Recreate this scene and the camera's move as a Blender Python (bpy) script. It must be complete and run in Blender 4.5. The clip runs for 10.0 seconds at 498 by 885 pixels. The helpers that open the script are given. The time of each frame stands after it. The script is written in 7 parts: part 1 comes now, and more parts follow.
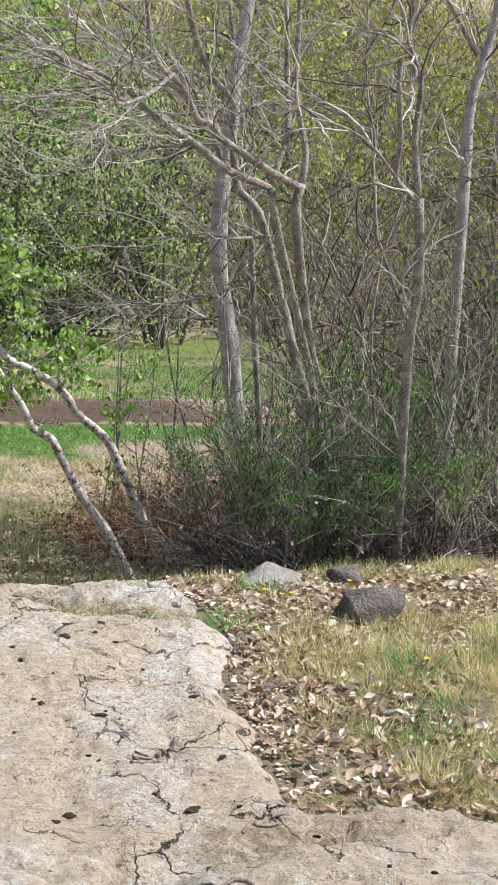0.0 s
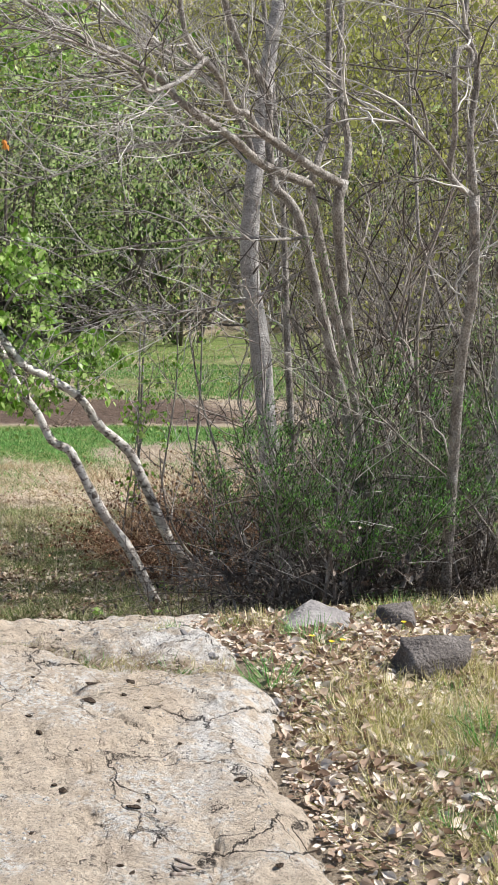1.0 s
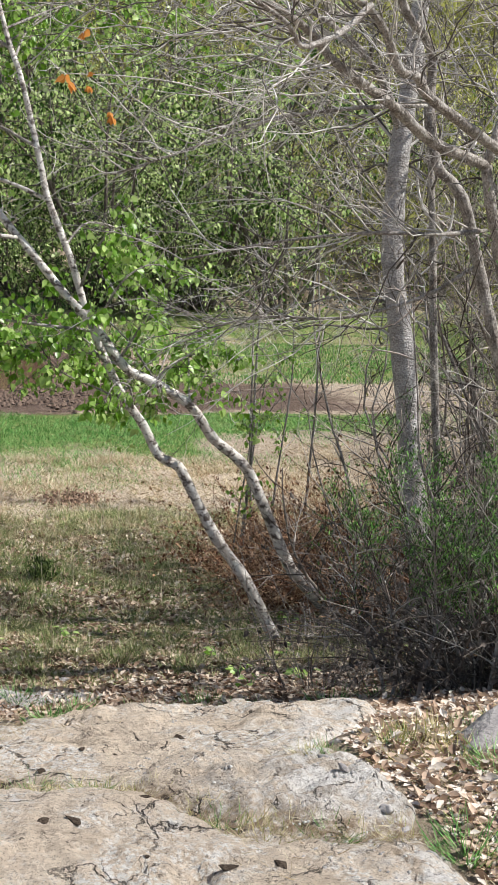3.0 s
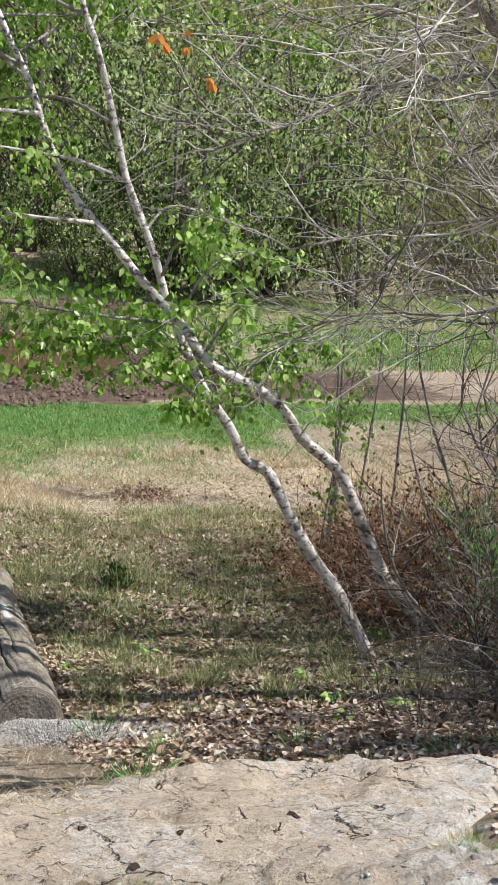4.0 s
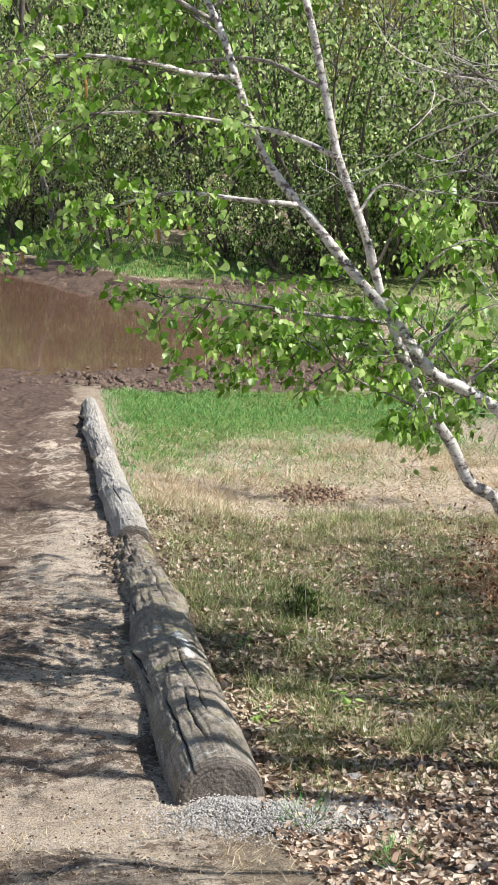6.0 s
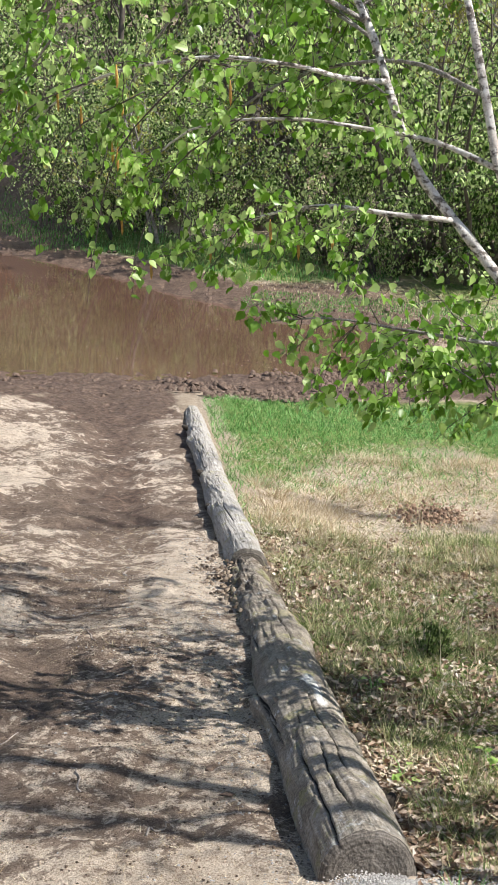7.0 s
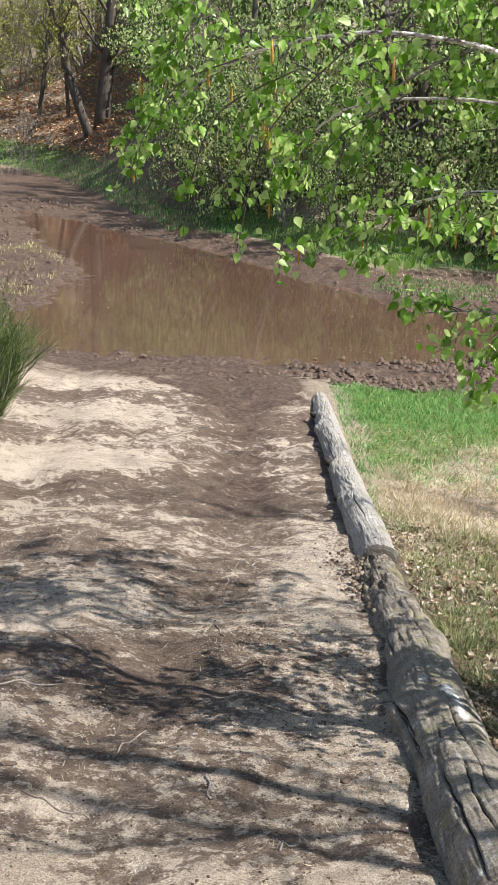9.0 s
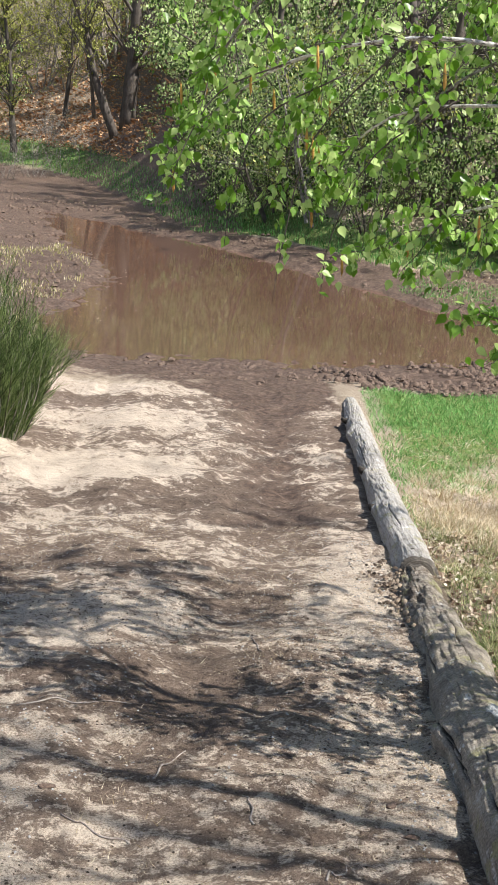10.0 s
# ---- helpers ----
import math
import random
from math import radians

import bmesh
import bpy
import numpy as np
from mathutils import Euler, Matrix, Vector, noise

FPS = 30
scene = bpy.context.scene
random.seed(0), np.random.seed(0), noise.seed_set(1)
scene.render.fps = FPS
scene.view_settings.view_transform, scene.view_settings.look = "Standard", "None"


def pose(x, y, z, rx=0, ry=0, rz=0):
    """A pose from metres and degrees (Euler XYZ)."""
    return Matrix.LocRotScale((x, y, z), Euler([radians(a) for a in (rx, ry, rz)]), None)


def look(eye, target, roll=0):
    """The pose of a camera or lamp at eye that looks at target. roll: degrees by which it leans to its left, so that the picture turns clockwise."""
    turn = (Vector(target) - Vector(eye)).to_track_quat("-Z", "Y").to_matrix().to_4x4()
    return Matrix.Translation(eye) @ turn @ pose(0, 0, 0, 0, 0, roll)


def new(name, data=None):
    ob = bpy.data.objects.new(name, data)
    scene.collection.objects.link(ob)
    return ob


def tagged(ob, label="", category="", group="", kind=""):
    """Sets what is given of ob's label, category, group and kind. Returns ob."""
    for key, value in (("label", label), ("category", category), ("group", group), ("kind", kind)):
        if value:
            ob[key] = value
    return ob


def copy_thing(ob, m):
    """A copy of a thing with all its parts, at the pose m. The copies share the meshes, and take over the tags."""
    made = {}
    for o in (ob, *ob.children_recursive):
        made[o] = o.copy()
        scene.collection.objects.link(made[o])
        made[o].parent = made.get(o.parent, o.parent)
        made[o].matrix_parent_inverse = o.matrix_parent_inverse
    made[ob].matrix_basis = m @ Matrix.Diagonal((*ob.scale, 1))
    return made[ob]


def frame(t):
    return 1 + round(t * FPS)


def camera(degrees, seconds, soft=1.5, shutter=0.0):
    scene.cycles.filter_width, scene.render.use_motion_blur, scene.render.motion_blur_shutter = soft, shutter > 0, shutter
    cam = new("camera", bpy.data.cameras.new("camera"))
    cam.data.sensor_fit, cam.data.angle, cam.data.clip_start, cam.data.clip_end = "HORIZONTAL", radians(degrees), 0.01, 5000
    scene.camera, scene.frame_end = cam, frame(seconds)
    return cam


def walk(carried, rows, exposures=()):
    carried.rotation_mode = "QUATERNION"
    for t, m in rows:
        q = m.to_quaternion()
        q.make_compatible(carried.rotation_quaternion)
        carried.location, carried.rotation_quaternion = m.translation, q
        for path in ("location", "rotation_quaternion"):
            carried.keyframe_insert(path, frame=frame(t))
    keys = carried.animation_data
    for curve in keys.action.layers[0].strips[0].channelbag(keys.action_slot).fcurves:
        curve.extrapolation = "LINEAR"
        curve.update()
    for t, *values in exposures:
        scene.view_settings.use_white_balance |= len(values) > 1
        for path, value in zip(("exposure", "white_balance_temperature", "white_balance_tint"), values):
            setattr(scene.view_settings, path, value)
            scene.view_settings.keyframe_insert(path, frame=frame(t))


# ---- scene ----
cam = camera(20.6, 10.0, soft=0.85)
PATH = [
    (0, (-0.252, -4.497, 2.506), (0.653, -2.739, 2.205), 3.8),
    (0.5, (-0.173, -4.229, 2.523), (0.722, -2.466, 2.219), 3.7),
    (1, (-0.084, -3.942, 2.527), (0.8, -2.175, 2.217), 3.7),
    (1.5, (0.02, -3.671, 2.545), (0.884, -1.895, 2.229), 3.6),
    (2, (0.096, -3.396, 2.562), (0.934, -1.609, 2.24), 3.6),
    (2.5, (0.139, -3.105, 2.579), (0.941, -1.304, 2.244), 3.8),
    (2.7, (0.167, -2.992, 2.593), (0.951, -1.184, 2.247), 3.8),
    (3.8, (0.311, -2.292, 2.553), (0.996, -0.453, 2.171), 3.1),
    (4, (0.309, -2.165, 2.566), (0.977, -0.32, 2.177), 3.3),
    (4.5, (0.327, -1.88, 2.559), (0.95, -0.022, 2.158), 3.5),
    (5, (0.321, -1.655, 2.568), (0.897, 0.215, 2.153), 3.4),
    (5.2, (0.314, -1.552, 2.567), (0.873, 0.322, 2.146), 3.4),
    (6.3, (0.233, -0.916, 2.528), (0.675, 0.986, 2.092), 3.1),
    (6.5, (0.203, -0.809, 2.532), (0.62, 1.097, 2.096), 3.2),
    (7, (0.129, -0.581, 2.558), (0.486, 1.337, 2.117), 3.5),
    (7.5, (0.068, -0.327, 2.526), (0.373, 1.597, 2.072), 3.9),
    (8, (0.026, -0.291, 2.551), (0.287, 1.636, 2.083), 4.2),
    (8.5, (0.043, -0.322, 2.56), (0.264, 1.608, 2.085), 4.2),
    (9, (0.05, -0.302, 2.538), (0.24, 1.631, 2.062), 4.3),
    (9.5, (0.029, -0.256, 2.557), (0.198, 1.679, 2.079), 4.2),
    (10, (-0.022, -0.159, 2.562), (0.135, 1.777, 2.083), 4.2),
]
walk(cam, [(t, look(e, g, r)) for t, e, g, r in PATH], [(0, 0.36), (2.5, 0.34), (4.2, 0.31), (5.2, 0.34), (6.5, 0.58), (8.5, 0.51), (10, 0.63)])

# ---------------- light ----------------
SUN_ELEV, SUN_AZ = radians(52), radians(-24)   # azimuth measured from +x towards +y
sun_way = Vector((math.cos(SUN_AZ) * math.cos(SUN_ELEV), math.sin(SUN_AZ) * math.cos(SUN_ELEV), math.sin(SUN_ELEV)))
world = bpy.data.worlds.new("sky")
scene.world = world
world.use_nodes = True
wn = world.node_tree.nodes
sky = wn.new("ShaderNodeTexSky")
sky.sky_type, sky.sun_disc = "NISHITA", False
sky.sun_elevation = SUN_ELEV
sky.sun_rotation = math.atan2(sun_way.x, sun_way.y)
world.node_tree.links.new(sky.outputs[0], wn["Background"].inputs[0])
wn["Background"].inputs[1].default_value = 0.084
sun = new("sun", bpy.data.lights.new("sun", "SUN"))
sun.data.energy, sun.data.angle, sun.data.color = 5.0, radians(0.53), (0.985, 0.95, 0.905)
sun.matrix_world = look(sun_way * 60, (0, 0, 0))


# ---------------- materials ----------------
def material(name, colours, scale=8.0, rough=0.85, bump=0.3, bump_scale=60.0, fine=0.35, island=0.0, spec=0.3, metal=0.0, trans=0.0, stretch=(1, 1, 1), obj_rand=0.0):
    """Two scales of noise mix the colours; a third gives the relief."""
    m = bpy.data.materials.new(name)
    m.use_nodes = True
    n, l = m.node_tree.nodes, m.node_tree.links
    b = n["Principled BSDF"]
    geo = n.new("ShaderNodeNewGeometry")
    mapping = n.new("ShaderNodeMapping")
    mapping.inputs["Scale"].default_value = stretch
    l.new(geo.outputs["Position"], mapping.inputs[0])
    big, small = n.new("ShaderNodeTexNoise"), n.new("ShaderNodeTexNoise")
    for tex, s, d in ((big, scale, 4), (small, scale * 9, 3)):
        tex.inputs["Scale"].default_value, tex.inputs["Detail"].default_value = s, d
        l.new(mapping.outputs[0], tex.inputs["Vector"])
    mix = n.new("ShaderNodeMix")
    mix.inputs[0].default_value = fine
    l.new(big.outputs[0], mix.inputs[2])
    l.new(small.outputs[0], mix.inputs[3])
    value = mix.outputs[0]
    if island or obj_rand:
        add = n.new("ShaderNodeMath")
        add.operation = "MULTIPLY_ADD"
        if island:
            l.new(geo.outputs["Random Per Island"], add.inputs[0])
        else:
            l.new(n.new("ShaderNodeObjectInfo").outputs["Random"], add.inputs[0])
        amount = island or obj_rand
        add.inputs[1].default_value = amount
        sub = n.new("ShaderNodeMath")
        sub.operation = "SUBTRACT"
        l.new(value, sub.inputs[0])
        sub.inputs[1].default_value = amount / 2
        l.new(sub.outputs[0], add.inputs[2])
        value = add.outputs[0]
    ramp = n.new("ShaderNodeValToRGB")
    els = ramp.color_ramp.elements
    while len(els) < len(colours):
        els.new(0.5)
    for i, c in enumerate(colours):
        els[i].position = 0.28 + 0.44 * i / max(1, len(colours) - 1)
        els[i].color = (*c, 1)
    l.new(value, ramp.inputs[0])
    l.new(ramp.outputs[0], b.inputs["Base Color"])
    b.inputs["Roughness"].default_value, b.inputs["Metallic"].default_value = rough, metal
    b.inputs["Specular IOR Level"].default_value = spec
    if bump:
        bt, bn = n.new("ShaderNodeTexNoise"), n.new("ShaderNodeBump")
        bt.inputs["Scale"].default_value, bt.inputs["Detail"].default_value = bump_scale, 5
        l.new(mapping.outputs[0], bt.inputs["Vector"])
        bn.inputs["Strength"].default_value, bn.inputs["Distance"].default_value = bump, 0.02
        l.new(bt.outputs[0], bn.inputs["Height"])
        l.new(bn.outputs[0], b.inputs["Normal"])
    if trans:
        tr, add = n.new("ShaderNodeBsdfTranslucent"), n.new("ShaderNodeMixShader")
        l.new(ramp.outputs[0], tr.inputs[0])
        add.inputs[0].default_value = trans
        l.new(b.outputs[0], add.inputs[1])
        l.new(tr.outputs[0], add.inputs[2])
        l.new(add.outputs[0], n["Material Output"].inputs[0])
    return m


def rock_material():
    """Tan rock with speckle, thin cracks, grey and whitish crusts."""
    m = material("rock", [(0.43, 0.345, 0.26), (0.61, 0.50, 0.385), (0.72, 0.605, 0.475), (0.80, 0.70, 0.57)], 4, 0.9, 0.0, 70, 0.6)
    n, l = m.node_tree.nodes, m.node_tree.links
    b = n["Principled BSDF"]
    col = b.inputs["Base Color"].links[0].from_socket
    geo = n.new("ShaderNodeNewGeometry")

    def tex(scale, detail=6, rough=0.65):
        t = n.new("ShaderNodeTexNoise")
        t.inputs["Scale"].default_value, t.inputs["Detail"].default_value, t.inputs["Roughness"].default_value = scale, detail, rough
        l.new(geo.outputs["Position"], t.inputs["Vector"])
        return t

    def ranged(src, a, c, invert=False):
        r = n.new("ShaderNodeMapRange")
        r.inputs["From Min"].default_value, r.inputs["From Max"].default_value = a, c
        if invert:
            r.inputs["To Min"].default_value, r.inputs["To Max"].default_value = 1, 0
        l.new(src, r.inputs[0])
        return r.outputs[0]

    def over(fac, a, c):
        x = n.new("ShaderNodeMix")
        x.data_type = "RGBA"
        l.new(fac, x.inputs[0])
        l.new(a, x.inputs[6])
        x.inputs[7].default_value = (*c, 1)
        return x.outputs[2]

    def times(a, c):
        x = n.new("ShaderNodeMath")
        x.operation = "MULTIPLY"
        l.new(a, x.inputs[0])
        if isinstance(c, float):
            x.inputs[1].default_value = c
        else:
            l.new(c, x.inputs[1])
        return x.outputs[0]

    warp = n.new("ShaderNodeMix")
    warp.data_type = "RGBA"
    warp.inputs[0].default_value = 0.14
    l.new(geo.outputs["Position"], warp.inputs[6])
    l.new(tex(6).outputs["Color"], warp.inputs[7])
    vor = n.new("ShaderNodeTexVoronoi")
    vor.feature = "DISTANCE_TO_EDGE"
    vor.inputs["Scale"].default_value = 3.0
    l.new(warp.outputs[2], vor.inputs["Vector"])
    crack = times(ranged(vor.outputs[0], 0.001, 0.011, True), ranged(tex(3.4).outputs[0], 0.46, 0.54))
    hair = n.new("ShaderNodeTexVoronoi")
    hair.feature = "DISTANCE_TO_EDGE"
    hair.inputs["Scale"].default_value = 11.0
    l.new(warp.outputs[2], hair.inputs["Vector"])
    thin = times(ranged(hair.outputs[0], 0.002, 0.020, True), ranged(tex(5.1).outputs[0], 0.53, 0.60))
    top = n.new("ShaderNodeMath")
    top.operation = "MAXIMUM"
    l.new(crack, top.inputs[0])
    l.new(thin, top.inputs[1])
    crack = top.outputs[0]
    at = n.new("ShaderNodeAttribute")
    at.attribute_name = "crust"
    sep = n.new("ShaderNodeSeparateColor")
    l.new(at.outputs["Color"], sep.inputs[0])
    col = over(times(times(ranged(tex(3.2).outputs[0], 0.49, 0.57), ranged(tex(55, 5, 0.7).outputs[0], 0.47, 0.55)), 0.95), col, (0.78, 0.75, 0.70))
    col = over(times(times(sep.outputs[0], ranged(tex(11, 6, 0.75).outputs[0], 0.40, 0.58)), 0.8), col, (0.36, 0.325, 0.285))
    col = over(times(times(sep.outputs[1], ranged(tex(14, 6, 0.75).outputs[0], 0.44, 0.55)), 0.85), col, (0.80, 0.775, 0.735))
    col = over(times(sep.outputs[2], ranged(tex(24, 6, 0.75).outputs[0], 0.40, 0.55)), col, (0.27, 0.195, 0.125))
    col = over(times(ranged(tex(2.1).outputs[0], 0.56, 0.68), 0.3), col, (0.50, 0.43, 0.36))
    col = over(times(ranged(tex(150, 3).outputs[0], 0.54, 0.64), 0.55), col, (0.17, 0.135, 0.105))
    col = over(times(ranged(tex(34, 6, 0.75).outputs[0], 0.59, 0.65), 0.85), col, (0.10, 0.08, 0.065))
    col = over(crack, col, (0.05, 0.04, 0.033))
    l.new(col, b.inputs["Base Color"])
    sub = n.new("ShaderNodeMath")
    sub.operation = "SUBTRACT"
    l.new(tex(45, 8, 0.75).outputs[0], sub.inputs[0])
    l.new(crack, sub.inputs[1])
    bn = n.new("ShaderNodeBump")
    bn.inputs["Strength"].default_value, bn.inputs["Distance"].default_value = 1.0, 0.024
    l.new(sub.outputs[0], bn.inputs["Height"])
    l.new(bn.outputs[0], b.inputs["Normal"])
    return m


M_ROCK = rock_material()
M_STONE = material("grey_stone", [(0.16, 0.15, 0.15), (0.30, 0.28, 0.27), (0.45, 0.43, 0.40)], 9, 0.85, 0.6, 50, 0.4)
M_DARKSTONE = material("dark_stone", [(0.06, 0.052, 0.048), (0.14, 0.122, 0.112), (0.32, 0.29, 0.265)], 16, 0.85, 0.9, 60, 0.55)
M_PALESTONE = material("pale_stone", [(0.27, 0.258, 0.242), (0.38, 0.365, 0.343), (0.52, 0.50, 0.47)], 12, 0.85, 0.4, 50, 0.4, island=0.5)
M_LICHEN = material("dark_lichen", [(0.04, 0.03, 0.024), (0.11, 0.085, 0.065)], 60, 1.0, 0.8, 120, 0.5, spec=0.0)
M_KNOT = material("dark_knot", [(0.02, 0.016, 0.013), (0.06, 0.05, 0.04), (0.14, 0.12, 0.10)], 30, 0.9, 0.6, 90, 0.5)
M_BARK_GREY = material("grey_bark", [(0.06, 0.05, 0.043), (0.20, 0.176, 0.154), (0.43, 0.40, 0.365), (0.70, 0.675, 0.63)], 16, 0.85, 0.8, 90, 0.5, stretch=(1, 1, 0.8))
M_BARK_PALE = material("pale_bark", [(0.15, 0.135, 0.12), (0.36, 0.34, 0.32), (0.56, 0.54, 0.52), (0.74, 0.73, 0.71)], 12, 0.85, 0.9, 80, 0.55, stretch=(1, 1, 1.3))
# bark of twigs and far trunks; also colours the shade-dark tangles under the shrubs
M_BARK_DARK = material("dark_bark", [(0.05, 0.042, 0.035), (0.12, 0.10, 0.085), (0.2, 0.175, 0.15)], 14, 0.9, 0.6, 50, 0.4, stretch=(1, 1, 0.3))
M_TWIG = material("twig", [(0.11, 0.095, 0.082), (0.40, 0.375, 0.34), (0.66, 0.635, 0.60)], 10, 0.7, 0.0, 60, 0.4, island=0.9)
M_TWIG_BROWN = material("brown_twig", [(0.06, 0.046, 0.037), (0.19, 0.152, 0.127), (0.48, 0.43, 0.38)], 8, 0.8, 0.0, 60, 0.4, island=1.0)
M_BRACKEN = material("dead_bracken", [(0.15, 0.07, 0.04), (0.38, 0.20, 0.11), (0.60, 0.40, 0.25)], 8, 0.9, 0.0, 60, 0.4, island=0.9)
M_LEAF = material("birch_leaf", [(0.15, 0.31, 0.025), (0.33, 0.58, 0.10), (0.61, 0.79, 0.28)], 6, 0.34, 0.0, 60, 0.3, island=0.9, spec=0.55, trans=0.5)
M_LEAF_OBJ = material("birch_leaf_single", [(0.15, 0.31, 0.025), (0.33, 0.58, 0.10), (0.61, 0.79, 0.28)], 6, 0.34, 0.0, 60, 0.3, obj_rand=0.9, spec=0.55, trans=0.5)
M_LEAF_FAR = material("shrub_leaf", [(0.04, 0.095, 0.015), (0.30, 0.48, 0.115), (0.72, 0.84, 0.40)], 1.2, 0.5, 0.0, 60, 0.3, island=1.0, trans=0.5)
M_LEAF_YELLOW = material("young_leaf", [(0.24, 0.26, 0.05), (0.44, 0.47, 0.10), (0.62, 0.62, 0.20)], 1.2, 0.5, 0.0, 60, 0.3, island=0.9, trans=0.4)
M_LEAF_ORANGE = material("orange_leaf", [(0.45, 0.15, 0.03), (0.72, 0.33, 0.07)], 6, 0.6, 0.0, 60, 0.3, island=0.8, trans=0.3)
M_BUSH = material("bush_green", [(0.035, 0.09, 0.025), (0.11, 0.27, 0.05), (0.27, 0.56, 0.13)], 3, 0.5, 0.0, 60, 0.3, island=0.9, trans=0.35)
M_BUSH_PALE = material("pale_bush_green", [(0.10, 0.17, 0.055), (0.25, 0.37, 0.13), (0.44, 0.58, 0.27)], 3, 0.5, 0.0, 60, 0.3, island=0.9, trans=0.4)
M_BROOM = material("broom_green", [(0.045, 0.08, 0.02), (0.115, 0.18, 0.045), (0.28, 0.36, 0.13)], 5, 0.6, 0.0, 60, 0.3, island=0.9, trans=0.25)
M_GRASS = material("green_grass", [(0.07, 0.20, 0.035), (0.14, 0.40, 0.085), (0.34, 0.60, 0.21)], 3, 0.55, 0.0, 60, 0.3, island=0.9, trans=0.35)
M_TURF = material("shaded_turf", [(0.10, 0.16, 0.04), (0.28, 0.37, 0.12), (0.62, 0.60, 0.34)], 3, 0.6, 0.0, 60, 0.3, island=0.9, trans=0.3)
M_STRAW = material("dry_grass", [(0.42, 0.31, 0.17), (0.66, 0.54, 0.35), (0.84, 0.75, 0.56)], 3, 0.7, 0.0, 60, 0.3, island=0.9, trans=0.25)
M_TUFT = material("tuft_grass", [(0.34, 0.35, 0.10), (0.66, 0.57, 0.28), (0.86, 0.77, 0.52)], 3, 0.65, 0.0, 60, 0.3, island=0.9, trans=0.3)
M_DEADLEAF = material("dead_leaf", [(0.24, 0.16, 0.11), (0.52, 0.38, 0.28), (0.68, 0.54, 0.42), (0.80, 0.72, 0.63)], 5, 0.85, 0.0, 60, 0.2, island=0.8, trans=0.2)
M_DEADLEAF_BROWN = material("brown_dead_leaf", [(0.18, 0.11, 0.07), (0.38, 0.265, 0.185), (0.55, 0.41, 0.30), (0.70, 0.59, 0.475)], 5, 0.8, 0.0, 60, 0.2, island=0.9, trans=0.15)
M_CRUMB = material("soil_crumb", [(0.07, 0.05, 0.036), (0.17, 0.125, 0.09), (0.34, 0.27, 0.20)], 20, 0.95, 0.0, 60, 0.4, island=0.9)
M_CLOD = material("dark_soil", [(0.08, 0.054, 0.041), (0.16, 0.112, 0.085), (0.27, 0.20, 0.155)], 20, 0.9, 0.9, 60, 0.5)
M_DUG = material("dug_earth", [(0.11, 0.065, 0.042), (0.26, 0.165, 0.11), (0.42, 0.29, 0.20)], 20, 0.9, 0.9, 60, 0.5, island=0.6)
M_YELLOW = material("flower_yellow", [(0.7, 0.5, 0.02), (0.85, 0.65, 0.05)], 30, 0.6, 0.0)
M_RUST = material("rust_leaf", [(0.42, 0.20, 0.09), (0.70, 0.41, 0.22), (0.82, 0.58, 0.38)], 3, 0.9, 0.0, 60, 0.3, island=0.8)
M_CATKIN = material("catkin", [(0.42, 0.22, 0.05), (0.62, 0.38, 0.11)], 60, 0.8, 0.4, 200, island=0.5)


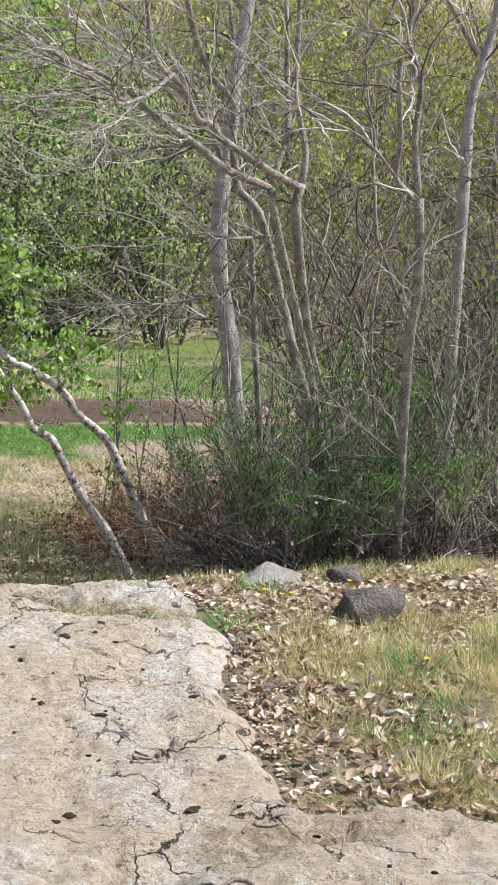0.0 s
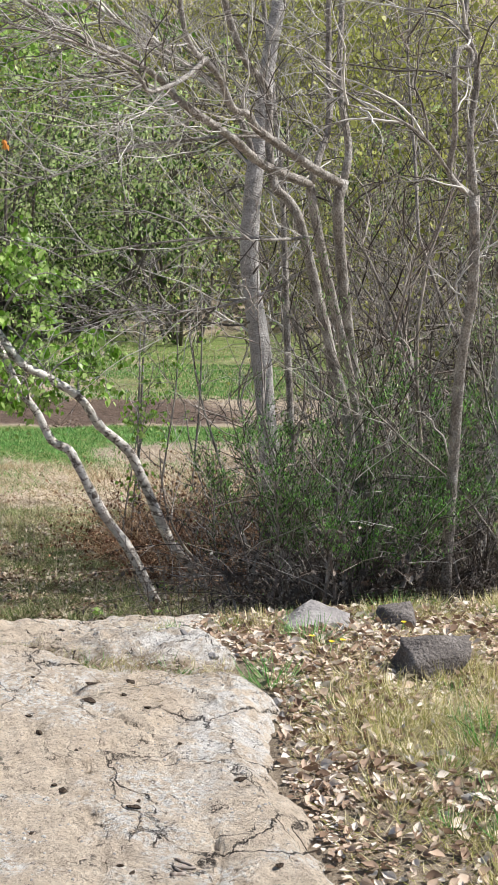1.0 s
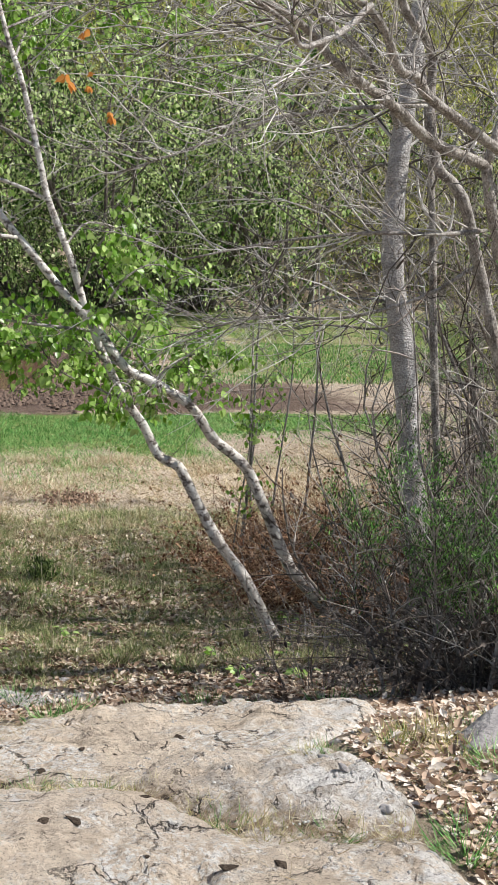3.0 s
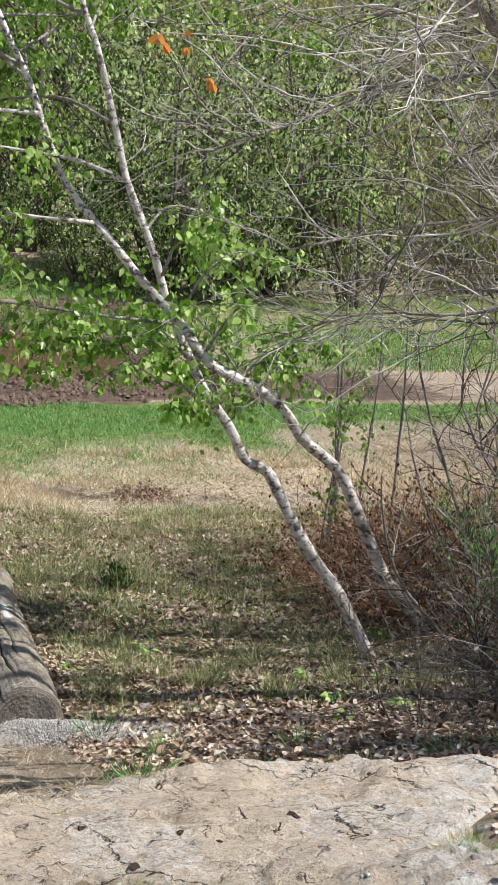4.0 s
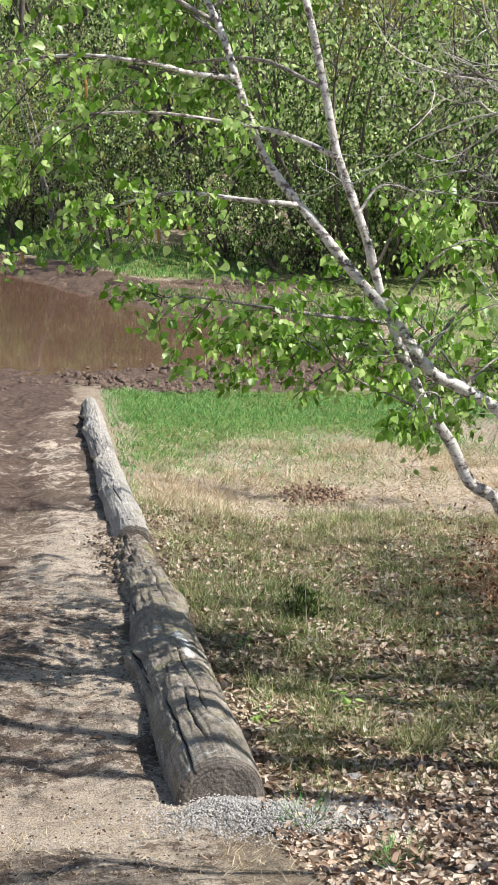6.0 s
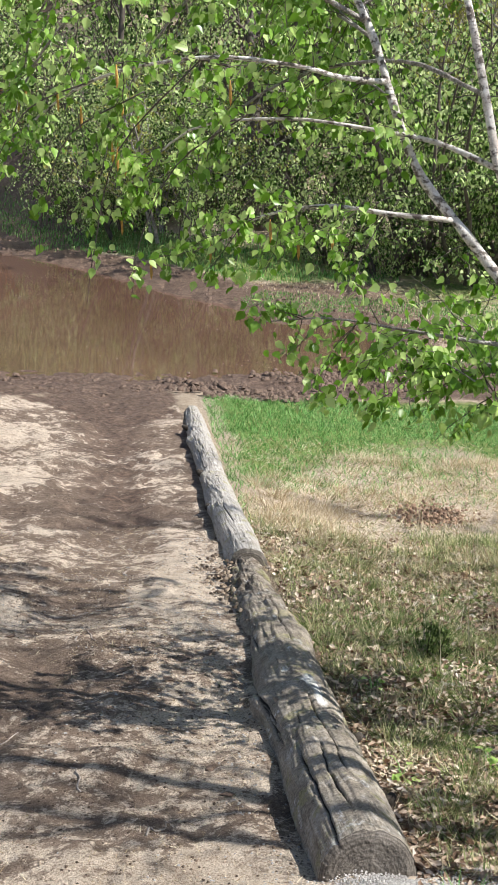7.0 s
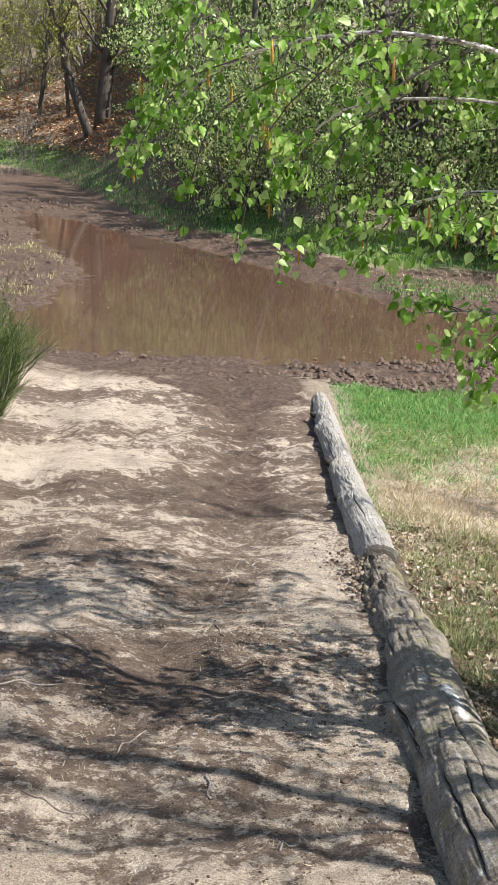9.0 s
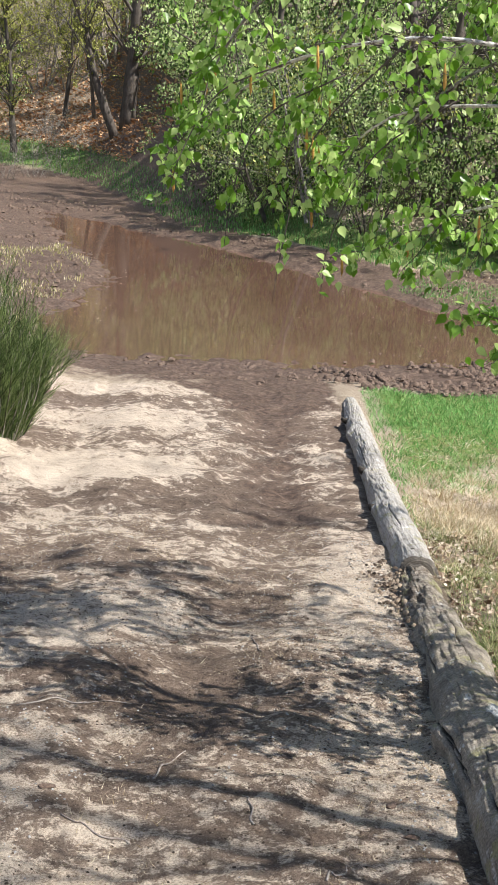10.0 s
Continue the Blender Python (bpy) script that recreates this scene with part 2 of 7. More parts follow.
def log_material():
    """Weathered wood: brown-grey bark, silvery bare wood, dark rot; stretched grain, lichen and splits."""
    m = material("weathered_wood", [(0.11, 0.092, 0.072), (0.24, 0.205, 0.165), (0.38, 0.335, 0.275), (0.58, 0.53, 0.455)], 9, 0.88, 0.0, 70, 0.6)
    n, l = m.node_tree.nodes, m.node_tree.links
    b = n["Principled BSDF"]
    bark = b.inputs["Base Color"].links[0].from_socket
    geo, at, sep = (n.new("ShaderNode" + k) for k in ("NewGeometry", "Attribute", "SeparateColor"))
    at.attribute_name = "log"
    l.new(at.outputs["Color"], sep.inputs[0])

    def tex(scale, detail, stretch=(1, 1, 1), rough=0.7):
        mp, t = n.new("ShaderNodeMapping"), n.new("ShaderNodeTexNoise")
        mp.inputs["Scale"].default_value = stretch
        l.new(geo.outputs["Position"], mp.inputs[0])
        l.new(mp.outputs[0], t.inputs["Vector"])
        t.inputs["Scale"].default_value, t.inputs["Detail"].default_value, t.inputs["Roughness"].default_value = scale, detail, rough
        return t.outputs[0]

    def ramp(src, stops):
        r = n.new("ShaderNodeValToRGB")
        e = r.color_ramp.elements
        while len(e) < len(stops):
            e.new(0.5)
        for i, (pos, c) in enumerate(stops):
            e[i].position, e[i].color = pos, (*c, 1)
        l.new(src, r.inputs[0])
        return r.outputs[0]

    def calc(op, a, c):
        x = n.new("ShaderNodeMath")
        x.operation, x.use_clamp = op, True
        for i, v in enumerate((a, c)):
            if isinstance(v, float):
                x.inputs[i].default_value = v
            else:
                l.new(v, x.inputs[i])
        return x.outputs[0]

    def mixc(fac, a, c):
        x = n.new("ShaderNodeMix")
        x.data_type = "RGBA"
        l.new(fac, x.inputs[0])
        l.new(a, x.inputs[6])
        l.new(c, x.inputs[7])
        return x.outputs[2]

    def ranged(src, lo, hi):
        r = n.new("ShaderNodeMapRange")
        r.inputs["From Min"].default_value, r.inputs["From Max"].default_value = lo, hi
        l.new(src, r.inputs[0])
        return r.outputs[0]

    grain = tex(60, 6, (1, 0.12, 1))
    blot = tex(9, 7, (1, 0.8, 1), 0.75)
    fine = tex(90, 5)
    silver = ramp(grain, [(0.34, (0.18, 0.165, 0.15)), (0.46, (0.47, 0.455, 0.43)), (0.60, (0.78, 0.76, 0.73))])
    rotten = ramp(tex(22, 7, (1, 0.6, 1), 0.8), [(0.38, (0.03, 0.022, 0.016)), (0.5, (0.13, 0.10, 0.075)), (0.60, (0.40, 0.36, 0.30))])
    col = mixc(ranged(calc("ADD", sep.outputs[0], blot), 0.85, 1.15), bark, silver)
    col = mixc(calc("MULTIPLY", sep.outputs[1], ranged(tex(6, 6), 0.38, 0.55)), col, rotten)
    lichen = ramp(fine, [(0.4, (0.20, 0.19, 0.07)), (0.6, (0.42, 0.40, 0.20))])
    col = mixc(calc("MULTIPLY", ranged(tex(7.5, 6, (1, 1, 1), 0.7), 0.55, 0.64), 0.65), col, lichen)
    pale = ramp(fine, [(0.4, (0.46, 0.45, 0.42)), (0.6, (0.78, 0.77, 0.74))])
    col = mixc(calc("MULTIPLY", ranged(tex(10, 7, (1, 0.7, 1), 0.75), 0.585, 0.65), 0.85), col, pale)
    col = mixc(ranged(sep.outputs[0], 1.05, 1.4), col, pale)
    dark = ramp(fine, [(0.4, (0.02, 0.016, 0.012)), (0.6, (0.05, 0.04, 0.032))])
    col = mixc(calc("MULTIPLY", ranged(grain, 0.56, 0.66), 0.55), col, dark)
    col = mixc(ranged(at.outputs["Alpha"], 0.35, 0.85), col, dark)
    l.new(col, b.inputs["Base Color"])
    h = calc("ADD", calc("MULTIPLY", grain, 0.6), calc("MULTIPLY", fine, 0.35))
    bn = n.new("ShaderNodeBump")
    bn.inputs["Strength"].default_value, bn.inputs["Distance"].default_value = 1.0, 0.016
    l.new(h, bn.inputs["Height"])
    l.new(bn.outputs[0], b.inputs["Normal"])
    return m


M_LOG = log_material()


def ring_wood():
    m = material("log_end_wood", [(0.11, 0.096, 0.082), (0.20, 0.176, 0.15), (0.34, 0.305, 0.265)], 14, 0.9, 0.5, 60, 0.4)
    n, l = m.node_tree.nodes, m.node_tree.links
    b = n["Principled BSDF"]
    base = b.inputs["Base Color"].links[0].from_socket
    tc, sub, ln, wave, ramp, mix = (n.new("ShaderNode" + k) for k in ("TexCoord", "VectorMath", "VectorMath", "TexNoise", "ValToRGB", "Mix"))
    sub.operation, ln.operation = "SUBTRACT", "LENGTH"
    sub.inputs[1].default_value = (0.5, 0.5, 0.5)
    l.new(tc.outputs["Generated"], sub.inputs[0])
    flat = n.new("ShaderNodeVectorMath")
    flat.operation = "MULTIPLY"
    flat.inputs[1].default_value = (1, 0, 1)
    l.new(sub.outputs[0], flat.inputs[0])
    l.new(flat.outputs[0], ln.inputs[0])
    wave.noise_dimensions = "1D"
    wave.inputs["Scale"].default_value, wave.inputs["Detail"].default_value = 38, 3
    l.new(ln.outputs["Value"], wave.inputs["W"])
    ramp.color_ramp.elements[0].position, ramp.color_ramp.elements[1].position = 0.38, 0.62
    ramp.color_ramp.elements[0].color = (0.45, 0.45, 0.45, 1)
    l.new(wave.outputs[0], ramp.inputs[0])
    mix.data_type, mix.blend_type = "RGBA", "MULTIPLY"
    mix.inputs[0].default_value = 0.65
    l.new(base, mix.inputs[6])
    l.new(ramp.outputs[0], mix.inputs[7])
    l.new(mix.outputs[2], b.inputs["Base Color"])
    return m


def birch_bark():
    m = material("birch_bark", [(0.34, 0.29, 0.25), (0.55, 0.50, 0.45), (0.76, 0.73, 0.68), (0.85, 0.83, 0.80)], 14, 0.65, 0.25, 90, 0.4)
    n, l = m.node_tree.nodes, m.node_tree.links
    b = n["Principled BSDF"]
    base = b.inputs["Base Color"].links[0].from_socket
    geo, mp, tex, ramp, mix = (n.new("ShaderNode" + k) for k in ("NewGeometry", "Mapping", "TexNoise", "ValToRGB", "Mix"))
    mp.inputs["Scale"].default_value = (24, 24, 34)
    l.new(geo.outputs["Position"], mp.inputs[0])
    l.new(mp.outputs[0], tex.inputs["Vector"])
    tex.inputs["Scale"].default_value, tex.inputs["Detail"].default_value, tex.inputs["Roughness"].default_value = 1.0, 7, 0.7
    ramp.color_ramp.elements[0].position, ramp.color_ramp.elements[1].position = 0.50, 0.575
    l.new(tex.outputs[0], ramp.inputs[0])
    mix.data_type = "RGBA"
    l.new(ramp.outputs[0], mix.inputs[0])
    l.new(base, mix.inputs[6])
    mix.inputs[7].default_value = (0.13, 0.105, 0.09, 1)
    l.new(mix.outputs[2], b.inputs["Base Color"])
    return m


M_BIRCH, M_LOG_END = birch_bark(), ring_wood()


def soil_material():
    """The ground: straw-strewn earth, sand, mud, turf and leaf mould, mixed by the soil map and broken up by noise."""
    m = bpy.data.materials.new("soil")
    m.use_nodes = True
    n, l = m.node_tree.nodes, m.node_tree.links
    b = n["Principled BSDF"]
    geo = n.new("ShaderNodeNewGeometry")

    def noise_tex(scale, detail=5, rough=0.6, stretch=None):
        t = n.new("ShaderNodeTexNoise")
        t.inputs["Scale"].default_value, t.inputs["Detail"].default_value, t.inputs["Roughness"].default_value = scale, detail, rough
        src = geo.outputs["Position"]
        if stretch:
            mp = n.new("ShaderNodeMapping")
            mp.inputs["Scale"].default_value = stretch
            l.new(src, mp.inputs[0])
            src = mp.outputs[0]
        l.new(src, t.inputs["Vector"])
        return t.outputs[0]

    def ramp(src, stops):
        r = n.new("ShaderNodeValToRGB")
        e = r.color_ramp.elements
        while len(e) < len(stops):
            e.new(0.5)
        for i, (p, c) in enumerate(stops):
            e[i].position, e[i].color = p, (*c, 1)
        l.new(src, r.inputs[0])
        return r.outputs[0]

    def mixc(fac, a, c):
        x = n.new("ShaderNodeMix")
        x.data_type = "RGBA"
        if isinstance(fac, float):
            x.inputs[0].default_value = fac
        else:
            l.new(fac, x.inputs[0])
        l.new(a, x.inputs[6])
        l.new(c, x.inputs[7])
        return x.outputs[2]

    at = n.new("ShaderNodeAttribute")
    at.attribute_name = "soil"
    sep = n.new("ShaderNodeSeparateColor")
    l.new(at.outputs["Color"], sep.inputs[0])
    grain, mid, wide = noise_tex(110, 5, 0.8), noise_tex(16, 9, 0.78), noise_tex(2.2, 5, 0.6)
    clumps = noise_tex(4.5, 9, 0.75)
    streak = noise_tex(7.0, 10, 0.75, (1.0, 1.3, 1))

    def edge(chan, soft=0.17, gain=1.1):
        s = n.new("ShaderNodeMapRange")
        s.inputs["From Min"].default_value, s.inputs["From Max"].default_value = 0.51 - soft, 0.51 + soft
        a = n.new("ShaderNodeMath")
        a.operation = "MULTIPLY_ADD"
        both = n.new("ShaderNodeMath")
        both.operation = "ADD"
        l.new(mid, both.inputs[0])
        l.new(clumps, both.inputs[1])
        l.new(both.outputs[0], a.inputs[0])
        a.inputs[1].default_value = gain
        sub = n.new("ShaderNodeMath")
        sub.operation = "SUBTRACT"
        l.new(chan, sub.inputs[0])
        sub.inputs[1].default_value = gain
        l.new(sub.outputs[0], a.inputs[2])
        l.new(a.outputs[0], s.inputs[0])
        return s.outputs[0]

    straw_earth = mixc(0.5, ramp(mid, [(0.38, (0.27, 0.20, 0.14)), (0.5, (0.46, 0.365, 0.265)), (0.61, (0.66, 0.56, 0.43))]), ramp(grain, [(0.42, (0.24, 0.175, 0.125)), (0.58, (0.66, 0.57, 0.44))]))
    sand = mixc(0.55, ramp(streak, [(0.38, (0.40, 0.285, 0.20)), (0.46, (0.62, 0.49, 0.37)), (0.55, (0.80, 0.67, 0.53))]), ramp(grain, [(0.42, (0.17, 0.12, 0.085)), (0.47, (0.58, 0.47, 0.365)), (0.55, (0.88, 0.78, 0.645))]))
    # loam brown, which also colours the tree shade painted on the track
    loam_and_shade = mixc(0.35, ramp(mid, [(0.36, (0.07, 0.046, 0.034)), (0.5, (0.165, 0.115, 0.085)), (0.62, (0.38, 0.29, 0.22))]), ramp(grain, [(0.40, (0.06, 0.04, 0.03)), (0.60, (0.40, 0.31, 0.24))]))
    mould = mixc(0.45, ramp(mid, [(0.38, (0.07, 0.05, 0.036)), (0.5, (0.20, 0.15, 0.105)), (0.60, (0.42, 0.34, 0.245))]), ramp(grain, [(0.41, (0.04, 0.028, 0.02)), (0.58, (0.48, 0.39, 0.285))]))
    earth = mixc(edge(at.outputs["Alpha"], 0.25, 1.2), straw_earth, mould)
    sand = mixc(edge(at.outputs["Alpha"], 0.15, 3.2), sand, loam_and_shade)
    mud = ramp(mid, [(0.38, (0.06, 0.039, 0.029)), (0.5, (0.145, 0.098, 0.073)), (0.62, (0.29, 0.205, 0.153))])
    turf = ramp(mid, [(0.38, (0.045, 0.09, 0.02)), (0.5, (0.16, 0.24, 0.058)), (0.62, (0.40, 0.40, 0.17))])
    col = mixc(edge(sep.outputs[2]), earth, turf)
    col = mixc(edge(sep.outputs[0]), col, sand)
    col = mixc(edge(sep.outputs[1], 0.17, 2.0), col, mud)
    shade = n.new("ShaderNodeMix")
    shade.data_type, shade.blend_type = "RGBA", "MULTIPLY"
    shade.inputs[0].default_value = 0.5
    l.new(col, shade.inputs[6])
    l.new(ramp(wide, [(0.3, (0.62, 0.58, 0.55)), (0.6, (1, 1, 1))]), shade.inputs[7])
    l.new(shade.outputs[2], b.inputs["Base Color"])
    rr = n.new("ShaderNodeMapRange")
    rr.inputs["To Min"].default_value, rr.inputs["To Max"].default_value = 0.95, 0.55
    l.new(sep.outputs[1], rr.inputs[0])
    l.new(rr.outputs[0], b.inputs["Roughness"])
    b.inputs["Specular IOR Level"].default_value = 0.25
    h = n.new("ShaderNodeMath")
    h.operation = "MULTIPLY_ADD"
    l.new(grain, h.inputs[0])
    h.inputs[1].default_value = 0.5
    lumps = n.new("ShaderNodeMath")
    lumps.operation = "MULTIPLY_ADD"
    l.new(noise_tex(42, 6, 0.75), lumps.inputs[0])
    lumps.inputs[1].default_value = 0.7
    l.new(mid, lumps.inputs[2])
    l.new(lumps.outputs[0], h.inputs[2])
    bn = n.new("ShaderNodeBump")
    bn.inputs["Strength"].default_value, bn.inputs["Distance"].default_value = 1.0, 0.026
    l.new(h.outputs[0], bn.inputs["Height"])
    l.new(bn.outputs[0], b.inputs["Normal"])
    return m


M_SOIL = soil_material()


def water_material():
    m = material("muddy_water", [(0.12, 0.068, 0.046), (0.165, 0.095, 0.066)], 0.6, 0.055, 0.0, 5, 0.2, spec=0.5)
    return m


M_WATER = water_material()


# ---------------- mesh helpers ----------------
rng = np.random.default_rng(7)


class Geo:
    """Vertices and faces gathered for one mesh."""

    def __init__(self):
        self.v, self.f, self.q, self.n = [], [], [], 0

    def add(self, verts, faces):
        self.v.append(np.asarray(verts, float))
        self.q.append(np.asarray(faces) + self.n)
        self.n += len(verts)

    def tube(self, pts, radii, sides=6, cap=True):
        pts = np.asarray(pts, float)
        k = len(pts)
        radii = np.broadcast_to(np.asarray(radii, float), (k,))
        tan = np.gradient(pts, axis=0)
        tan /= np.linalg.norm(tan, axis=1)[:, None] + 1e-9
        ref = np.array([0.31, 0.87, 0.38]) if abs(tan[0] @ np.array([0.31, 0.87, 0.38])) < 0.85 else np.array([0.9, -0.3, 0.31])
        a = np.cross(tan, ref)
        a /= np.linalg.norm(a, axis=1)[:, None] + 1e-9
        b = np.cross(tan, a)
        ang = np.arange(sides) * 2 * math.pi / sides
        ring = pts[:, None] + radii[:, None, None] * (np.cos(ang)[None, :, None] * a[:, None] + np.sin(ang)[None, :, None] * b[:, None])
        i, j = np.meshgrid(np.arange(k - 1), np.arange(sides), indexing="ij")
        j2 = (j + 1) % sides
        quads = np.stack([i * sides + j, i * sides + j2, (i + 1) * sides + j2, (i + 1) * sides + j], -1).reshape(-1, 4)
        self.add(ring.reshape(-1, 3), quads)
        if cap and sides > 3:
            self.f.append([self.n - sides + q for q in range(sides)])
            self.f.append([self.n - k * sides + q for q in reversed(range(sides))])

    def scatter(self, pos, along, normal, size, verts, faces):
        """Copies of a small flat form: at pos, its y along 'along', its z on 'normal'."""
        pos, along, normal = (np.asarray(q, float) for q in (pos, along, normal))
        along = along / (np.linalg.norm(along, axis=1)[:, None] + 1e-9)
        side = np.cross(along, normal)
        side /= np.linalg.norm(side, axis=1)[:, None] + 1e-9
        nor = np.cross(side, along)
        t = np.asarray(verts, float)
        size = np.broadcast_to(np.asarray(size, float), (len(pos),))[:, None, None]
        allv = pos[:, None] + size * (t[None, :, 0:1] * side[:, None] + t[None, :, 1:2] * along[:, None] + t[None, :, 2:3] * nor[:, None])
        base = self.n
        self.v.append(allv.reshape(-1, 3))
        k = len(t)
        offs = base + np.arange(len(pos)) * k
        for f in faces:
            self.q.append(offs[:, None] + np.asarray(f)[None])
        self.n += len(pos) * k

    def mesh(self, name, mat, smooth=True):
        me = bpy.data.meshes.new(name)
        v = np.concatenate(self.v)
        blocks = [q for q in self.q if len(q)]
        corners = [q.ravel() for q in blocks] + ([np.array([i for f in self.f for i in f])] if self.f else [])
        sizes = [np.full(len(q), q.shape[1]) for q in blocks] + ([np.array([len(f) for f in self.f])] if self.f else [])
        corners, sizes = np.concatenate(corners).astype(np.int32), np.concatenate(sizes)
        me.vertices.add(len(v))
        me.vertices.foreach_set("co", v.astype(np.float32).ravel())
        me.loops.add(len(corners))
        me.loops.foreach_set("vertex_index", corners)
        me.polygons.add(len(sizes))
        me.polygons.foreach_set("loop_start", (np.cumsum(sizes) - sizes).astype(np.int32))
        me.update(calc_edges=True)
        me.materials.append(mat)
        if smooth:
            me.polygons.foreach_set("use_smooth", np.ones(len(me.polygons), bool))
        me.update()
        return me


def part(name, geo, mat, parent, label="", kind="", smooth=True):
    ob = new(name, geo.mesh(name, mat, smooth))
    ob.parent = parent
    if parent is not None:
        ob.matrix_parent_inverse = Matrix.Translation(parent.location).inverted()
    return tagged(ob, label=label, kind=kind)


def thing(name, base, label, category, group="", kind=""):
    ob = new(name)
    ob.location = base
    return tagged(ob, label, category, group, kind)


def lattice(ix, iy, seed):
    h = np.sin(ix * 127.1 + iy * 311.7 + seed * 74.7) * 43758.5453
    return h - np.floor(h)


def vnoise(x, y, seed=0):
    x, y = np.asarray(x, float), np.asarray(y, float)
    ix, iy = np.floor(x), np.floor(y)
    fx, fy = x - ix, y - iy
    fx, fy = fx * fx * (3 - 2 * fx), fy * fy * (3 - 2 * fy)
    a, b = lattice(ix, iy, seed), lattice(ix + 1, iy, seed)
    c, d = lattice(ix, iy + 1, seed), lattice(ix + 1, iy + 1, seed)
    return (a + (b - a) * fx) * (1 - fy) + (c + (d - c) * fx) * fy


def fbm(x, y, seed=0, octaves=4):
    s, a, t = 0.0, 1.0, 0.0
    for o in range(octaves):
        s = s + a * (vnoise(x * 2 ** o, y * 2 ** o, seed + o * 13) - 0.5)
        t += a
        a *= 0.5
    return s / t * 2


def step(a, b, x):
    t = np.clip((x - a) / (b - a), 0, 1)
    return t * t * (3 - 2 * t)


def soften(pts, n=4):
    """A smooth curve through the points."""
    p = np.asarray(pts, float)
    p = np.vstack([2 * p[0] - p[1], p, 2 * p[-1] - p[-2]])
    out = []
    for i in range(1, len(p) - 2):
        for u in np.arange(n) / n:
            a, b, c, d = p[i - 1], p[i], p[i + 1], p[i + 2]
            out.append(0.5 * (2 * b + (c - a) * u + (2 * a - 5 * b + 4 * c - d) * u * u + (3 * b - a - 3 * c + d) * u ** 3))
    out.append(p[-2])
    return np.array(out)


# ---------------- lie of the land ----------------
def log_x(y):
    return np.interp(y, [3.3, 4.9, 8.2, 11.2, 15.5, 17], [1.36, 1.52, 1.74, 1.98, 2.38, 2.5])


def rock_edge(y):
    return np.interp(y, [-5.5, -2.5, -2.15, -1.98, -1.88, -1.78, -1.57, -1.33, -0.91, -0.64, -0.34, 0.0, 0.44, 0.7, 1.0, 1.2, 1.6], [2.1, 1.85, 1.80, 1.74, 1.50, 1.38, 1.46, 1.51, 1.62, 1.76, 1.89, 1.89, 1.97, 2.16, 2.40, 2.50, 2.50])


def far_shore(x):
    return np.interp(x, [-12, -2.8, 1.7, 5.3, 7.5, 11, 40], [52, 39.5, 32.5, 23.8, 25.0, 26.0, 30])


def bank_line(x):
    """Where the ground begins to rise behind the water."""
    return far_shore(x) + 5.5 * (1 - step(-3, 1.5, x)) + np.interp(x, [-5, -3, -2, -1, 0, 1], [8.0, 7.2, 5.8, 4.2, 2.2, 0.0])


def pond_depth(x, y):
    """Metres inside the water's edge, less than nothing outside."""
    wob = 0.5 * fbm(x * 0.7, y * 0.7, 3) + 0.25 * fbm(x * 2.3, y * 2.3, 8)
    left = np.interp(y, [17, 18.3, 20.6, 25, 27.8, 31, 38, 45], [-1.0, -1.3, -1.8, -0.75, -0.8, -1.9, -3.0, -3.4])
    right = np.interp(y, [17, 18.3, 19.5, 22, 30], [4.2, 4.7, 5.6, 6.4, 7])
    near = np.interp(x, [-3, 1.4, 4.0, 5.5], [18.2, 17.9, 18.4, 19.2])
    s = np.minimum(np.minimum(y - near, far_shore(x) - y), np.minimum((x - left) * 1.3, (right - x) * 1.3))
    return s + wob * 0.7


def rut_x(y):
    """The worn wheel line, swinging over to the log."""
    return np.interp(y, [3, 4.6, 5.4, 7, 8.5, 10, 13, 18], [-0.1, 0.0, 0.15, 0.5, 0.88, 1.1, 1.3, 1.5])


def track_mask(x, y):
    left = np.interp(y, [2, 8, 11, 13, 18], [-3.0, -2.2, -1.5, -1.5, -3.0])
    return step(left - 0.3, left + 0.3, x) * (1 - step(-0.25, 0.02, x - log_x(y))) * step(2.3, 3.2, y)


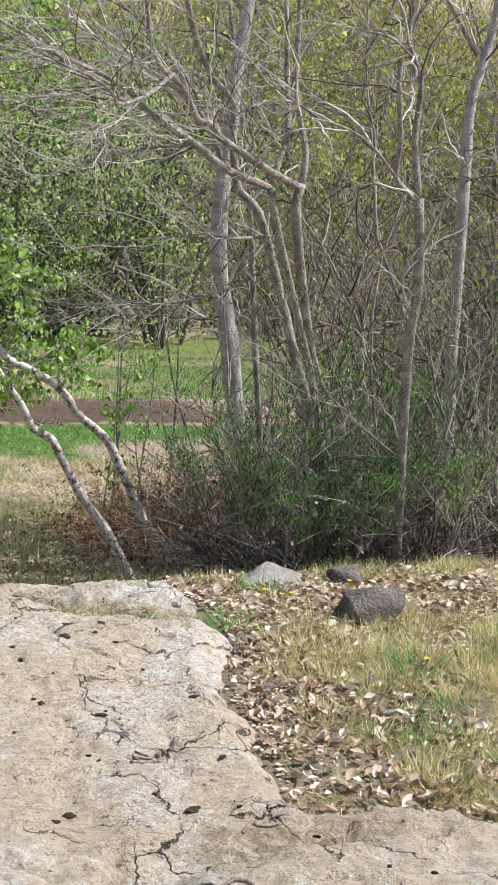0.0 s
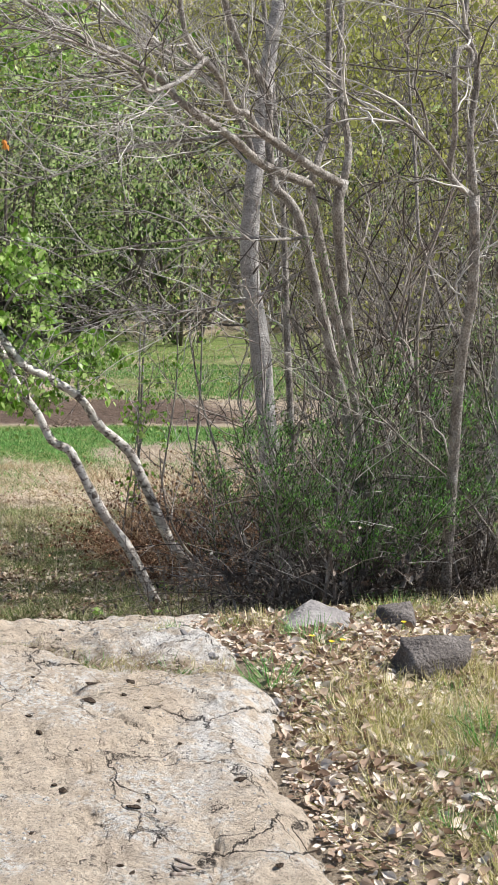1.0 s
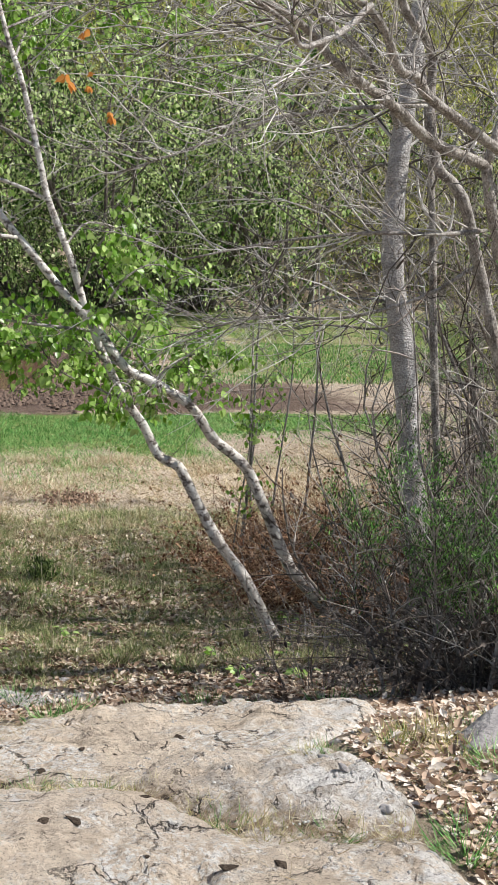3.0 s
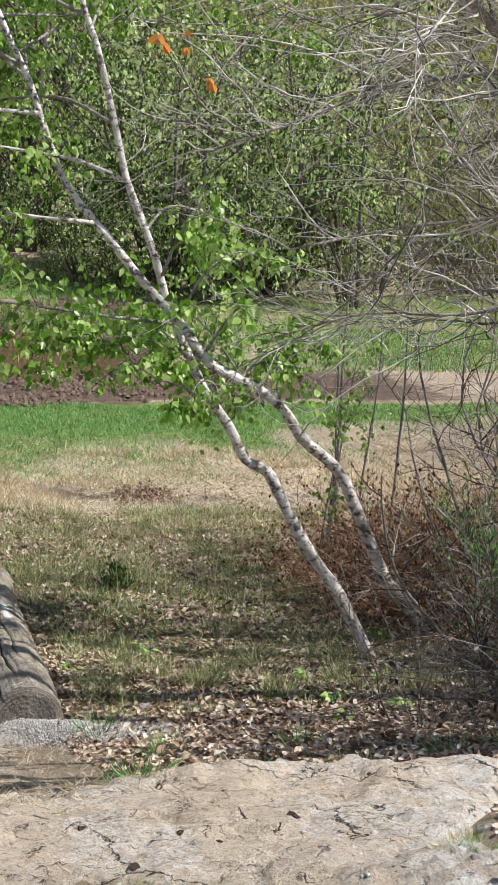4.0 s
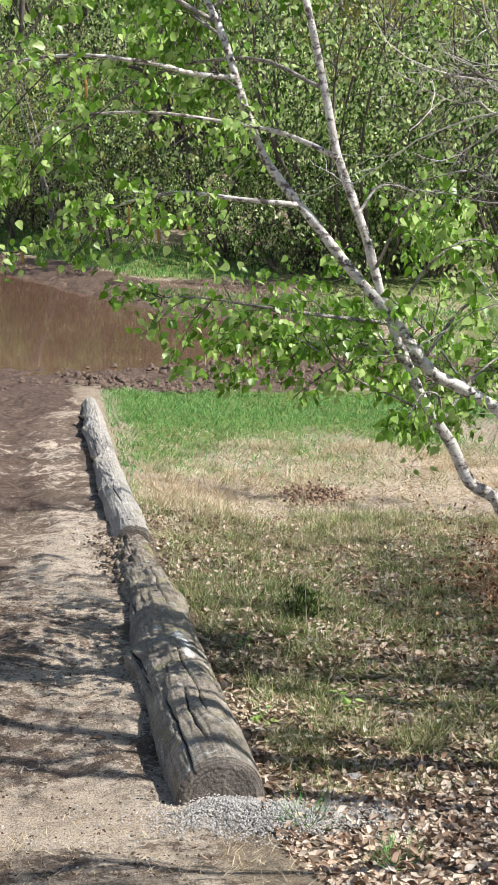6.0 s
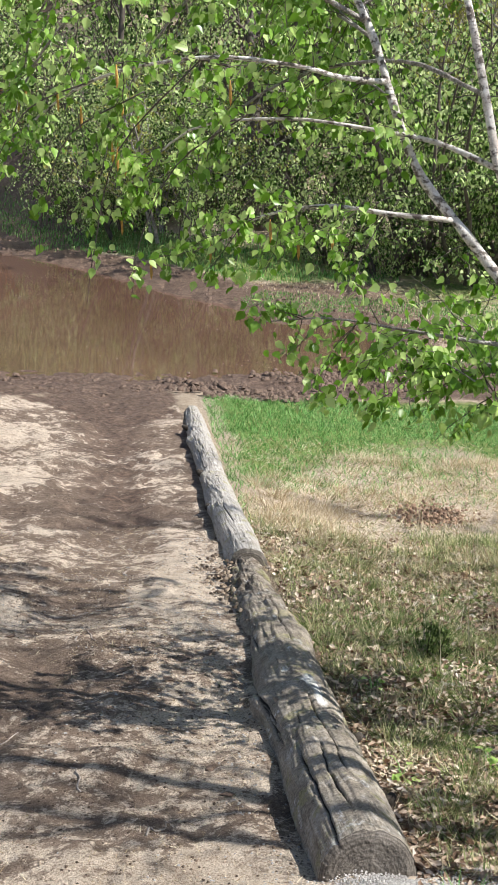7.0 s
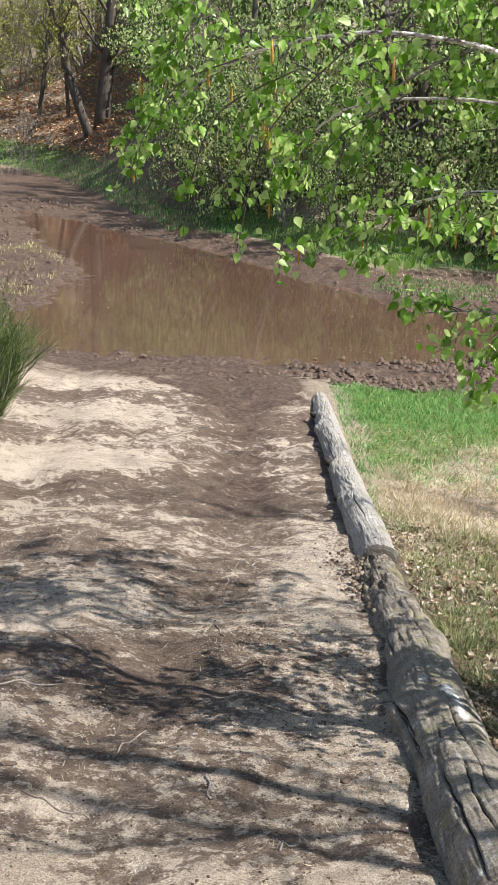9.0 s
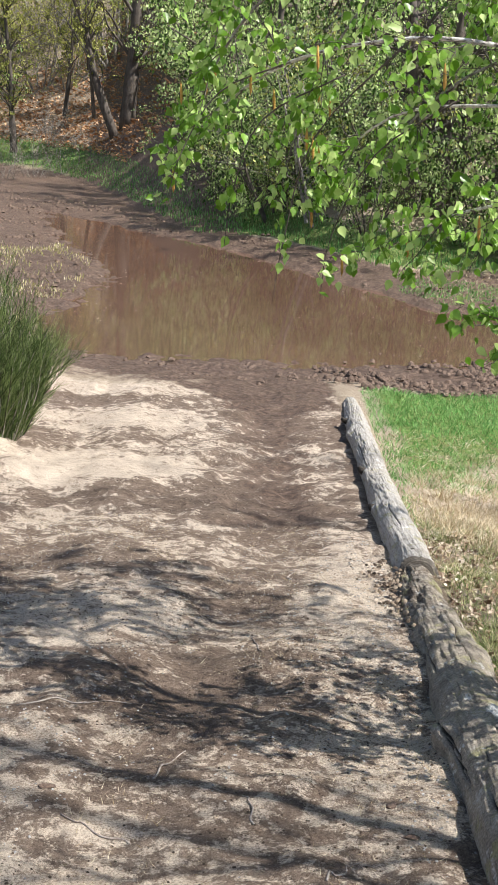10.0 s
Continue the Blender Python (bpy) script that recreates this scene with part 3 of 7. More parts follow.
def ground_z(x, y):
    x, y = np.asarray(x, float), np.asarray(y, float)
    z = np.interp(y, [-9, -0.6, 0.0, 0.5, 1.0, 1.4, 1.85, 2.3, 2.8, 3.3, 3.8, 4.6, 6, 9.3, 12.4, 15, 18, 400],
                  [1.12, 1.14, 1.12, 1.05, 0.90, 0.76, 0.58, 0.42, 0.27, 0.14, 0.06, 0.0, -0.07, -0.40, -0.56, -0.68, -0.73, -0.73])
    z = z + 0.25 * step(4, 9, x) * (1 - step(3, 8, y))
    z = z - 0.16 * step(1.9, 3.2, x) * step(4.2, 6.5, y) * (1 - step(10, 15, y))
    z = z - 0.10 * (1 - step(-0.28, -0.05, x - rock_edge(y))) * (1 - step(0.7, 1.2, y))   # bed of the rock
    # ruts and hump of the track
    tr = track_mask(x, y) * (1 - step(15, 18, y))
    rut = np.exp(-((x - rut_x(y)) / 0.32) ** 2) + np.exp(-((x + 0.95 - 0.03 * y) / 0.34) ** 2)
    z = z - 0.055 * tr * rut + 0.05 * tr * np.exp(-((x + 0.25) / 0.5) ** 2) * step(6, 10, y)
    z = z + 0.012 * np.sin(y * 26 + 2 * np.abs(x - rut_x(y)) / 0.1) * np.exp(-((x - rut_x(y) - 0.22) / 0.11) ** 2) * step(8.3, 9.5, y) * tr    # tyre tread
    # left bank
    z = z + 0.45 * step(0.0, 1.8, -0.85 - x + 0.25 * fbm(y, x, 5)) * step(6, 10, y) * (1 - step(15, 19, y))
    # beyond the water
    d = y - bank_line(x) - 0.6
    rise = np.where(d > 0, (0.05 + 0.06 * (1 - step(-2, 2, x))) * np.minimum(d, 5) + 0.19 * np.clip(d - 5, 0, 12) + 0.34 * np.clip(d - 17, 0, 60), 0)
    z = z + rise
    z = z + 0.30 * np.clip(np.hypot(x, y - 10) - 75, 0, 45)
    z = z + 0.045 * np.exp(-(((x - 1.45) / 0.26) ** 2 + ((y - 3.27) / 0.16) ** 2))    # gravel heaped against the log
    w = step(-1.3, 1.3, pond_depth(x, y))
    z = np.where(rise > 0.3, z, z * (1 - w) + (-0.92) * w)
    # unevenness
    z = z + 0.045 * fbm(x * 1.1, y * 1.1, 21) + 0.022 * fbm(x * 4.5, y * 4.5, 33) + (0.020 + 0.035 * step(8, 10.5, y)) * fbm(x * 5, y * 3.2, 44, 5) * tr + 0.016 * fbm(x * 9, y * 6, 46, 2) * tr
    mudw = step(-2.2, -0.2, pond_depth(x, y)) * (1 - step(0.0, 0.6, pond_depth(x, y)))
    return z + 0.085 * mudw * fbm(x * 4.5, y * 4.5, 57)


def axis(stops):
    out = []
    for (a, b, s) in stops:
        out.extend(np.arange(a, b - s / 2, s))
    out.append(stops[-1][1])
    return np.array(out)


def build_ground():
    xs = axis([(-200, -40, 16), (-40, -12, 2.0), (-12, -3, 0.45), (-3, 5, 0.055), (5, 9, 0.16), (9, 20, 0.5), (20, 60, 2.5), (60, 220, 16)])
    ys = axis([(-200, -40, 16), (-40, -6, 2.0), (-6, -2.8, 0.14), (-2.8, 13, 0.055), (13, 21, 0.09), (21, 34, 0.14), (34, 50, 0.25), (50, 80, 1.0), (80, 240, 12)])
    X, Y = np.meshgrid(xs, ys)
    Z = ground_z(X, Y)
    me = bpy.data.meshes.new("ground")
    ny, nx = X.shape
    i, j = np.meshgrid(np.arange(ny - 1), np.arange(nx - 1), indexing="ij")
    q = np.stack([i * nx + j, i * nx + j + 1, (i + 1) * nx + j + 1, (i + 1) * nx + j], -1).reshape(-1, 4)
    me.from_pydata(np.stack([X, Y, Z], -1).reshape(-1, 3).tolist(), [], q.tolist())
    me.polygons.foreach_set("use_smooth", np.ones(len(me.polygons), bool))
    me.materials.append(M_SOIL)
    pd = pond_depth(X, Y)
    tr = track_mask(X, Y)
    shore = step(-2.6, -0.8, pd + 0.5 * fbm(X * 1.2, Y * 1.2, 71))
    rut = np.exp(-((X - rut_x(Y) - 0.14 * fbm(X * 1.6, Y * 0.9, 76)) / 0.40) ** 2)
    track_mud = rut * step(7.5, 11, Y) * (0.66 + 0.35 * fbm(X * 1.5, Y * 0.8, 75)) + step(14.4, 17.4, Y + 2.2 * fbm(X * 0.8, Y * 0.8, 77) + 1.0 * step(0.4, 1.4, X)) * step(-3.5, -2, X) * (1 - step(1.9, 2.4, X))
    east_mud = step(15.6, 16.6, Y + 0.5 * fbm(X, Y, 78)) * (1 - step(18.5, 20.5, Y)) * step(2.6, 3.4, X) * (1 - step(9, 12, X))
    far_mud = step(-7.0, -5.0, -(Y - bank_line(X))) * step(20, 23, Y) * (1 - step(6, 12, X)) * (1 - step(0.8, 2.2, Y - bank_line(X) - 2.6 * step(0, 4, X)))
    mud = np.clip(np.maximum.reduce([shore, track_mud * tr + track_mud * step(13.5, 15, Y), east_mud, far_mud * 0.9, 0.85 * np.exp(-(((X - 3.83) / 0.24) ** 2 + ((Y - 10.42) / 0.2) ** 2))]), 0, 1)
    sand = np.clip(tr * (1 - step(14.6, 16.4, Y)), 0, 1)
    sand = np.maximum(sand, step(-4.0, -1.0, -X - 2.5) * step(3, 5, Y) * 0.8 * (1 - step(12, 14, Y)))
    sand = np.maximum(sand, 0.8 * step(-0.15, 0.35, 1.4 - X) * step(0.4, 1.0, Y) * (1 - step(3, 4, Y)))
    sand = np.maximum(sand, 0.66 * step(0.2, 0.7, X - log_x(Y)) * step(8.9, 10.3, Y + 0.6 * (X - 2.2) + 1.5 * fbm(X * 0.8, Y * 0.6, 311)) * (1 - step(11.0, 13.0, Y + 1.6 * fbm(X * 0.9, Y * 0.7, 315))) * (1 - step(6, 9, X)))
    turf = step(0.1, 0.6, X - log_x(Y)) * step(10.4, 13.0, Y + 2.4 * fbm(X * 0.7, Y * 0.6, 80) + 0.5 * (2.6 - X)) * (1 - step(15.7, 16.4, Y))
    turf = np.maximum(turf, (0.5 + 0.55 * fbm(X * 0.8, Y * 0.6, 351) + 0.3 * step(9, 13, X)) * step(4.6, 6.5, X) * step(18.8, 20.4, Y) * (1 - step(29, 36, Y)))
    turf = np.maximum(turf, 0.9 * step(0.8, 2.4, Y - bank_line(X) - 2.6 * step(0, 4, X)) * (1 - step(6.5, 9, Y - bank_line(X))) * (1 - step(6, 9, X)))
    turf = np.maximum(turf, (0.56 + 0.35 * fbm(X * 0.9, Y * 0.7, 331)) * step(0.2, 0.8, X - log_x(Y)) * step(3.4, 4.6, Y) * (1 - step(8.3, 10.3, Y + 1.5 * fbm(X * 0.8, Y * 0.6, 311))))
    # shade at the track's left edge, painted through the soil map
    left_shade = np.exp(-(((X + 1.1) / 0.5) ** 2 + ((Y - 9.6) / 0.9) ** 2))
    # brown loam, with the tree-shade band near Y 8.4 painted in too
    loam_and_shade = 0.49 + 0.15 * np.exp(-((Y - 7.3) / 1.9) ** 2) + 0.95 * fbm(X * 0.75, Y * 0.9, 301, 5) + 0.34 * rut * step(5.2, 7.2, Y) + 0.3 * left_shade - 0.18 * (1 - step(5, 7, Y)) * (1 - step(-0.2, 0.5, X)) + 0.24 * np.exp(-((Y - 8.4) / 1.0) ** 2) - 0.06 * step(8.6, 11.4, Y + 2.0 * fbm(X * 0.8, Y * 0.8, 335)) * (1 - step(0.5, 1.1, X + 0.4 * fbm(X, Y * 0.6, 337)))
    loam_and_shade = loam_and_shade - 0.18 * np.exp(-((X - log_x(Y) + 0.45) / 0.25) ** 2)
    straw_band = step(8.9, 10.3, Y + 0.6 * (X - 2.2) + 1.5 * fbm(X * 0.8, Y * 0.6, 311))
    loam_and_shade = np.where(X > log_x(Y), 0.80 - 0.70 * straw_band + 0.35 * fbm(X * 1.4, Y * 1.4, 341), loam_and_shade)
    loam_and_shade = np.where(Y < 3.0, np.where(X > rock_edge(Y) - 0.1, 0.33, 0.35) + 0.4 * fbm(X * 2, Y * 2, 309), loam_and_shade)
    cols = np.stack([sand, mud, turf, np.clip(loam_and_shade, 0, 1)], -1).reshape(-1, 4)
    attr = me.color_attributes.new("soil", "FLOAT_COLOR", "POINT")
    attr.data.foreach_set("color", cols.astype(np.float32).ravel())
    return tagged(new("ground", me), "sandy track, dry meadow and muddy shore", "ground", kind="structure")


build_ground()


def build_water():
    g = Geo()
    xs, ys = np.arange(-9, 9.01, 1.0), np.arange(16, 50.01, 1.0)
    X, Y = np.meshgrid(xs, ys)
    nx = len(xs)
    i, j = np.meshgrid(np.arange(len(ys) - 1), np.arange(nx - 1), indexing="ij")
    keep = (Y[:-1, :-1] < far_shore(X[:-1, :-1]) + 2).reshape(-1)
    q = np.stack([i * nx + j, i * nx + j + 1, (i + 1) * nx + j + 1, (i + 1) * nx + j], -1).reshape(-1, 4)[keep]
    g.add(np.stack([X, Y, np.full_like(X, -0.82)], -1).reshape(-1, 3), q)
    return tagged(new("water", g.mesh("water", M_WATER)), "still brown muddy water filling the flooded track", "water", kind="structure")


build_water()


# ---------------- bedrock ----------------
CRACKS = [
    [(1.08, -0.85), (0.99, -1.05), (0.95, -1.22), (0.91, -1.42), (0.84, -1.52)],
    [(1.20, -1.32), (1.15, -1.46), (1.09, -1.58), (1.15, -1.60)],
    [(1.06, -0.28), (1.09, -0.37), (1.14, -0.39), (1.20, -0.33)],
    [(1.19, -0.58), (1.21, -0.68), (1.27, -0.80)],
    [(0.5, -1.9), (0.76, -2.0), (0.93, -1.83), (1.3, -1.92), (1.62, -2.05)],
    [(1.45, -2.55), (1.52, -2.35), (1.62, -2.22)],
    [(1.66, -0.30), (1.62, -0.45), (1.60, -0.62)],
]


def hollow(x, y):
    """The grassy dip in front of the raised rib."""
    mid = np.interp(x, [0.4, 0.9, 1.05, 1.2, 1.35, 1.55, 1.85], [0.42, 0.34, 0.26, 0.12, -0.16, -0.26, -0.32])
    return np.exp(-((y - mid - 0.12 * fbm(x * 3, y * 3, 171)) / (0.10 + 0.05 * fbm(x * 4, y, 172))) ** 2) * step(0.5, 0.9, x) * (1 - step(1.75, 1.95, x))


def rock_z(x, y):
    z = np.interp(y, [-9, -0.6, 0.0, 0.45, 1.0, 1.4, 1.85, 2.3], [1.20, 1.215, 1.19, 1.10, 0.945, 0.81, 0.62, 0.44])
    z = z + 0.035 * fbm(x * 1.3, y * 1.3, 101) + 0.022 * fbm(x * 5, y * 5, 111) + 0.016 * fbm(x * 15, y * 15, 121) - 0.012 * step(0.25, 0.5, fbm(x * 8, y * 8, 122))
    rib = np.exp(-(((x - 1.62) / 0.30) ** 4 + ((y - 0.05 - 0.2 * (1.6 - x)) / 0.23) ** 4))
    z = z + rib * (0.004 + 0.055 * np.abs(fbm(x * 5 + y * 3, y * 12 - x * 4, 174, 5)) - 0.045 * np.abs(fbm(x * 9 + y * 6, y * 26 - x * 10, 175)))          # raised rib at the crest
    z = z - 0.03 * hollow(x, y)
    z = z - 0.04 * np.exp(-((y + 2.0 - 0.08 * fbm(x * 3, x * 0, 5)) / 0.07) ** 2)
    # stepped joints
    z = z + 0.014 * step(0.05, 0.30, fbm(x * 2.6 + 9, y * 3.4, 181)) * step(-0.5, 0.1, y)
    z = z - 0.014 * step(-0.01, 0.01, fbm(x * 1.7 + 4, y * 1.7, 131))
    jit = 0.035 * fbm(x * 9, y * 9, 141)
    wide = 0.008 + 0.010 * np.clip(fbm(x * 7, y * 7, 143), 0, 1)
    for line in CRACKS:
        p = soften(line, 5)
        for a, b in zip(p[:-1], p[1:]):
            ab = b - a
            u = np.clip(((x - a[0]) * ab[0] + (y - a[1]) * ab[1]) / (ab @ ab), 0, 1)
            dist = np.hypot(x - a[0] - u * ab[0] + jit, y - a[1] - u * ab[1] + jit)
            z = np.where(dist < wide, np.minimum(z, z - 0.024 * (1 - (dist / wide) ** 2)), z)
    off = x - rock_edge(y) - 0.08 * fbm(x * 3.1, y * 3.1, 151) - 0.03 * fbm(x * 11, y * 11, 152)
    z = z - 0.30 * step(-0.16, 0.22, off) - 0.25 * step(0.1, 0.5, off)
    far = y - np.interp(x, [-3, 0.4, 0.9, 1.5, 2.2, 3], [1.7, 1.85, 1.65, 1.38, 1.38, 1.3]) - 0.10 * fbm(x * 2.7, y * 2.7, 161)
    z = z - 0.22 * step(-0.05, 0.30, far) - 0.3 * step(0.15, 0.6, far)
    z = z - 0.8 * step(0.0, 0.6, -1.1 - x + 0.5 * fbm(y * 0.8, x * 0.8, 191) + 0.15 * fbm(y * 3, x * 3, 192))
    return z - 0.8 * step(0.0, 0.6, -5.4 - y + 0.7 * fbm(x * 0.8, y * 0.8, 193))


def build_rock():
    xs = axis([(-2.6, 0.3, 0.06), (0.3, 2.75, 0.0125)])
    ys = axis([(-7.0, -2.9, 0.05), (-2.9, 2.4, 0.0125)])
    X, Y = np.meshgrid(xs, ys)
    Z = rock_z(X, Y)
    g = Geo()
    ny, nx = X.shape
    i, j = np.meshgrid(np.arange(ny - 1), np.arange(nx - 1), indexing="ij")
    q = np.stack([i * nx + j, i * nx + j + 1, (i + 1) * nx + j + 1, (i + 1) * nx + j], -1).reshape(-1, 4)
    over = (Z > ground_z(X, Y) - 0.12)
    keep = (over[:-1, :-1] | over[1:, 1:] | over[:-1, 1:] | over[1:, :-1]).reshape(-1)
    g.add(np.stack([X, Y, Z], -1).reshape(-1, 3), q[keep])
    me = g.mesh("bedrock", M_ROCK)
    rib = np.exp(-(((X - 1.62) / 0.34) ** 4 + ((Y - 0.07) / 0.30) ** 4))
    off = X - rock_edge(Y)
    flank = step(-0.42, -0.22, off + 0.12 * fbm(X * 5, Y * 5, 177)) * step(-1.3, -0.9, Y)
    dip = np.clip(1.2 * hollow(X, Y) + 0.9 * np.exp(-((Y + 2.0 - 0.1 * fbm(X * 3, Y, 178)) / 0.13) ** 2) * step(-0.1, 0.25, fbm(X * 2.5, Y * 2.5, 179)), 0, 1)
    tint = me.color_attributes.new("crust", "FLOAT_COLOR", "POINT")
    tint.data.foreach_set("color", np.stack([rib, flank, dip, np.ones_like(X)], -1).astype(np.float32).ravel())
    return tagged(new("bedrock", me), "pale tan cracked bedrock ledge with dark lichen spots", "rock", kind="structure")


build_rock()


def surface_z(x, y):
    x, y = np.asarray(x, float), np.asarray(y, float)
    z = np.array(ground_z(x, y))
    near = (y < 2.4) & (x > -2.6) & (x < 2.75)
    z[near] = np.maximum(z[near], rock_z(x[near], y[near]))
    return z


# ---------------- logs ----------------
def build_log(name, pts, radii, label, seed, ends, knots, tone, burls=(), cracks=9, rough=1.0, ragged=0.0, peeled=()):
    """A log from its middle line: swelling, splits along the grain, burls, worn ends. tone: how bare and how rotten it is along its length."""
    p = soften(pts, 44)
    k = len(p)
    r = np.interp(np.linspace(0, 1, k), np.linspace(0, 1, len(radii)), radii)
    base = thing(name, tuple(p[0] - np.array([0, 0, r[0]])), label, "log", group="logs along the track")
    tan = np.gradient(p, axis=0)
    tan /= np.linalg.norm(tan, axis=1)[:, None]
    side = np.cross(tan, (0, 0, 1.0))
    side /= np.linalg.norm(side, axis=1)[:, None]
    up = np.cross(side, tan)
    n = 192
    ang = np.arange(n) * 2 * math.pi / n
    s = np.cumsum(np.r_[0, np.linalg.norm(np.diff(p, axis=0), axis=1)])
    S, A = np.meshgrid(s, ang, indexing="ij")
    bare = np.interp(S, s[-1] * np.linspace(0, 1, len(tone)), [q[0] for q in tone])
    rot = np.interp(S, s[-1] * np.linspace(0, 1, len(tone)), [q[1] for q in tone])
    for sp, ap, ls, la in peeled:       # where the bark has come away to pale wood
        da = np.abs((A - ap + math.pi) % (2 * math.pi) - math.pi)
        edge = fbm(S * 14, A * 5, seed + 21)
        bare = bare + 1.3 * step(0.2, 0.55, np.exp(-((S - sp) / ls) ** 2 - (da / la) ** 2) + 0.35 * edge - 0.1)
    R = np.repeat(r[:, None], n, 1)
    ca, sa = np.cos(A), np.sin(A)
    R = R * (1 + rough * (0.04 * fbm(S * 1.7 + seed, ca * 1.3 + sa * 0.7 + 5, seed) + 0.032 * fbm(S * 3.1, sa * 1.8 - ca + 9, seed + 4) + 0.035 * fbm(S * 7, ca * 6 + 3 * sa, seed + 2) + 0.02 * fbm(S * 3, sa * 24 + ca * 11, seed + 6)))
    R = R - rot * r[:, None] * 0.28 * np.clip(fbm(S * 5.5, ca * 3 + sa * 2, seed + 8, 5), -0.25, 1)
    # thin plates of bark still clinging on
    plate = step(-0.02, 0.06, fbm(S * 3.2, ca * 3.0 + sa * 1.7, seed + 9, 5) - 0.25 * bare)
    R = R + 0.007 * plate
    for sb, ab, rise, ls, la in burls:
        da = np.abs((A - ab + math.pi) % (2 * math.pi) - math.pi)
        R = R + rise * np.exp(-((S - sb) / ls) ** 2 - (da / la) ** 2) * (1 + 0.5 * fbm(S * 11, A * 5, seed + 12))
    crack_rng = np.random.default_rng(seed)
    split = np.zeros_like(R)
    for c in range(cracks):
        a0, s0, ln = crack_rng.uniform(0.35, 2.8), crack_rng.uniform(-0.3, s[-1] * 0.85), crack_rng.uniform(0.4, 1.5)
        wander = a0 + 0.16 * fbm(S * 2.2, S * 0 + c, seed + c) + 0.05 * fbm(S * 9, S * 0 + c, seed + c + 3)
        da = np.abs((A - wander + math.pi) % (2 * math.pi) - math.pi)
        split = np.maximum(split, np.clip(1.25 - da / 0.034, 0, 1) * step(0, 0.25, S - s0) * (1 - step(ln - 0.25, ln, S - s0)))
    R = R - 0.017 * split
    V = p[:, None] + R[..., None] * (ca[..., None] * side[:, None] + sa[..., None] * up[:, None])
    # broken ends run out unevenly
    tail = step(s[-1] - 0.5, s[-1], S) * ragged
    V = V + tan[:, None] * (tail * 0.35 * fbm(ca * 3, sa * 3 + S * 0, seed + 14))[..., None]
    i, j = np.meshgrid(np.arange(k - 1), np.arange(n), indexing="ij")
    j2 = (j + 1) % n
    g = Geo()
    g.add(V.reshape(-1, 3), np.stack([i * n + j, (i + 1) * n + j, (i + 1) * n + j2, i * n + j2], -1).reshape(-1, 4))
    body = part("log_body", g, M_LOG, base)
    col = body.data.color_attributes.new("log", "FLOAT_COLOR", "POINT")
    col.data.foreach_set("color", np.stack([bare, rot, plate, split], -1).astype(np.float32).ravel())
    for row, way in ends:
        c = p[row] + tan[row] * way * 0.012
        e = Geo()
        rings = 9
        vv = [c[None]]
        for q in range(1, rings + 1):
            bulge = 0.002 * math.sin(q * 2.3 + seed)
            vv.append(c + (V[row] - p[row]) * (q / rings) * 0.995 + tan[row] * way * (bulge - 0.012 * (q == rings)))
        ff = [[0, 1 + a, 1 + (a + 1) % n] for a in range(n)]
        e.v.append(np.concatenate(vv))
        e.f.extend(ff)
        for q in range(rings - 1):
            o = 1 + q * n
            e.f.extend([[o + a, o + n + a, o + n + (a + 1) % n, o + (a + 1) % n] for a in range(n)])
        e.n = 1 + rings * n
        part("end_face", e, M_LOG_END, base, "sawn grey end with growth rings")
    for u, a, rad, out in knots:
        row = int(u * (k - 1))
        way = math.cos(a) * side[row] + math.sin(a) * up[row]
        c = p[row] + way * r[row] * 0.75
        q = np.array([c, c + way * (out * 0.6 + r[row] * 0.2), c + way * (out + r[row] * 0.25) + tan[row] * 0.03])
        kn = Geo()
        kn.tube(soften(q, 4), np.linspace(rad * 1.5, rad * 0.75, 9), 12)
        part("knot", kn, M_KNOT, body, "dark broken branch stub")
    return base


build_log("log", [(1.38, 3.46, 0.125), (1.44, 4.3, 0.05), (1.49, 5.0, -0.02), (1.60, 6.2, -0.12), (1.67, 7.2, -0.22), (1.77, 8.12, -0.33)], [0.172, 0.178, 0.180, 0.158, 0.142, 0.112],
          "thick grey weathered log, half sunk, sawn at its end", 3, [(0, -1)], [(0.12, 0.35, 0.022, 0.03), (0.32, 0.25, 0.02, 0.035)],
          [(0.35, 0.0), (0.3, 0.0), (0.15, 0.1), (0.2, 0.5), (0.3, 0.9), (0.3, 1.0)], [(1.62, 2.75, 0.055, 0.13, 0.45), (1.50, 1.9, 0.025, 0.10, 0.4), (2.6, 0.6, 0.03, 0.15, 0.5)], 10, 1.0, 1.0, [(1.42, 1.30, 0.16, 0.16), (1.62, 1.42, 0.10, 0.2)])
build_log("log", [(1.77, 7.98, -0.27), (1.84, 9.0, -0.335), (1.92, 10.1, -0.40), (1.98, 10.9, -0.47)], [0.132, 0.130, 0.122, 0.112],
          "barkless silvery log section with a dark knothole", 11, [(0, -1)], [(0.05, 1.75, 0.034, -0.012), (0.55, 2.9, 0.03, 0.03)],
          [(0.85, 0.2), (1.0, 0.0), (1.0, 0.0), (0.9, 0.2)], [(0.15, 1.7, 0.018, 0.12, 0.5), (1.75, 2.9, 0.03, 0.12, 0.4)], 4, 0.9, 0.6)
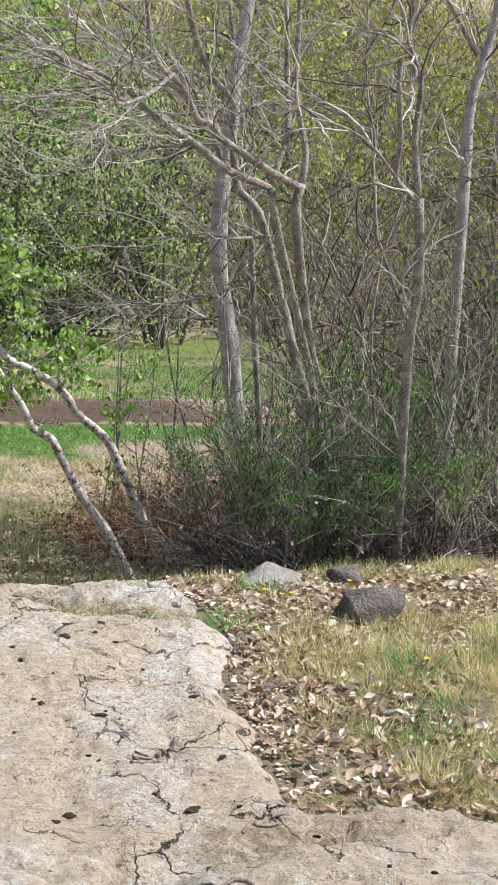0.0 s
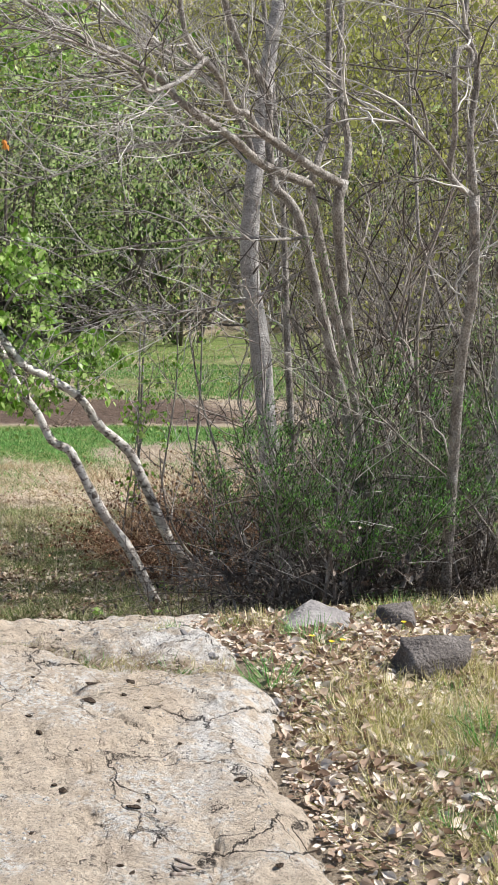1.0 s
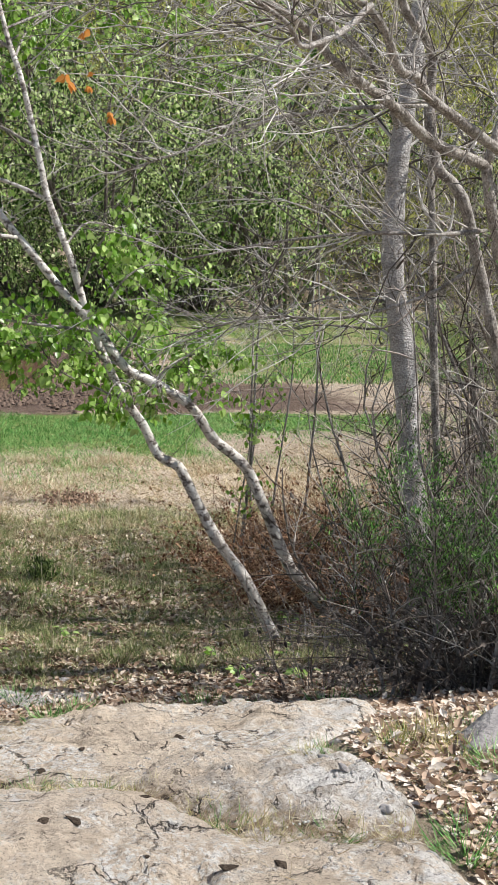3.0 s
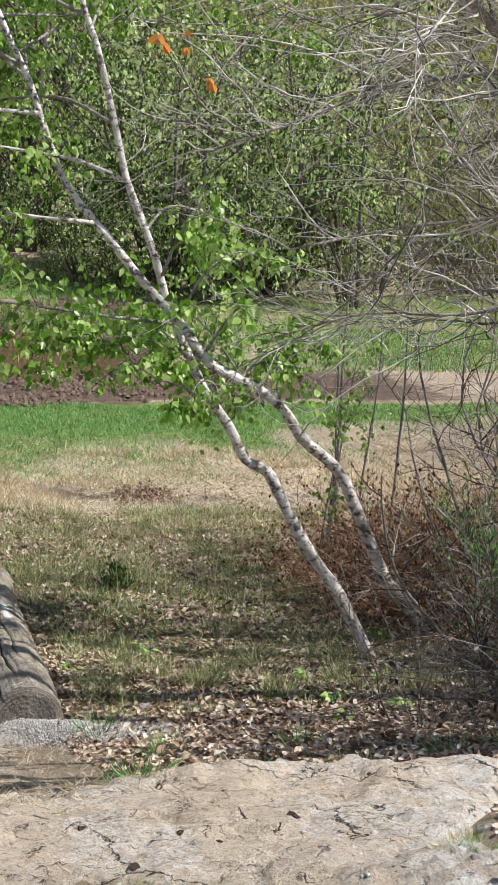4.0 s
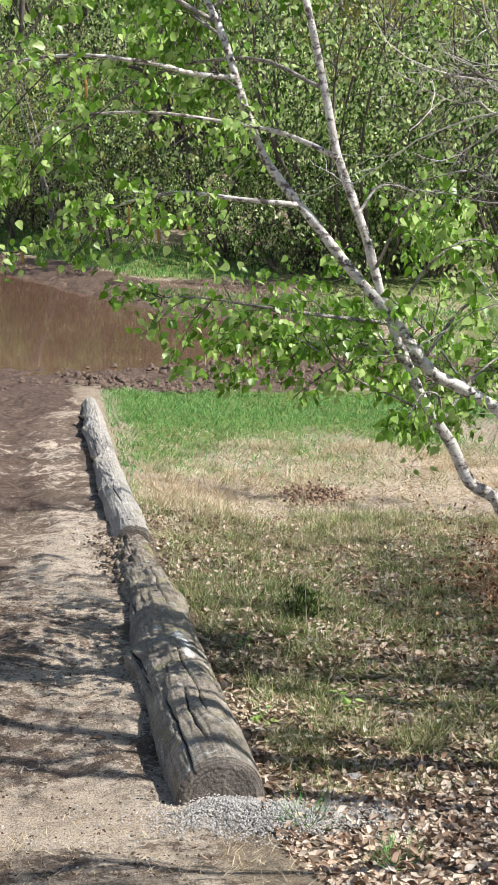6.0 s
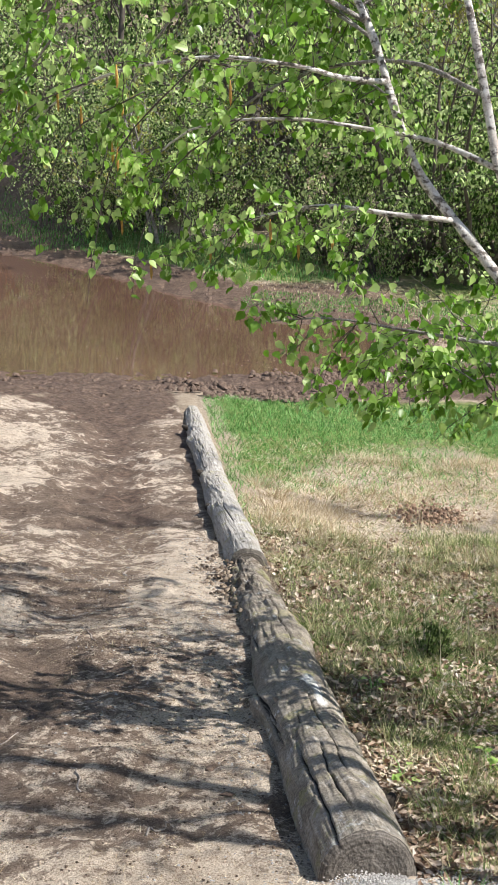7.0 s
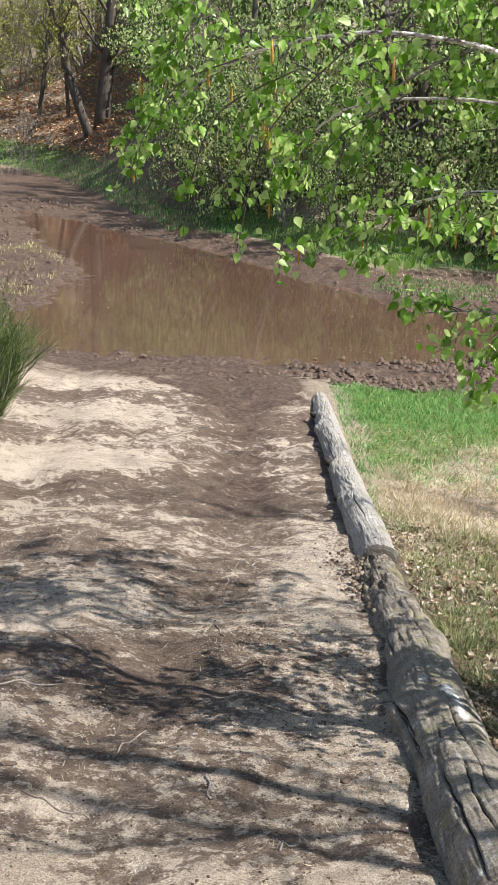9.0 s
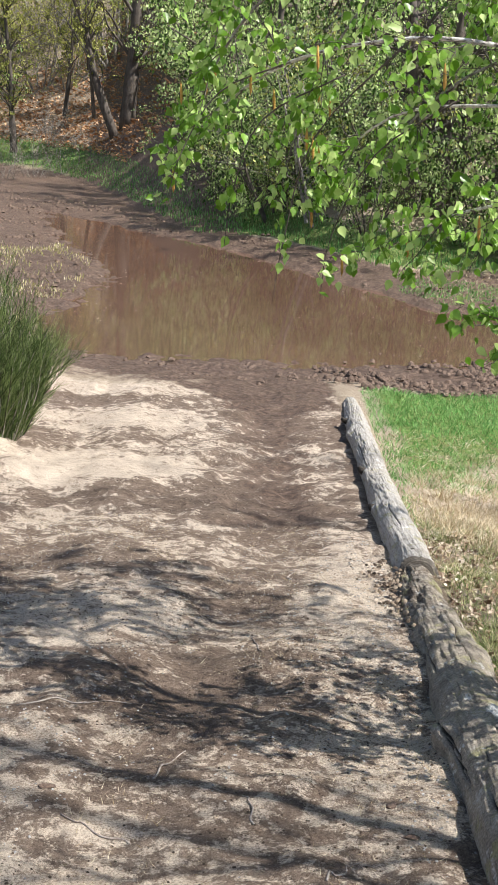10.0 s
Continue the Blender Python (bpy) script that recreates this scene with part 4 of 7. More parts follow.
build_log("log", [(1.975, 10.72, -0.455), (2.08, 12.2, -0.505), (2.20, 13.6, -0.60), (2.34, 15.0, -0.70), (2.42, 15.7, -0.78)], [0.108, 0.118, 0.112, 0.09, 0.05],
          "slim pale weathered log beside the track, tapering towards the water", 17, [(0, -1)], [(0.06, 2.7, 0.03, 0.05), (0.5, 2.8, 0.025, 0.05)],
          [(0.85, 0.3), (0.9, 0.1), (0.85, 0.2), (0.8, 0.3)], [(0.15, 2.6, 0.04, 0.12, 0.5), (2.1, 2.9, 0.03, 0.15, 0.5)], 5, 1.3, 1.0)


# ---------------- loose stones ----------------
def stone_geo(size, seed, flat=1.0):
    bm = bmesh.new()
    bmesh.ops.create_icosphere(bm, subdivisions=3, radius=1.0)
    r = random.Random(seed)
    planes = [(Vector((r.uniform(-1, 1), r.uniform(-1, 1), r.uniform(-0.5, 1))).normalized(), r.uniform(0.28, 0.66)) for _ in range(11)]
    for v in bm.verts:
        for nrm, d in planes:
            over = v.co.dot(nrm) - d
            if over > 0:
                v.co -= nrm * over * 0.99
        v.co += v.co.normalized() * 0.03 * noise.noise(v.co * 2.4 + Vector((seed, 0, 0)))
    g = Geo()
    bm.verts.index_update()
    g.add([(v.co.x * size[0], v.co.y * size[1], v.co.z * size[2] * flat) for v in bm.verts], [[v.index for v in f.verts] for f in bm.faces])
    bm.free()
    return g


def slab_geo(size, seed):
    """A broken angular block: the hull of a few points, its faces roughened."""
    r = random.Random(seed)
    bm = bmesh.new()
    for _ in range(13):
        bm.verts.new((r.uniform(-1, 1), r.uniform(-1, 1), r.choice((-1.0, r.uniform(0.2, 1.0)))))
    hull = bmesh.ops.convex_hull(bm, input=bm.verts[:])
    bmesh.ops.delete(bm, geom=[e for e in hull["geom_interior"] if isinstance(e, bmesh.types.BMVert)], context="VERTS")
    bmesh.ops.triangulate(bm, faces=bm.faces[:])
    bmesh.ops.subdivide_edges(bm, edges=bm.edges[:], cuts=5, use_grid_fill=True)
    bmesh.ops.triangulate(bm, faces=bm.faces[:])
    bm.normal_update()
    for v in bm.verts:
        v.co += v.normal * (0.09 * noise.noise(v.co * 2.2 + Vector((seed, 0, 0))) + 0.05 * noise.noise(v.co * 6.5))
    bm.verts.index_update()
    g = Geo()
    g.add([(v.co.x * size[0], v.co.y * size[1], v.co.z * size[2]) for v in bm.verts], [[v.index for v in f.verts] for f in bm.faces])
    bm.free()
    return g


def stone(name, x, y, size, seed, mat, label, turn=0.0, sink=0.3, group=""):
    ob = new(name, (slab_geo(size, seed) if size[0] > 0.08 else stone_geo(size, seed)).mesh(name, mat, False))
    ob.matrix_world = pose(x, y, float(surface_z(x, y)) + size[2] * (1 - 2 * sink) * 0.7, 0, 0, turn)
    return tagged(ob, label, "stone", group)


stone("stone", 2.45, -0.42, (0.19, 0.10, 0.10), 44, M_DARKSTONE, "dark angular slab of stone set in dry grass", -12, 0.32)
stone("stone", 2.33, 0.28, (0.26, 0.16, 0.085), 7, M_STONE, "low grey flat stone at the foot of the shrubs", -20, 0.42)
stone("stone", 2.76, 0.24, (0.17, 0.12, 0.07), 8, M_DARKSTONE, "low dark flat stone at the foot of the shrubs", -20, 0.42)
stone("stone", 3.10, 1.24, (0.045, 0.04, 0.035), 10, M_PALESTONE, "small whitish stone under the shrubs", 0)
stone("stone", 1.96, 3.70, (0.07, 0.06, 0.045), 12, M_STONE, "small rounded grey stone among dead leaves", 15)
stone("stone", 2.38, 3.45, (0.05, 0.05, 0.035), 13, M_DARKSTONE, "small dark stone among dead leaves", 15)
for q in range(34):
    x, y = 1.86 + rng.uniform(-0.14, 0.42) ** 1, rng.uniform(-1.3, 0.5)
    stone("pebble", x, y, tuple(rng.uniform(0.012, 0.034, 3) * (1, 1, 0.7)), 40 + q, M_STONE if q % 3 else M_PALESTONE, "small loose grey stone beside the ledge", rng.uniform(0, 360), group="loose pebbles by the ledge")

# dark lichen spots standing on the ledge
SPOTS = [(1.375, -1.095), (0.943, -1.03), (1.039, -0.842), (1.317, -0.857), (1.29, -0.517), (1.185, 0.004), (1.09, -1.14), (1.06, -1.19), (1.50, -1.42), (1.17, -0.55), (1.32, -0.62),
         (1.05, -1.80), (1.16, -1.83), (1.57, -2.05), (1.52, -2.42), (1.38, -2.30), (1.08, -2.32), (0.86, -2.12), (0.93, -1.45), (1.46, -1.15), (1.36, -1.55), (0.80, -1.24), (0.74, -1.75), (1.30, 0.62), (1.02, 0.84), (0.98, -0.62)]
while len(SPOTS) < 58:
    x, y = rng.uniform(0.5, 1.8), rng.uniform(-2.6, 0.9)
    if x < rock_edge(y) - 0.12:
        SPOTS.append((x, y))
for q, (x, y) in enumerate(SPOTS):
    s = 0.007 + 0.019 * lattice(q, 3, 1) ** 2
    ob = new("lichen_spot", stone_geo((s * 1.6, s, 0.0045), 200 + q).mesh("lichen_spot", M_LICHEN, True))
    ob.matrix_world = pose(x, y, float(rock_z(np.array(x), np.array(y))) + 0.003, 0, 0, 70 * q)
    tagged(ob, "small dark crusty lichen patch on pale rock", "lichen", "lichen spots on the ledge")


# ---------------- grass, litter, gravel ----------------
BLADE_V = [(-0.5, 0, 0), (0.5, 0, 0), (-0.38, 0.5, 0.06), (0.38, 0.5, 0.06), (0, 1, 0.26)]
BLADE_F = [[0, 1, 3, 2], [2, 3, 4]]


def blades(pos, height, width, lean=0.35):
    g = Geo()
    n = len(pos)
    a = rng.uniform(0, 2 * math.pi, n)
    ln = rng.uniform(0.1 if lean < 1 else 0.45, 1.0, n) * lean
    along = np.stack([np.cos(a) * ln, np.sin(a) * ln, np.ones(n)], -1)
    nrm = np.stack([np.cos(a), np.sin(a), np.zeros(n)], -1) + rng.normal(0, 0.35, (n, 3))
    h = height * rng.uniform(0.45, 1.25, n)
    v = np.array(BLADE_V) * np.array([width / height, 1, -1])
    g.scatter(pos, along, nrm, h, v, BLADE_F)
    return g


def on_ground(x, y, sink=0.006):
    return np.stack([x, y, surface_z(x, y) - sink], -1)


def field(n, x0, x1, y0, y1, keep=None):
    x, y = rng.uniform(x0, x1, n), rng.uniform(y0, y1, n)
    if keep is not None:
        m = keep(x, y)
        x, y = x[m], y[m]
    return x, y


def grass(name, n, box, height, width, mat, label, keep=None, lean=0.5):
    x, y = field(n, *box, keep)
    return tagged(part(name, blades(on_ground(x, y), height, width, lean), mat, None), label, "grass", kind="stuff")


right_of_log = lambda x, y: x > log_x(y) + 0.17
grass("meadow_grass", 130000, (1.9, 12, 9.2, 16.3), 0.07, 0.006, M_GRASS, "bright green meadow grass beside the track", lambda x, y: right_of_log(x, y) & (y + 2.4 * fbm(x * 0.7, y * 0.6, 80) + 0.5 * (2.6 - x) + rng.uniform(-1.3, 1.3, len(x)) > 11.6) & (y < 15.9 + 0.6 * fbm(x, y, 305)), 1.7)
grass("dry_grass", 80000, (1.9, 11.0, 6.8, 13.4), 0.10, 0.006, M_STRAW, "pale straw-coloured dry grass", lambda x, y: right_of_log(x, y) & (y + 2.2 * fbm(x * 0.8, y * 0.6, 311) + 0.6 * (x - 2.2) + rng.uniform(-1.2, 1.2, len(x)) > 9.5) & (fbm(x * 1.3, y * 1.3, 85) + rng.uniform(-0.3, 0.3, len(x)) > -0.25) & (y + 2.4 * fbm(x * 0.7, y * 0.6, 80) + 0.5 * (2.6 - x) + rng.uniform(-1.3, 1.3, len(x)) < 12.0), 5.0)
grass("shaded_grass", 110000, (1.7, 6.5, 3.4, 11.0), 0.06, 0.005, M_TURF, "short green grass growing through dead leaves", lambda x, y: right_of_log(x, y) & (y + 2.2 * fbm(x * 0.8, y * 0.6, 311) + 0.6 * (x - 2.2) + rng.uniform(-0.9, 0.9, len(x)) < 9.9) & (fbm(x * 1.6, y * 1.6, 87) + 0.05 * (y - 4.6) + rng.uniform(-0.3, 0.3, len(x)) > 0.0), 1.8)
grass("band_grass", 22000, (1.9, 8.0, 8.0, 12.6), 0.07, 0.006, M_TURF, "olive grass growing through the straw", lambda x, y: right_of_log(x, y) & (fbm(x * 1.7, y * 1.7, 349) + rng.uniform(-0.2, 0.2, len(x)) > 0.12), 1.6)
grass("dry_stalks", 34000, (1.65, 6.5, 3.4, 9.2), 0.09, 0.004, M_STRAW, "dry straw among dead leaves", lambda x, y: right_of_log(x, y) & (fbm(x * 1.2, y * 1.2, 88) > -0.3), 4.0)
grass("tall_stalks", 420, (1.9, 5.0, 4.0, 10.0), 0.30, 0.004, M_STRAW, "tall thin dry grass stalks", right_of_log, 0.5)
grass("far_meadow_grass", 60000, (4.5, 16, 17.5, 27), 0.055, 0.012, M_GRASS, "green meadow grass across the mud", lambda x, y: (y > 19.2) & (pond_depth(x, y) < -0.8) & (x > 4.4) & (fbm(x * 0.5, y * 0.5, 89) > -0.35))
grass("far_dry_grass", 22000, (5, 16, 18, 29), 0.06, 0.012, M_STRAW, "pale dry grass across the mud", lambda x, y: (y > 19.0) & (pond_depth(x, y) < -0.8) & (fbm(x * 0.5, y * 0.5, 89) < 0.3), 2.0)
grass("mud_bank_grass", 22000, (-8, -1.2, 17.5, 31), 0.10, 0.012, M_TUFT, "sparse yellowing grass on the muddy bank", lambda x, y: (pond_depth(x, y) < -0.35) & (fbm(x * 1.1, y * 0.7, 327) + rng.uniform(-0.2, 0.2, len(x)) > 0.12), 1.2)
grass("far_bank_grass", 130000, (-9, 9, 24, 70), 0.10, 0.018, M_GRASS, "green grass on the bank behind the water", lambda x, y: (y - bank_line(x) > 1.4 + 2.4 * step(0, 4, x) + 1.2 * fbm(x, y, 317)) & (y - bank_line(x) < 8.0))
grass("track_straw", 26000, (-1.2, 1.6, 1.0, 9.5), 0.04, 0.0026, M_STRAW, "broken straw strewn on the sandy track", lambda x, y: (x < log_x(y) - 0.2) & (fbm(x * 2, y * 0.8, 90) > 0.0), 5.0)
grass("dry_thatch", 210000, (1.3, 4.8, -2.9, 1.7), 0.05, 0.0026, M_TUFT, "matted yellowing grass among dead leaves", lambda x, y: (x > rock_edge(y) - 0.02) & (y + 0.6 * fbm(x * 2, y * 2, 319) < 0.45) & (fbm(x * 1.5, y * 1.5, 307) + rng.uniform(-0.4, 0.4, len(x)) > -0.3), 4.0)
grass("ledge_straw", 9000, (0.3, 1.9, -2.6, 1.3), 0.05, 0.0022, M_STRAW, "broken straw lying in the hollows of the ledge", lambda x, y: ((fbm(x * 2.2, y * 2.2, 91) > 0.30) | (hollow(x, y) > 0.4) | (np.exp(-((y + 2.0) / 0.14) ** 2) * (fbm(x * 2.5, y * 2.5, 179) > 0) > 0.4)) & (x < rock_edge(y)), 7.0)


def tufts(name, centres, blades_each, radius, height, mat, label):
    c = np.asarray(centres, float)
    n = len(c) * blades_each
    i = np.repeat(np.arange(len(c)), blades_each)
    a, r = rng.uniform(0, 2 * math.pi, n), radius * np.sqrt(rng.uniform(0, 1, n))
    x, y = c[i, 0] + r * np.cos(a), c[i, 1] + r * np.sin(a)
    g = Geo()
    ln = 0.45 + 1.8 * r / radius
    a2 = a + rng.normal(0, 0.5, n)
    along = np.stack([np.cos(a2) * ln, np.sin(a2) * ln, np.ones(n)], -1)
    nrm = np.stack([np.cos(a2), np.sin(a2), np.zeros(n)], -1) + rng.normal(0, 0.3, (n, 3))
    v = np.array(BLADE_V) * np.array([0.035, 1, -1.6])
    g.scatter(on_ground(x, y), along, nrm, height * rng.uniform(0.4, 1.2, n), v, BLADE_F)
    return tagged(part(name, g, mat, None), label, "grass", kind="stuff")


tc = [(rng.uniform(1.7, 5.2), rng.uniform(-3.4, 1.3)) for _ in range(1500)]
tc = [c for c in tc if c[1] < 0.5 and c[0] > rock_edge(c[1]) + 0.06 and fbm(np.array(c[0] * 1.4), np.array(c[1] * 1.4), 95) > -0.15]
tufts("grass_tufts", tc[:620], 120, 0.08, 0.078, M_TUFT, "yellowing grass tufts growing among dead leaves")
tufts("fresh_tufts", tc[620:760], 100, 0.05, 0.06, M_GRASS, "fresh green grass tufts among dead leaves")
tufts("green_tufts", [(1.9, -1.55), (2.05, -1.75), (2.35, -1.5), (1.85, -0.35), (2.2, -1.0), (2.65, -1.3), (2.2, 0.05), (2.9, 0.6), (2.05, 1.55), (2.9, 2.0), (1.75, 1.6), (2.6, 1.9), (3.3, 2.0), (1.35, 1.5), (1.75, 2.6), (2.3, 2.5), (1.62, 3.12)], 110, 0.075, 0.10, M_GRASS, "fresh green grass tufts beside the ledge")
mc = [(rng.uniform(1.8, 6.0), rng.uniform(3.6, 9.6)) for _ in range(760)]
mc = [c for c in mc if c[0] > log_x(c[1]) + 0.2 and fbm(np.array(c[0] * 1.1), np.array(c[1] * 1.1), 343) > 0.0]
sc = [(rng.uniform(1.9, 8.0), rng.uniform(7.0, 12.6)) for _ in range(520)]
sc = [c for c in sc if c[0] > log_x(c[1]) + 0.25 and c[1] + 0.6 * (c[0] - 2.2) > 9.0 and fbm(np.array(c[0] * 1.2), np.array(c[1] * 1.2), 347) > 0.0]
tufts("straw_tufts", sc, 80, 0.10, 0.13, M_STRAW, "clumps of pale dry grass in the meadow")
tufts("meadow_tufts", mc, 85, 0.07, 0.10, M_TURF, "green grass tufts among dead leaves in the meadow")
tufts("ledge_tufts", [(1.05, 0.26), (1.15, 0.20), (1.22, 0.12), (1.30, -0.05), (1.36, -0.16), (1.48, -0.20), (1.62, -0.26), (1.72, -0.27), (0.92, 0.32), (1.76, 0.32), (1.12, 0.28), (1.40, -0.22)], 100, 0.06, 0.045, M_TUFT, "thin grass growing in a hollow of the ledge")
tufts("ledge_green_tufts", [(1.12, 0.22), (1.34, -0.10), (1.55, -0.24), (1.0, 0.34), (1.80, 0.28)], 70, 0.05, 0.05, M_GRASS, "thin green grass growing in a hollow of the ledge")

LEAF_V = [(0, -0.25, 0.04), (0, 0, 0), (-0.17, 0.16, 0.24), (-0.25, 0.40, 0.40), (-0.20, 0.66, 0.36), (0, 1.0, 0.32), (0, 0.5, -0.03), (0.18, 0.14, 0.10), (0.31, 0.44, 0.20), (0.15, 0.72, 0.27), (0.015, -0.25, 0.04)]
LEAF_F = [[0, 10, 1], [1, 6, 3, 2], [6, 5, 4, 3], [1, 7, 8, 6], [6, 8, 9, 5]]


def litter(name, n, box, size, keep, label, mat=M_DEADLEAF):
    x, y = field(n, *box, keep)
    n = len(x)
    a = rng.uniform(0, 2 * math.pi, n)
    along = np.stack([np.cos(a), np.sin(a), rng.normal(0, 0.18, n)], -1)
    nrm = np.stack([rng.normal(0, 0.5, n), rng.normal(0, 0.5, n), np.ones(n)], -1)
    p = on_ground(x, y, -0.004)
    p[:, 2] += rng.uniform(0, 0.014, n)
    g = Geo()
    g.scatter(p, along, nrm, size * rng.uniform(0.5, 1.4, n), LEAF_V, LEAF_F)
    return tagged(part(name, g, mat, None), label, "dead leaves", kind="stuff")


def flat_litter(name, n, box, size, keep, label, mat):
    """Small pressed leaf scraps lying close on the earth."""
    x, y = field(n, *box, keep)
    n = len(x)
    a = rng.uniform(0, 2 * math.pi, n)
    along = np.stack([np.cos(a), np.sin(a), rng.normal(0, 0.05, n)], -1)
    nrm = np.stack([rng.normal(0, 0.10, n), rng.normal(0, 0.10, n), np.ones(n)], -1)
    p = on_ground(x, y, -0.004)
    p[:, 2] += rng.uniform(0, 0.004, n)
    g = Geo()
    g.scatter(p, along, nrm, size * rng.uniform(0.4, 1.5, n), [(0, 0, 0), (0.20, 0.22, 0.10), (0.26, 0.55, 0.16), (0.05, 1.0, 0.06), (-0.22, 0.70, 0.02), (-0.28, 0.35, 0.12), (0, 0.5, -0.04)], [[0, 1, 6, 5], [1, 2, 3, 6], [6, 3, 4, 5]])
    return tagged(part(name, g, mat, None), label, "dead leaves", kind="stuff")


bare_soil = lambda x, y: rock_z(x, y) < ground_z(x, y) - 0.01
flat_litter("leaf_scraps", 75000, (1.3, 4.6, -2.9, 1.4), 0.019, lambda x, y: (x > rock_edge(y) - 0.06) & bare_soil(x, y) & (fbm(x * 2.2, y * 2.2, 333) + rng.uniform(-0.25, 0.25, len(x)) > -0.12), "pressed tan leaf scraps beside the ledge", M_DEADLEAF)
flat_litter("leaf_scraps", 30000, (1.2, 5.0, 1.2, 5.4), 0.028, lambda x, y: (x > log_x(np.maximum(y, 3.3)) + 0.1) & bare_soil(x, y), "pressed brown leaf scraps under the birch", M_DEADLEAF_BROWN)
litter("leaf_litter", 21000, (1.3, 4.4, -2.8, 1.6), 0.032, lambda x, y: bare_soil(x, y) & (x > rock_edge(y) - 0.04) & (fbm(x * 1.8, y * 1.8, 97) + 0.5 * np.exp(-((x - rock_edge(y) - 0.25) / 0.25) ** 2) + rng.uniform(-0.4, 0.4, len(x)) > 0.0), "curled tan dead leaves beside the ledge")
litter("leaf_litter", 15000, (1.2, 6.0, 1.2, 5.8), 0.032, lambda x, y: bare_soil(x, y) & (x > log_x(np.maximum(y, 3.3)) + 0.1) & (fbm(x * 1.3, y * 1.3, 98) + 0.12 * (3.6 - y) + rng.uniform(-0.4, 0.4, len(x)) > -0.2), "brown dead leaves under the birch", M_DEADLEAF_BROWN)
litter("pale_litter", 9000, (1.5, 5.0, 2.4, 9.6), 0.036, lambda x, y: (x > log_x(np.maximum(y, 3.3)) + 0.15) & (fbm(x * 2.1, y * 2.1, 351) + rng.uniform(-0.3, 0.3, len(x)) > 0.0), "pale bleached dead leaves in grass", M_DEADLEAF)
litter("leaf_litter", 5500, (1.8, 5.0, 5.0, 9.4), 0.038, lambda x, y: right_of_log(x, y), "scattered brown dead leaves in grass", M_DEADLEAF_BROWN)


grass("slope_straw", 9000, (0.2, 1.7, 1.1, 3.2), 0.05, 0.0024, M_STRAW, "broken straw on the slope below the ledge", lambda x, y: fbm(x * 2.3, y * 2.3, 323) + rng.uniform(-0.3, 0.3, len(x)) > 0.0, 6.0)
litter("slope_litter", 15000, (-10, 1.5, 52, 84), 0.15, lambda x, y: y > bank_line(x) + 7.0, "rust-brown fallen leaves on the slope behind the water", M_RUST)


def bits(name, x, y, size, mat, label, category, lift=0.0):
    """Small angular grains lying on the ground."""
    n = len(x)
    v = np.array([(-1, -1, 0), (1, -0.8, 0), (0.9, 1, 0), (-0.8, 0.9, 0), (-0.5, -0.5, 0.9), (0.6, -0.4, 1.0), (0.4, 0.6, 0.8), (-0.5, 0.5, 0.95)]) * 0.5
    f = [[0, 1, 5, 4], [1, 2, 6, 5], [2, 3, 7, 6], [3, 0, 4, 7], [4, 5, 6, 7]]
    a = rng.uniform(0, 2 * math.pi, n)
    along = np.stack([np.cos(a), np.sin(a), rng.normal(0, 0.2, n)], -1)
    nrm = np.stack([rng.normal(0, 0.25, n), rng.normal(0, 0.25, n), np.ones(n)], -1)
    g = Geo()
    p = on_ground(x, y, 0.002)
    p[:, 2] += lift * rng.uniform(0, 1, n)
    g.scatter(p, along, nrm, size * rng.uniform(0.4, 1.5, n), v, f)
    return tagged(part(name, g, mat, None, smooth=False), label, category, kind="stuff")


gx, gy = log_x(7.3) - 0.10 + rng.normal(0, 0.08, 360), rng.normal(7.3, 0.5, 360)
bits("bark_chips", gx, gy, 0.02, M_CRUMB, "broken bark and rotten wood where the logs meet", "bark", 0.05)
gx, gy = rng.normal(1.55, 0.19, 13000), rng.normal(3.22, 0.11, 13000)
bits("gravel", gx, gy, 0.0058, M_PALESTONE, "pale gravel heaped at the end of the log", "gravel", 0.025)
gx, gy = field(6000, -1.3, 1.6, 2.6, 9.5, lambda x, y: (x < log_x(y) - 0.16) & (fbm(x * 2.5, y * 1.2, 99) > -0.1))
bits("track_grit", gx, gy, 0.008, M_PALESTONE, "pale grit scattered on the track", "gravel")
gx, gy = field(1500, 0.9, 1.75, 4.0, 9.0, lambda x, y: np.abs(log_x(y) - 0.3 - x) < 0.12)
bits("track_grit", gx, gy, 0.009, M_PALESTONE, "pale grit along the log", "gravel")
gx, gy = field(5200, -2.6, 9, 15.2, 24, lambda x, y: (pond_depth(x, y) > -1.7) & (pond_depth(x, y) < -0.1) & (fbm(x * 1.6, y * 1.6, 303) > 0.05))
bits("mud_clods", gx, gy, 0.05, M_CLOD, "churned dark mud clods at the water's edge", "mud")
gx, gy = field(5200, -6.5, 8.0, 20, 46, lambda x, y: (pond_depth(x, y) > -4.0) & (pond_depth(x, y) < -0.1) & (fbm(x * 1.3, y * 1.0, 353) + rng.uniform(-0.2, 0.2, len(x)) > 0.05))
bits("mud_clods", gx, gy, 0.075, M_CLOD, "trampled mud lumps along the far shore", "mud", 0.02)
gx, gy = field(1300, 2.2, 7.0, 15.9, 19.2, lambda x, y: (pond_depth(x, y) < 0.25) & (fbm(x * 1.3, y * 1.3, 329) > 0.0))
bits("mud_clods", gx, gy, 0.06, M_CLOD, "churned dark mud clods at the water's edge", "mud", 0.05)
gx, gy = field(2600, -2.5, 5.5, 18, 34, lambda x, y: (pond_depth(x, y) > 0.15) & (fbm(x * 0.8, y * 0.6, 345) + rng.uniform(-0.3, 0.3, len(x)) > 0.05))
n = len(gx)
fa = rng.uniform(0, 2 * math.pi, n)
g = Geo()
